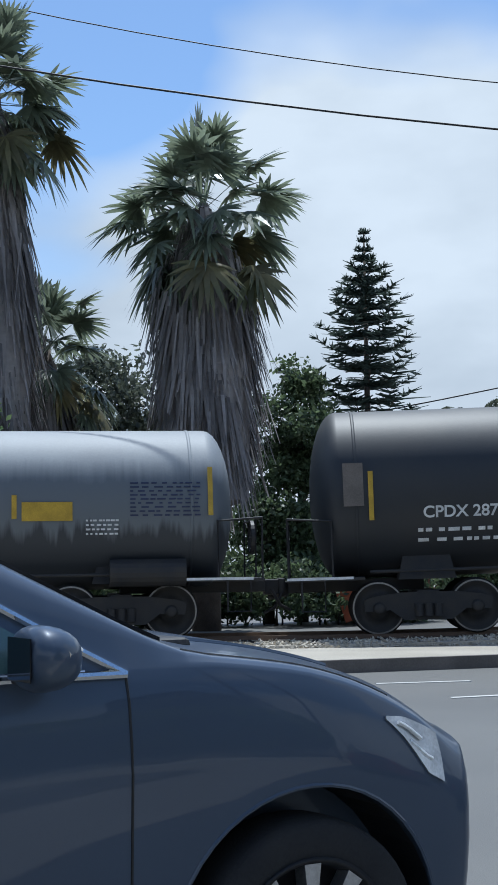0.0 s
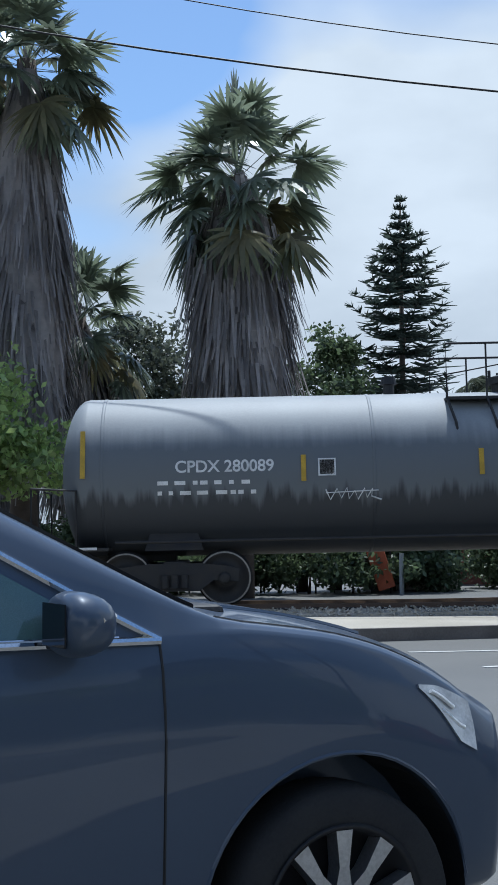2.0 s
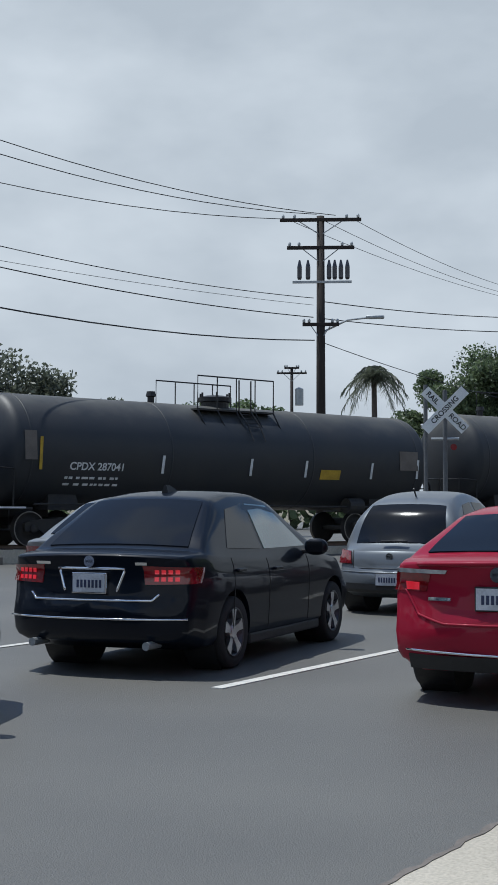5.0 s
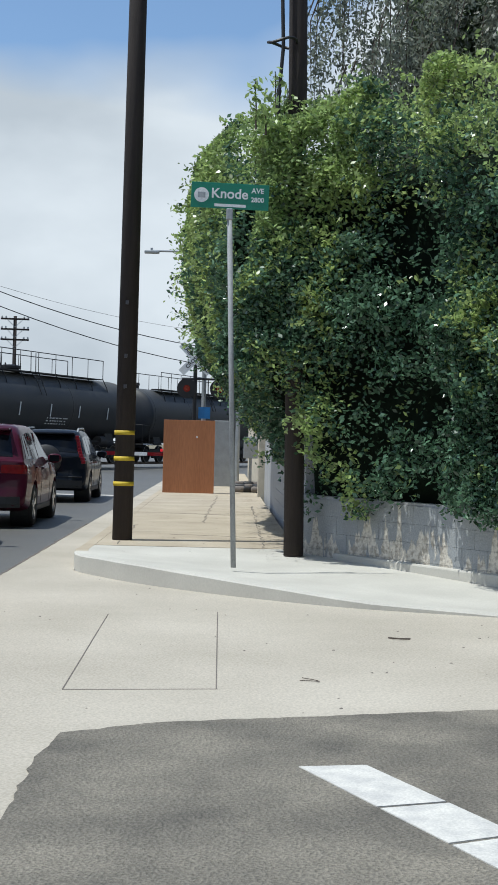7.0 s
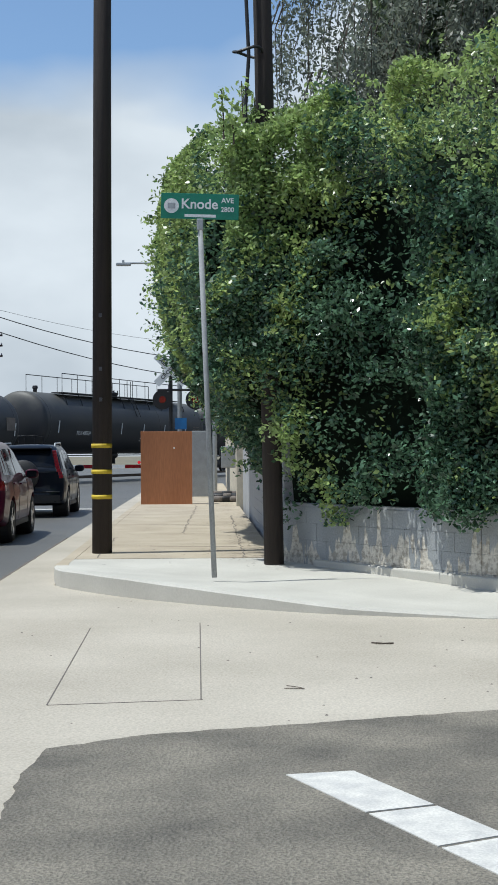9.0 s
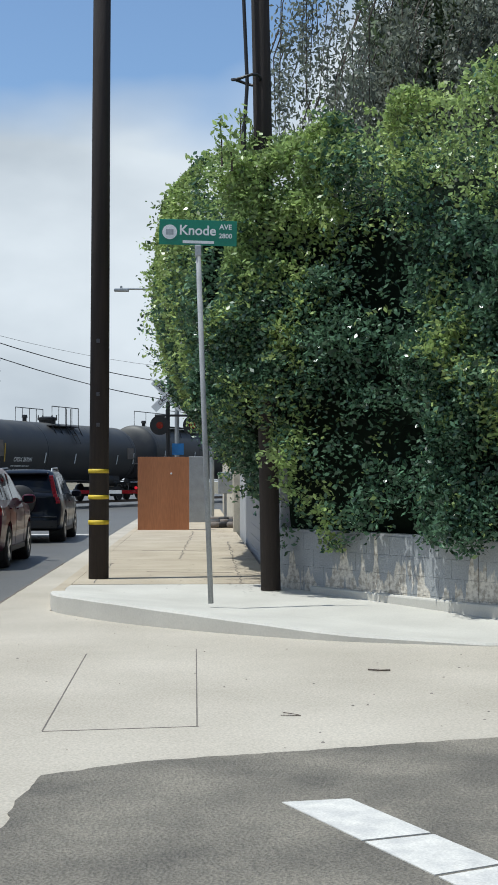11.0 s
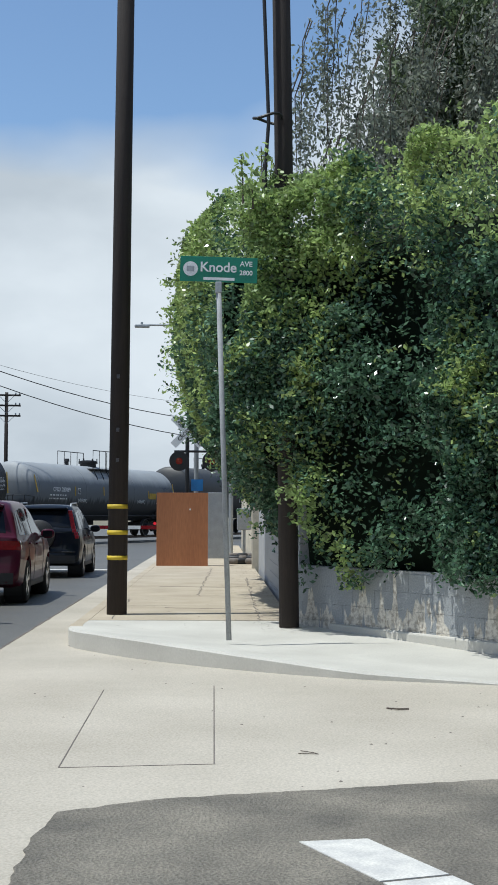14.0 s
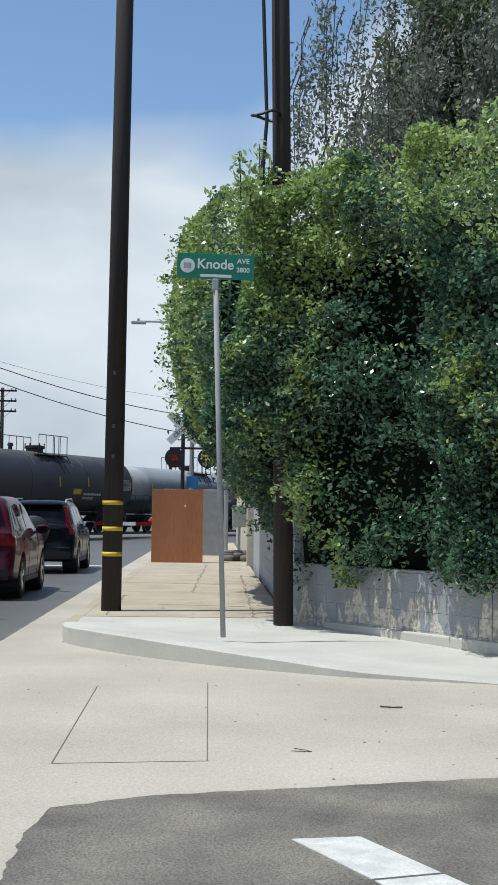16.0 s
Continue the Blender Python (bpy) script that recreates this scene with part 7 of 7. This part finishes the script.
def course_wall(p, q, height, mat, first=0.0):
    """Blocks in running bond with recessed joints between two corners."""
    p, q = Vector(p), Vector(q)
    ln, d = (q - p).length, (q - p).normalized()
    core = part("wall_core", box(0, 0.012, -0.05, ln, 0.188, height), BLOCK, wall)
    core.matrix_basis = Matrix.Translation((p.x, p.y, 0)) @ Matrix.Rotation(math.atan2(d.y, d.x), 4, "Z")
    z, row = 0.02, 0
    while z < height - 0.05:
        x = -0.2 * (row % 2)
        while x < ln:
            a, b_ = max(x, 0), min(x + 0.4, ln)
            if b_ - a > 0.04:
                o = part("block", box(a + 0.0015, 0.15, z + 0.0015, b_ - 0.0015, 0.20, min(z + 0.2, height) - 0.0015), mat, wall)
                o.matrix_basis = core.matrix_basis
            x += 0.4
        z += 0.2
        row += 1


course_wall(WALL[1], WALL[0], 0.85, PEEL)
course_wall(WALL[2], WALL[1], 0.85, PEEL)
# the wall along the pavement faces the road
bm = box(17.0, -1.2, -0.05, 34.0, -1.02, 1.85)
tagged(link("wall_north", bm, BLOCK), "grey block wall along the pavement", "wall", kind="structure")
wn_ = empty("block_face", pose(0, 0, 0), "grey wall blocks along the pavement", "wall", kind="structure")
me_blk = None
for row in range(9):
    for i in range(24):
        x = 17.0 + 0.4 * i - 0.2 * (row % 2)
        if x < 17.0:
            continue
        if me_blk is None:
            me_blk = part("block", box(0.004, -0.03, 0.004, 0.396, 0.012, 0.196), BLOCK, wn_).data
            wn_.children[0].matrix_basis = pose(x, -1.02, 0.15 + 0.2 * row - 0.13)
        else:
            o = new("block", me_blk)
            o.parent, o.matrix_basis = wn_, pose(x, -1.02, 0.02 + 0.2 * row)
bm = box(34.0, -1.25, 0.0, 34.4, -0.86, 2.1, 0.01)
tagged(link("wall_end", bm, CREAM), "cream end of the boundary wall", "wall", kind="structure")
bm = box(34.4, -1.25, 0.0, 60, -1.05, 2.1, 0.01)
tagged(link("wall_far", bm, CREAM), "cream boundary wall further along the pavement", "wall", kind="structure")
d = (Vector(WALL[1]) - Vector(WALL[0])).normalized()
b2 = box(0.9, 0.06, 0.0, 8.5, 0.26, 0.20, 0.02)
ob = tagged(link("wall_kerb", b2, CONCRETE_NEW), "low concrete kerb at the foot of the wall", "kerb", kind="structure")
ob.matrix_basis = Matrix.Translation((WALL[0][0], WALL[0][1], 0)) @ Matrix.Rotation(math.atan2(d.y, d.x), 4, "Z") @ pose(0, -0.32, 0)

rng = np.random.default_rng(21)


def hedge_out(z):
    """How far the hedge leans out over the pavement at a height."""
    return np.interp(z, [0.6, 1.0, 1.6, 2.1, 2.8, 3.6, 4.6, 5.2, 5.7], [0.05, 0.12, 0.35, 0.75, 1.30, 1.58, 1.60, 1.35, 0.8])


def lumps(a, b, seed):
    """Smooth bumps over a surface."""
    r = np.random.default_rng(seed)
    out = np.zeros_like(a)
    for k in range(9):
        f = 1.1 * 1.35 ** k
        th = r.uniform(0, math.pi)
        out += np.sin(f * (a * math.cos(th) + b * math.sin(th)) + r.uniform(0, 6.28)) / (1.25 ** k)
    return out * 0.28


def hedge_top(x):
    return 5.35 + 0.22 * np.sin(x * 1.9) + 0.15 * np.sin(x * 4.3 + 1)


# near face, over the side-street wall; u runs from the corner towards the viewer's right
HIDE, HIDE_U = 0.55, 0.5     # the hedge grows round the pole at the corner
c0, c1 = np.array(WALL[0]), np.array(WALL[2])
du = (c1 - c0) / np.linalg.norm(c1 - c0)
nf = np.array([du[1], -du[0]])
if nf @ -c0 < 0:
    nf = -nf
pts, outs = [], []
k = 190000
u, z = rng.uniform(-0.5, 7.2, k), rng.uniform(0.62, 5.6, k)
g = lumps(u * 1.5, z * 1.5, 5)
low = 0.82 + 0.12 * np.clip(u - 1.5, 0, 1) + 0.16 * np.sin(u * 3.1) + 0.1 * np.sin(u * 7.7) + rng.normal(0, 0.07, k) - 0.25 * np.exp(-((u - 0.35) / 0.35) ** 2)
keep = (z > low) & (z < hedge_top(u) + 0.2 * g) & (rng.random(k) < np.clip(0.46 + 1.05 * g, 0.07, 1.0)) & ((u > 0.25) | (z > 2.3))
u, z, g = u[keep], z[keep], g[keep]
depth = 0.42 + 0.38 * g + 0.42 * np.clip((2.5 - u) / 1.2, 0, 1) * np.clip((4.9 - z) / 3.4, 0, 1) * np.clip((z - 0.5) / 0.8, 0, 1) + 0.45 * np.clip((u - 2.0) / 2.2, 0, 1) * np.clip((z - 3.4) / 1.0, 0, 1) + 0.18 * np.minimum(1, (z - 0.6)) - np.abs(rng.normal(0, 0.14, len(u))) - 0.5 * np.clip(z - 4.9, 0, 1) ** 1.5 + HIDE * np.exp(-((u - HIDE_U) / 0.45) ** 2) * np.clip((z - 1.95) / 0.4, 0, 1) * np.clip((5.4 - z) / 0.5, 0, 1)
depth = np.where((np.abs(u - 0.50) < 0.24) & (z < 2.1), np.minimum(depth, 0.36), depth)      # clear of the pole's foot
pts.append(np.stack([c0[0] + du[0] * u + nf[0] * depth, c0[1] + du[1] * u + nf[1] * depth, z], 1))
outs.append(np.tile([nf[0], nf[1], 0.25], (len(u), 1)))
# face over the pavement
k = 130000
x, z = rng.uniform(15.9, 29.5, k), rng.uniform(0.9, 5.6, k)
g = lumps(x * 1.3, z * 1.3, 8)
keep = (z < hedge_top(x) + 0.2 * g) & (z > np.where(x < 17.3, 2.35, 0.95 + (x - 17) * 0.085) + 0.12 * np.sin(x * 2.1)) & (rng.random(k) < np.clip(0.62 + 0.5 * g, 0.25, 1.0))
x, z, g = x[keep], z[keep], g[keep]
yy = -1.1 + hedge_out(z) * np.interp(x, [15.9, 16.6, 17.4, 22, 29.5], [0.35, 0.75, 1.0, 1.02, 0.86]) + 0.26 * g - np.abs(rng.normal(0, 0.14, len(x)))
pts.append(np.stack([x, yy, z], 1))
outs.append(np.tile([0, 1.0, 0.25], (len(x), 1)))
# top
k = 60000
x, y = rng.uniform(9.5, 29, k), rng.uniform(-6.5, 0.2, k)
side = (x - c0[0]) * nf[0] + (y - c0[1]) * nf[1]
keep = (side < 0.35)
x, y = x[keep], y[keep]
g = lumps(x * 1.4, y * 1.4, 9)
pts.append(np.stack([x, y, hedge_top(x) + 0.22 * g + np.abs(rng.normal(0, 0.16, len(x))) - 0.1], 1))
outs.append(np.tile([0, 0, 1.0], (len(x), 1)))
pts, outs = np.concatenate(pts), np.concatenate(outs)
# leafy sprays standing out of both faces
base = rng.choice(len(pts), 520)
for j in base:
    m_ = int(rng.integers(18, 44))
    d_ = outs[j] + rng.normal(0, 0.45, 3)
    d_ /= np.linalg.norm(d_)
    tt = rng.random(m_)[:, None] * rng.uniform(0.2, 0.48)
    pts = np.concatenate([pts, pts[j] + d_ * tt + np.array([0, 0, -0.5]) * tt ** 2 + rng.normal(0, 0.045, (m_, 3))])
    outs = np.concatenate([outs, np.tile(d_, (m_, 1))])
v, q = leaves(pts, 0.066, rng, 0.55, 0.25, outs * 0.9)
# pale leaves: patches of young growth, plus sunlit top and road side as colour
young_lit = lumps(pts[:, 0] * 2.0 + pts[:, 1], pts[:, 2] * 1.7, 31) + (0.22 + 0.5 * (pts[:, 2] - 4.0)) * (pts[:, 2] > 4.0) + 0.06 + 0.40 * (pts[:, 1] > 0.1) + 0.9 * np.exp(-((pts[:, 0] - 15.75) / 0.45) ** 2 - ((pts[:, 2] - 1.55) / 0.7) ** 2) + 0.5 * np.exp(-((pts[:, 0] - 15.6) / 0.4) ** 2 - ((pts[:, 2] - 4.0) / 0.6) ** 2) - 0.26 * ((pts[:, 1] < -0.6) & (pts[:, 2] < 3.9))
young_lit += 0.45 * lumps(pts[:, 0] * 5 + pts[:, 1] * 4, pts[:, 2] * 5, 77)
mi = (young_lit + rng.normal(0, 0.25, len(pts)) > 0.38).astype(int)
hedge = empty("hedge", pose(0, 0, 0), "tall dense green hedge spilling over the corner wall", "hedge")
cards("leaf_mass", v, q, [HEDGE, HEDGE_YOUNG_LIT], mi, hedge)["kind"] = "stuff"
# near-black sheets behind the leaves put the hedge's inner shade into colour
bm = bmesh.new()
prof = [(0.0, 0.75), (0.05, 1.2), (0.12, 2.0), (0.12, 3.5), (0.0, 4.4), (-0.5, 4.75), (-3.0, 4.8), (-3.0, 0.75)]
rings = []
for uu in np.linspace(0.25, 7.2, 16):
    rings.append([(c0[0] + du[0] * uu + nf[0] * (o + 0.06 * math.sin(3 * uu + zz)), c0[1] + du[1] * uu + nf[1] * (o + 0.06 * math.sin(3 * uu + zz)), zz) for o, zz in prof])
part("shaded_core", loft(rings), INNER_SHADE, hedge)
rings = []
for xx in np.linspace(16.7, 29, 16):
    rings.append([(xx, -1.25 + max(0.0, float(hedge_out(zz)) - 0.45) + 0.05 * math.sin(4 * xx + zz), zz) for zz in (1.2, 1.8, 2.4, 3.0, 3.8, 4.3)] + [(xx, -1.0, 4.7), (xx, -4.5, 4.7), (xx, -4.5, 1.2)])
part("shaded_core", loft(rings), INNER_SHADE, hedge)
for i in range(9):    # shoots standing above the hedge
    x0, y0 = 16.6 + 0.22 * i * (1 if i % 2 else -0.6), -0.75 + 0.06 * i
    h0 = 5.3 + (0.75 if i == 3 else 0.25 * ((i * 5) % 3))
    part("shoot", tube([(x0, y0, 5.0), (x0 + 0.03, y0, (5 + h0) / 2), (x0, y0 + 0.02, h0)], 0.014, 5, r2=0.006), TWIG, hedge)
    cc = np.stack([x0 + rng.normal(0, 0.05, 60), y0 + rng.normal(0, 0.06, 60), rng.uniform(5.1, h0 + 0.03, 60)], 1)
    vv, qq = leaves(cc, 0.09, rng, 0.5, -0.3)
    cards("shoot_leaves", vv, qq, [HEDGE_YOUNG_LIT], parent=hedge)

# drooping tree behind the hedge
wt = empty("tree", pose(0, 0, 0), "drooping grey-green tree rising behind the hedge", "tree", "trees behind the hedge")
part("trunk", tube([(21.5, -6.0, 0), (21.2, -5.6, 4), (20.5, -4.8, 9)], 0.35, 12, r2=0.2), BARK, wt, smooth=True)
cs, dens = [], []
clumps = [(rng.uniform(92.0, 103.5), rng.uniform(9.6, 21.0), rng.uniform(18.5, 23)) for _ in range(150)]
clumps = [c for c in clumps if rng.random() < 0.16 + 0.80 * min(1.0, (c[0] - 92.0) / 6.2) ** 1.7]
for i in range(len(clumps) * 7):
    az, el, dist = clumps[i // 7]
    az, el, dist = az + rng.normal(0, 0.42), el + rng.normal(0, 0.45), dist + rng.normal(0, 0.15)
    x0, y0, z0 = sky_point(az, el, dist)
    ln = rng.uniform(0.8, 2.3)
    kk = int((26 + 44 * min(1.0, max(0.0, (az - 93.0) / 5.0))) * ln)
    tt = rng.random(kk)
    sway = rng.normal(0, 0.12)
    cs.append(np.stack([x0 + rng.normal(0, 0.06, kk), y0 + sway * tt + rng.normal(0, 0.07, kk), z0 - ln * tt + rng.normal(0, 0.05, kk)], 1))
    if i % 3 == 0:
        part("twig", tube([(x0, y0 - 0.12, z0 + 0.35), (x0, y0, z0), (x0, y0 + sway, z0 - ln)], 0.012, 4, r2=0.004), TWIG, wt)
cs = np.concatenate(cs)
v, q = leaves(cs, 0.085, rng, 0.42, 0.9)
cards("drooping_leaves", v, q, [WEEPING], parent=wt)["kind"] = "stuff"
k = 80000
az, el = rng.uniform(94.8, 104, k), rng.uniform(8, 21, k)
keep = rng.random(k) < np.clip((az - 97.3) / 2.6 + 0.35 * np.sin(el * 1.3 + az * 2.1), 0, 1)
az, el = np.radians(az[keep]), np.radians(el[keep])
dd = rng.uniform(20, 24, len(az))
cs = np.stack([dd * np.sin(az), dd * np.cos(az), 1.45 + dd * np.tan(el)], 1)
v, q = leaves(cs, 0.14, rng, 0.4, 0.7)
cards("dense_leaves", v, q, [FOLIAGE], parent=wt)["kind"] = "stuff"
# near-black lump in the drooping crown, its shade painted as colour
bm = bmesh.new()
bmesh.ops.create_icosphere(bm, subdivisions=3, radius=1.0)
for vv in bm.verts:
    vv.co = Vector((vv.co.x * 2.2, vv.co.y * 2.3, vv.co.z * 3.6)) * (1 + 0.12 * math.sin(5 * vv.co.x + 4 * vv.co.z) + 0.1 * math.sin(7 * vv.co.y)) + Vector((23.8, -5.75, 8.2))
part("shaded_inner_crown", bm, INNER_SHADE, wt)

# litter on the ground
litter_rng = np.random.default_rng(77)
k = 1100
x = litter_rng.uniform(15.7, 36, k)
y = np.where(litter_rng.random(k) < 0.75, -0.9 + np.abs(litter_rng.normal(0, 0.42, k)), litter_rng.uniform(-1.5, 1.5, k))
zz = np.where((x > 15.6) & (y > -1.2), 0.155, np.where(x > 13.6, 0.13, 0.012))
keep = ~((x > 11.5) & (x < 15.8) & (y > -0.5)) & (y > -1.0)
cc = np.stack([x, y, zz], 1)[keep]
v, q = leaves(cc, 0.055, litter_rng, 0.5)
v[:, 2] = np.repeat(cc[:, 2], 4) + 0.004
tagged(cards("leaf_litter", v, q, [BARK]), "dry brown leaves scattered on the pavement", "leaf litter", kind="stuff")
k = 120
gx, gy, gs = litter_rng.uniform(3.5, 14.5, k), litter_rng.uniform(-4.5, 2.2, k), litter_rng.uniform(0.004, 0.012, k)
gv, gq = [], []
for a_, b_, c_ in zip(gx, gy, gs):      # grit and crumbs of tar
    z_ = 0.010 if b_ < 0.7 and a_ < 6.7 else 0.004
    i0 = len(gv)
    gv += [(a_ - c_, b_ - c_ * 0.6, z_), (a_ + c_ * 0.7, b_ - c_, z_), (a_ + c_, b_ + c_ * 0.8, z_), (a_ - c_ * 0.6, b_ + c_, z_), (a_, b_, z_ + c_ * 0.6)]
    gq += [(i0, i0 + 1, i0 + 4, i0 + 4), (i0 + 1, i0 + 2, i0 + 4, i0 + 4), (i0 + 2, i0 + 3, i0 + 4, i0 + 4), (i0 + 3, i0, i0 + 4, i0 + 4)]
me_ = bpy.data.meshes.new("road_grit")
me_.from_pydata(gv, [], [f[:3] for f in gq])
me_.materials.append(KERB_DARK)
tagged(new("road_grit", me_), "dark grit and tar crumbs scattered on the road", "grit", kind="stuff")
tw = empty("twig", pose(0, 0, 0), "dry twig lying on the concrete", "twig")
part("stem", tube([(10.42, -1.28, 0.012), (10.34, -1.36, 0.016), (10.38, -1.44, 0.012)], 0.006, 5), TWIG, tw)
tw2 = empty("twig", pose(0, 0, 0), "thin forked twig lying on the concrete", "twig")
part("stem", tube([(8.45, -0.50, 0.010), (8.42, -0.62, 0.012)], 0.0025, 5), TWIG, tw2)
part("fork", tube([(8.55, -0.52, 0.010), (8.46, -0.60, 0.012), (8.42, -0.62, 0.012)], 0.0025, 5), TWIG, tw2)
rubbish = empty("rubbish_heap", pose(37.5, -0.6, 0.15), "dark heap of rubbish beside the wall", "rubbish")
for i in range(9):
    bx = part("bag", box(-0.2, -0.15, 0, 0.2, 0.15, 0.16 + 0.06 * (i % 3), 0.06), BLACK if i % 2 else KERB_DARK, rubbish, smooth=True)
    bx.matrix_basis = pose(0.3 * (i % 3) - 0.4, 0.22 * (i // 3) - 0.3, 0, 0, 0, 37 * i)
# things behind the board
mt = empty("meter_box", pose(38.5, -0.75, 0.15), "grey electric box on a post beside the wall", "electric box")
part("post", box(-0.04, -0.04, 0, 0.04, 0.04, 1.5), STEEL, mt)
part("box", box(-0.1, -0.2, 0.9, 0.1, 0.2, 1.5, 0.02), STEEL, mt)


def motions():
    for car, s0, bx in CARS:
        rows = []
        for i in range(33):
            t = i * 0.5
            s = s0 + SPEED * t + 0.012 * max(0.0, t - 5.0) ** 2      # the train gathers speed
            (xa, ya), (xb, yb) = on_track(s - bx), on_track(s + bx)
            za, zb_ = rise(xa), rise(xb)
            rows.append((t, pose((xa + xb) / 2, (ya + yb) / 2, RAIL_Z + (za + zb_) / 2, 0, -math.degrees(math.atan2(zb_ - za, 2 * bx)), math.degrees(math.atan2(yb - ya, xb - xa)))))
        walk(car, rows)


motions()
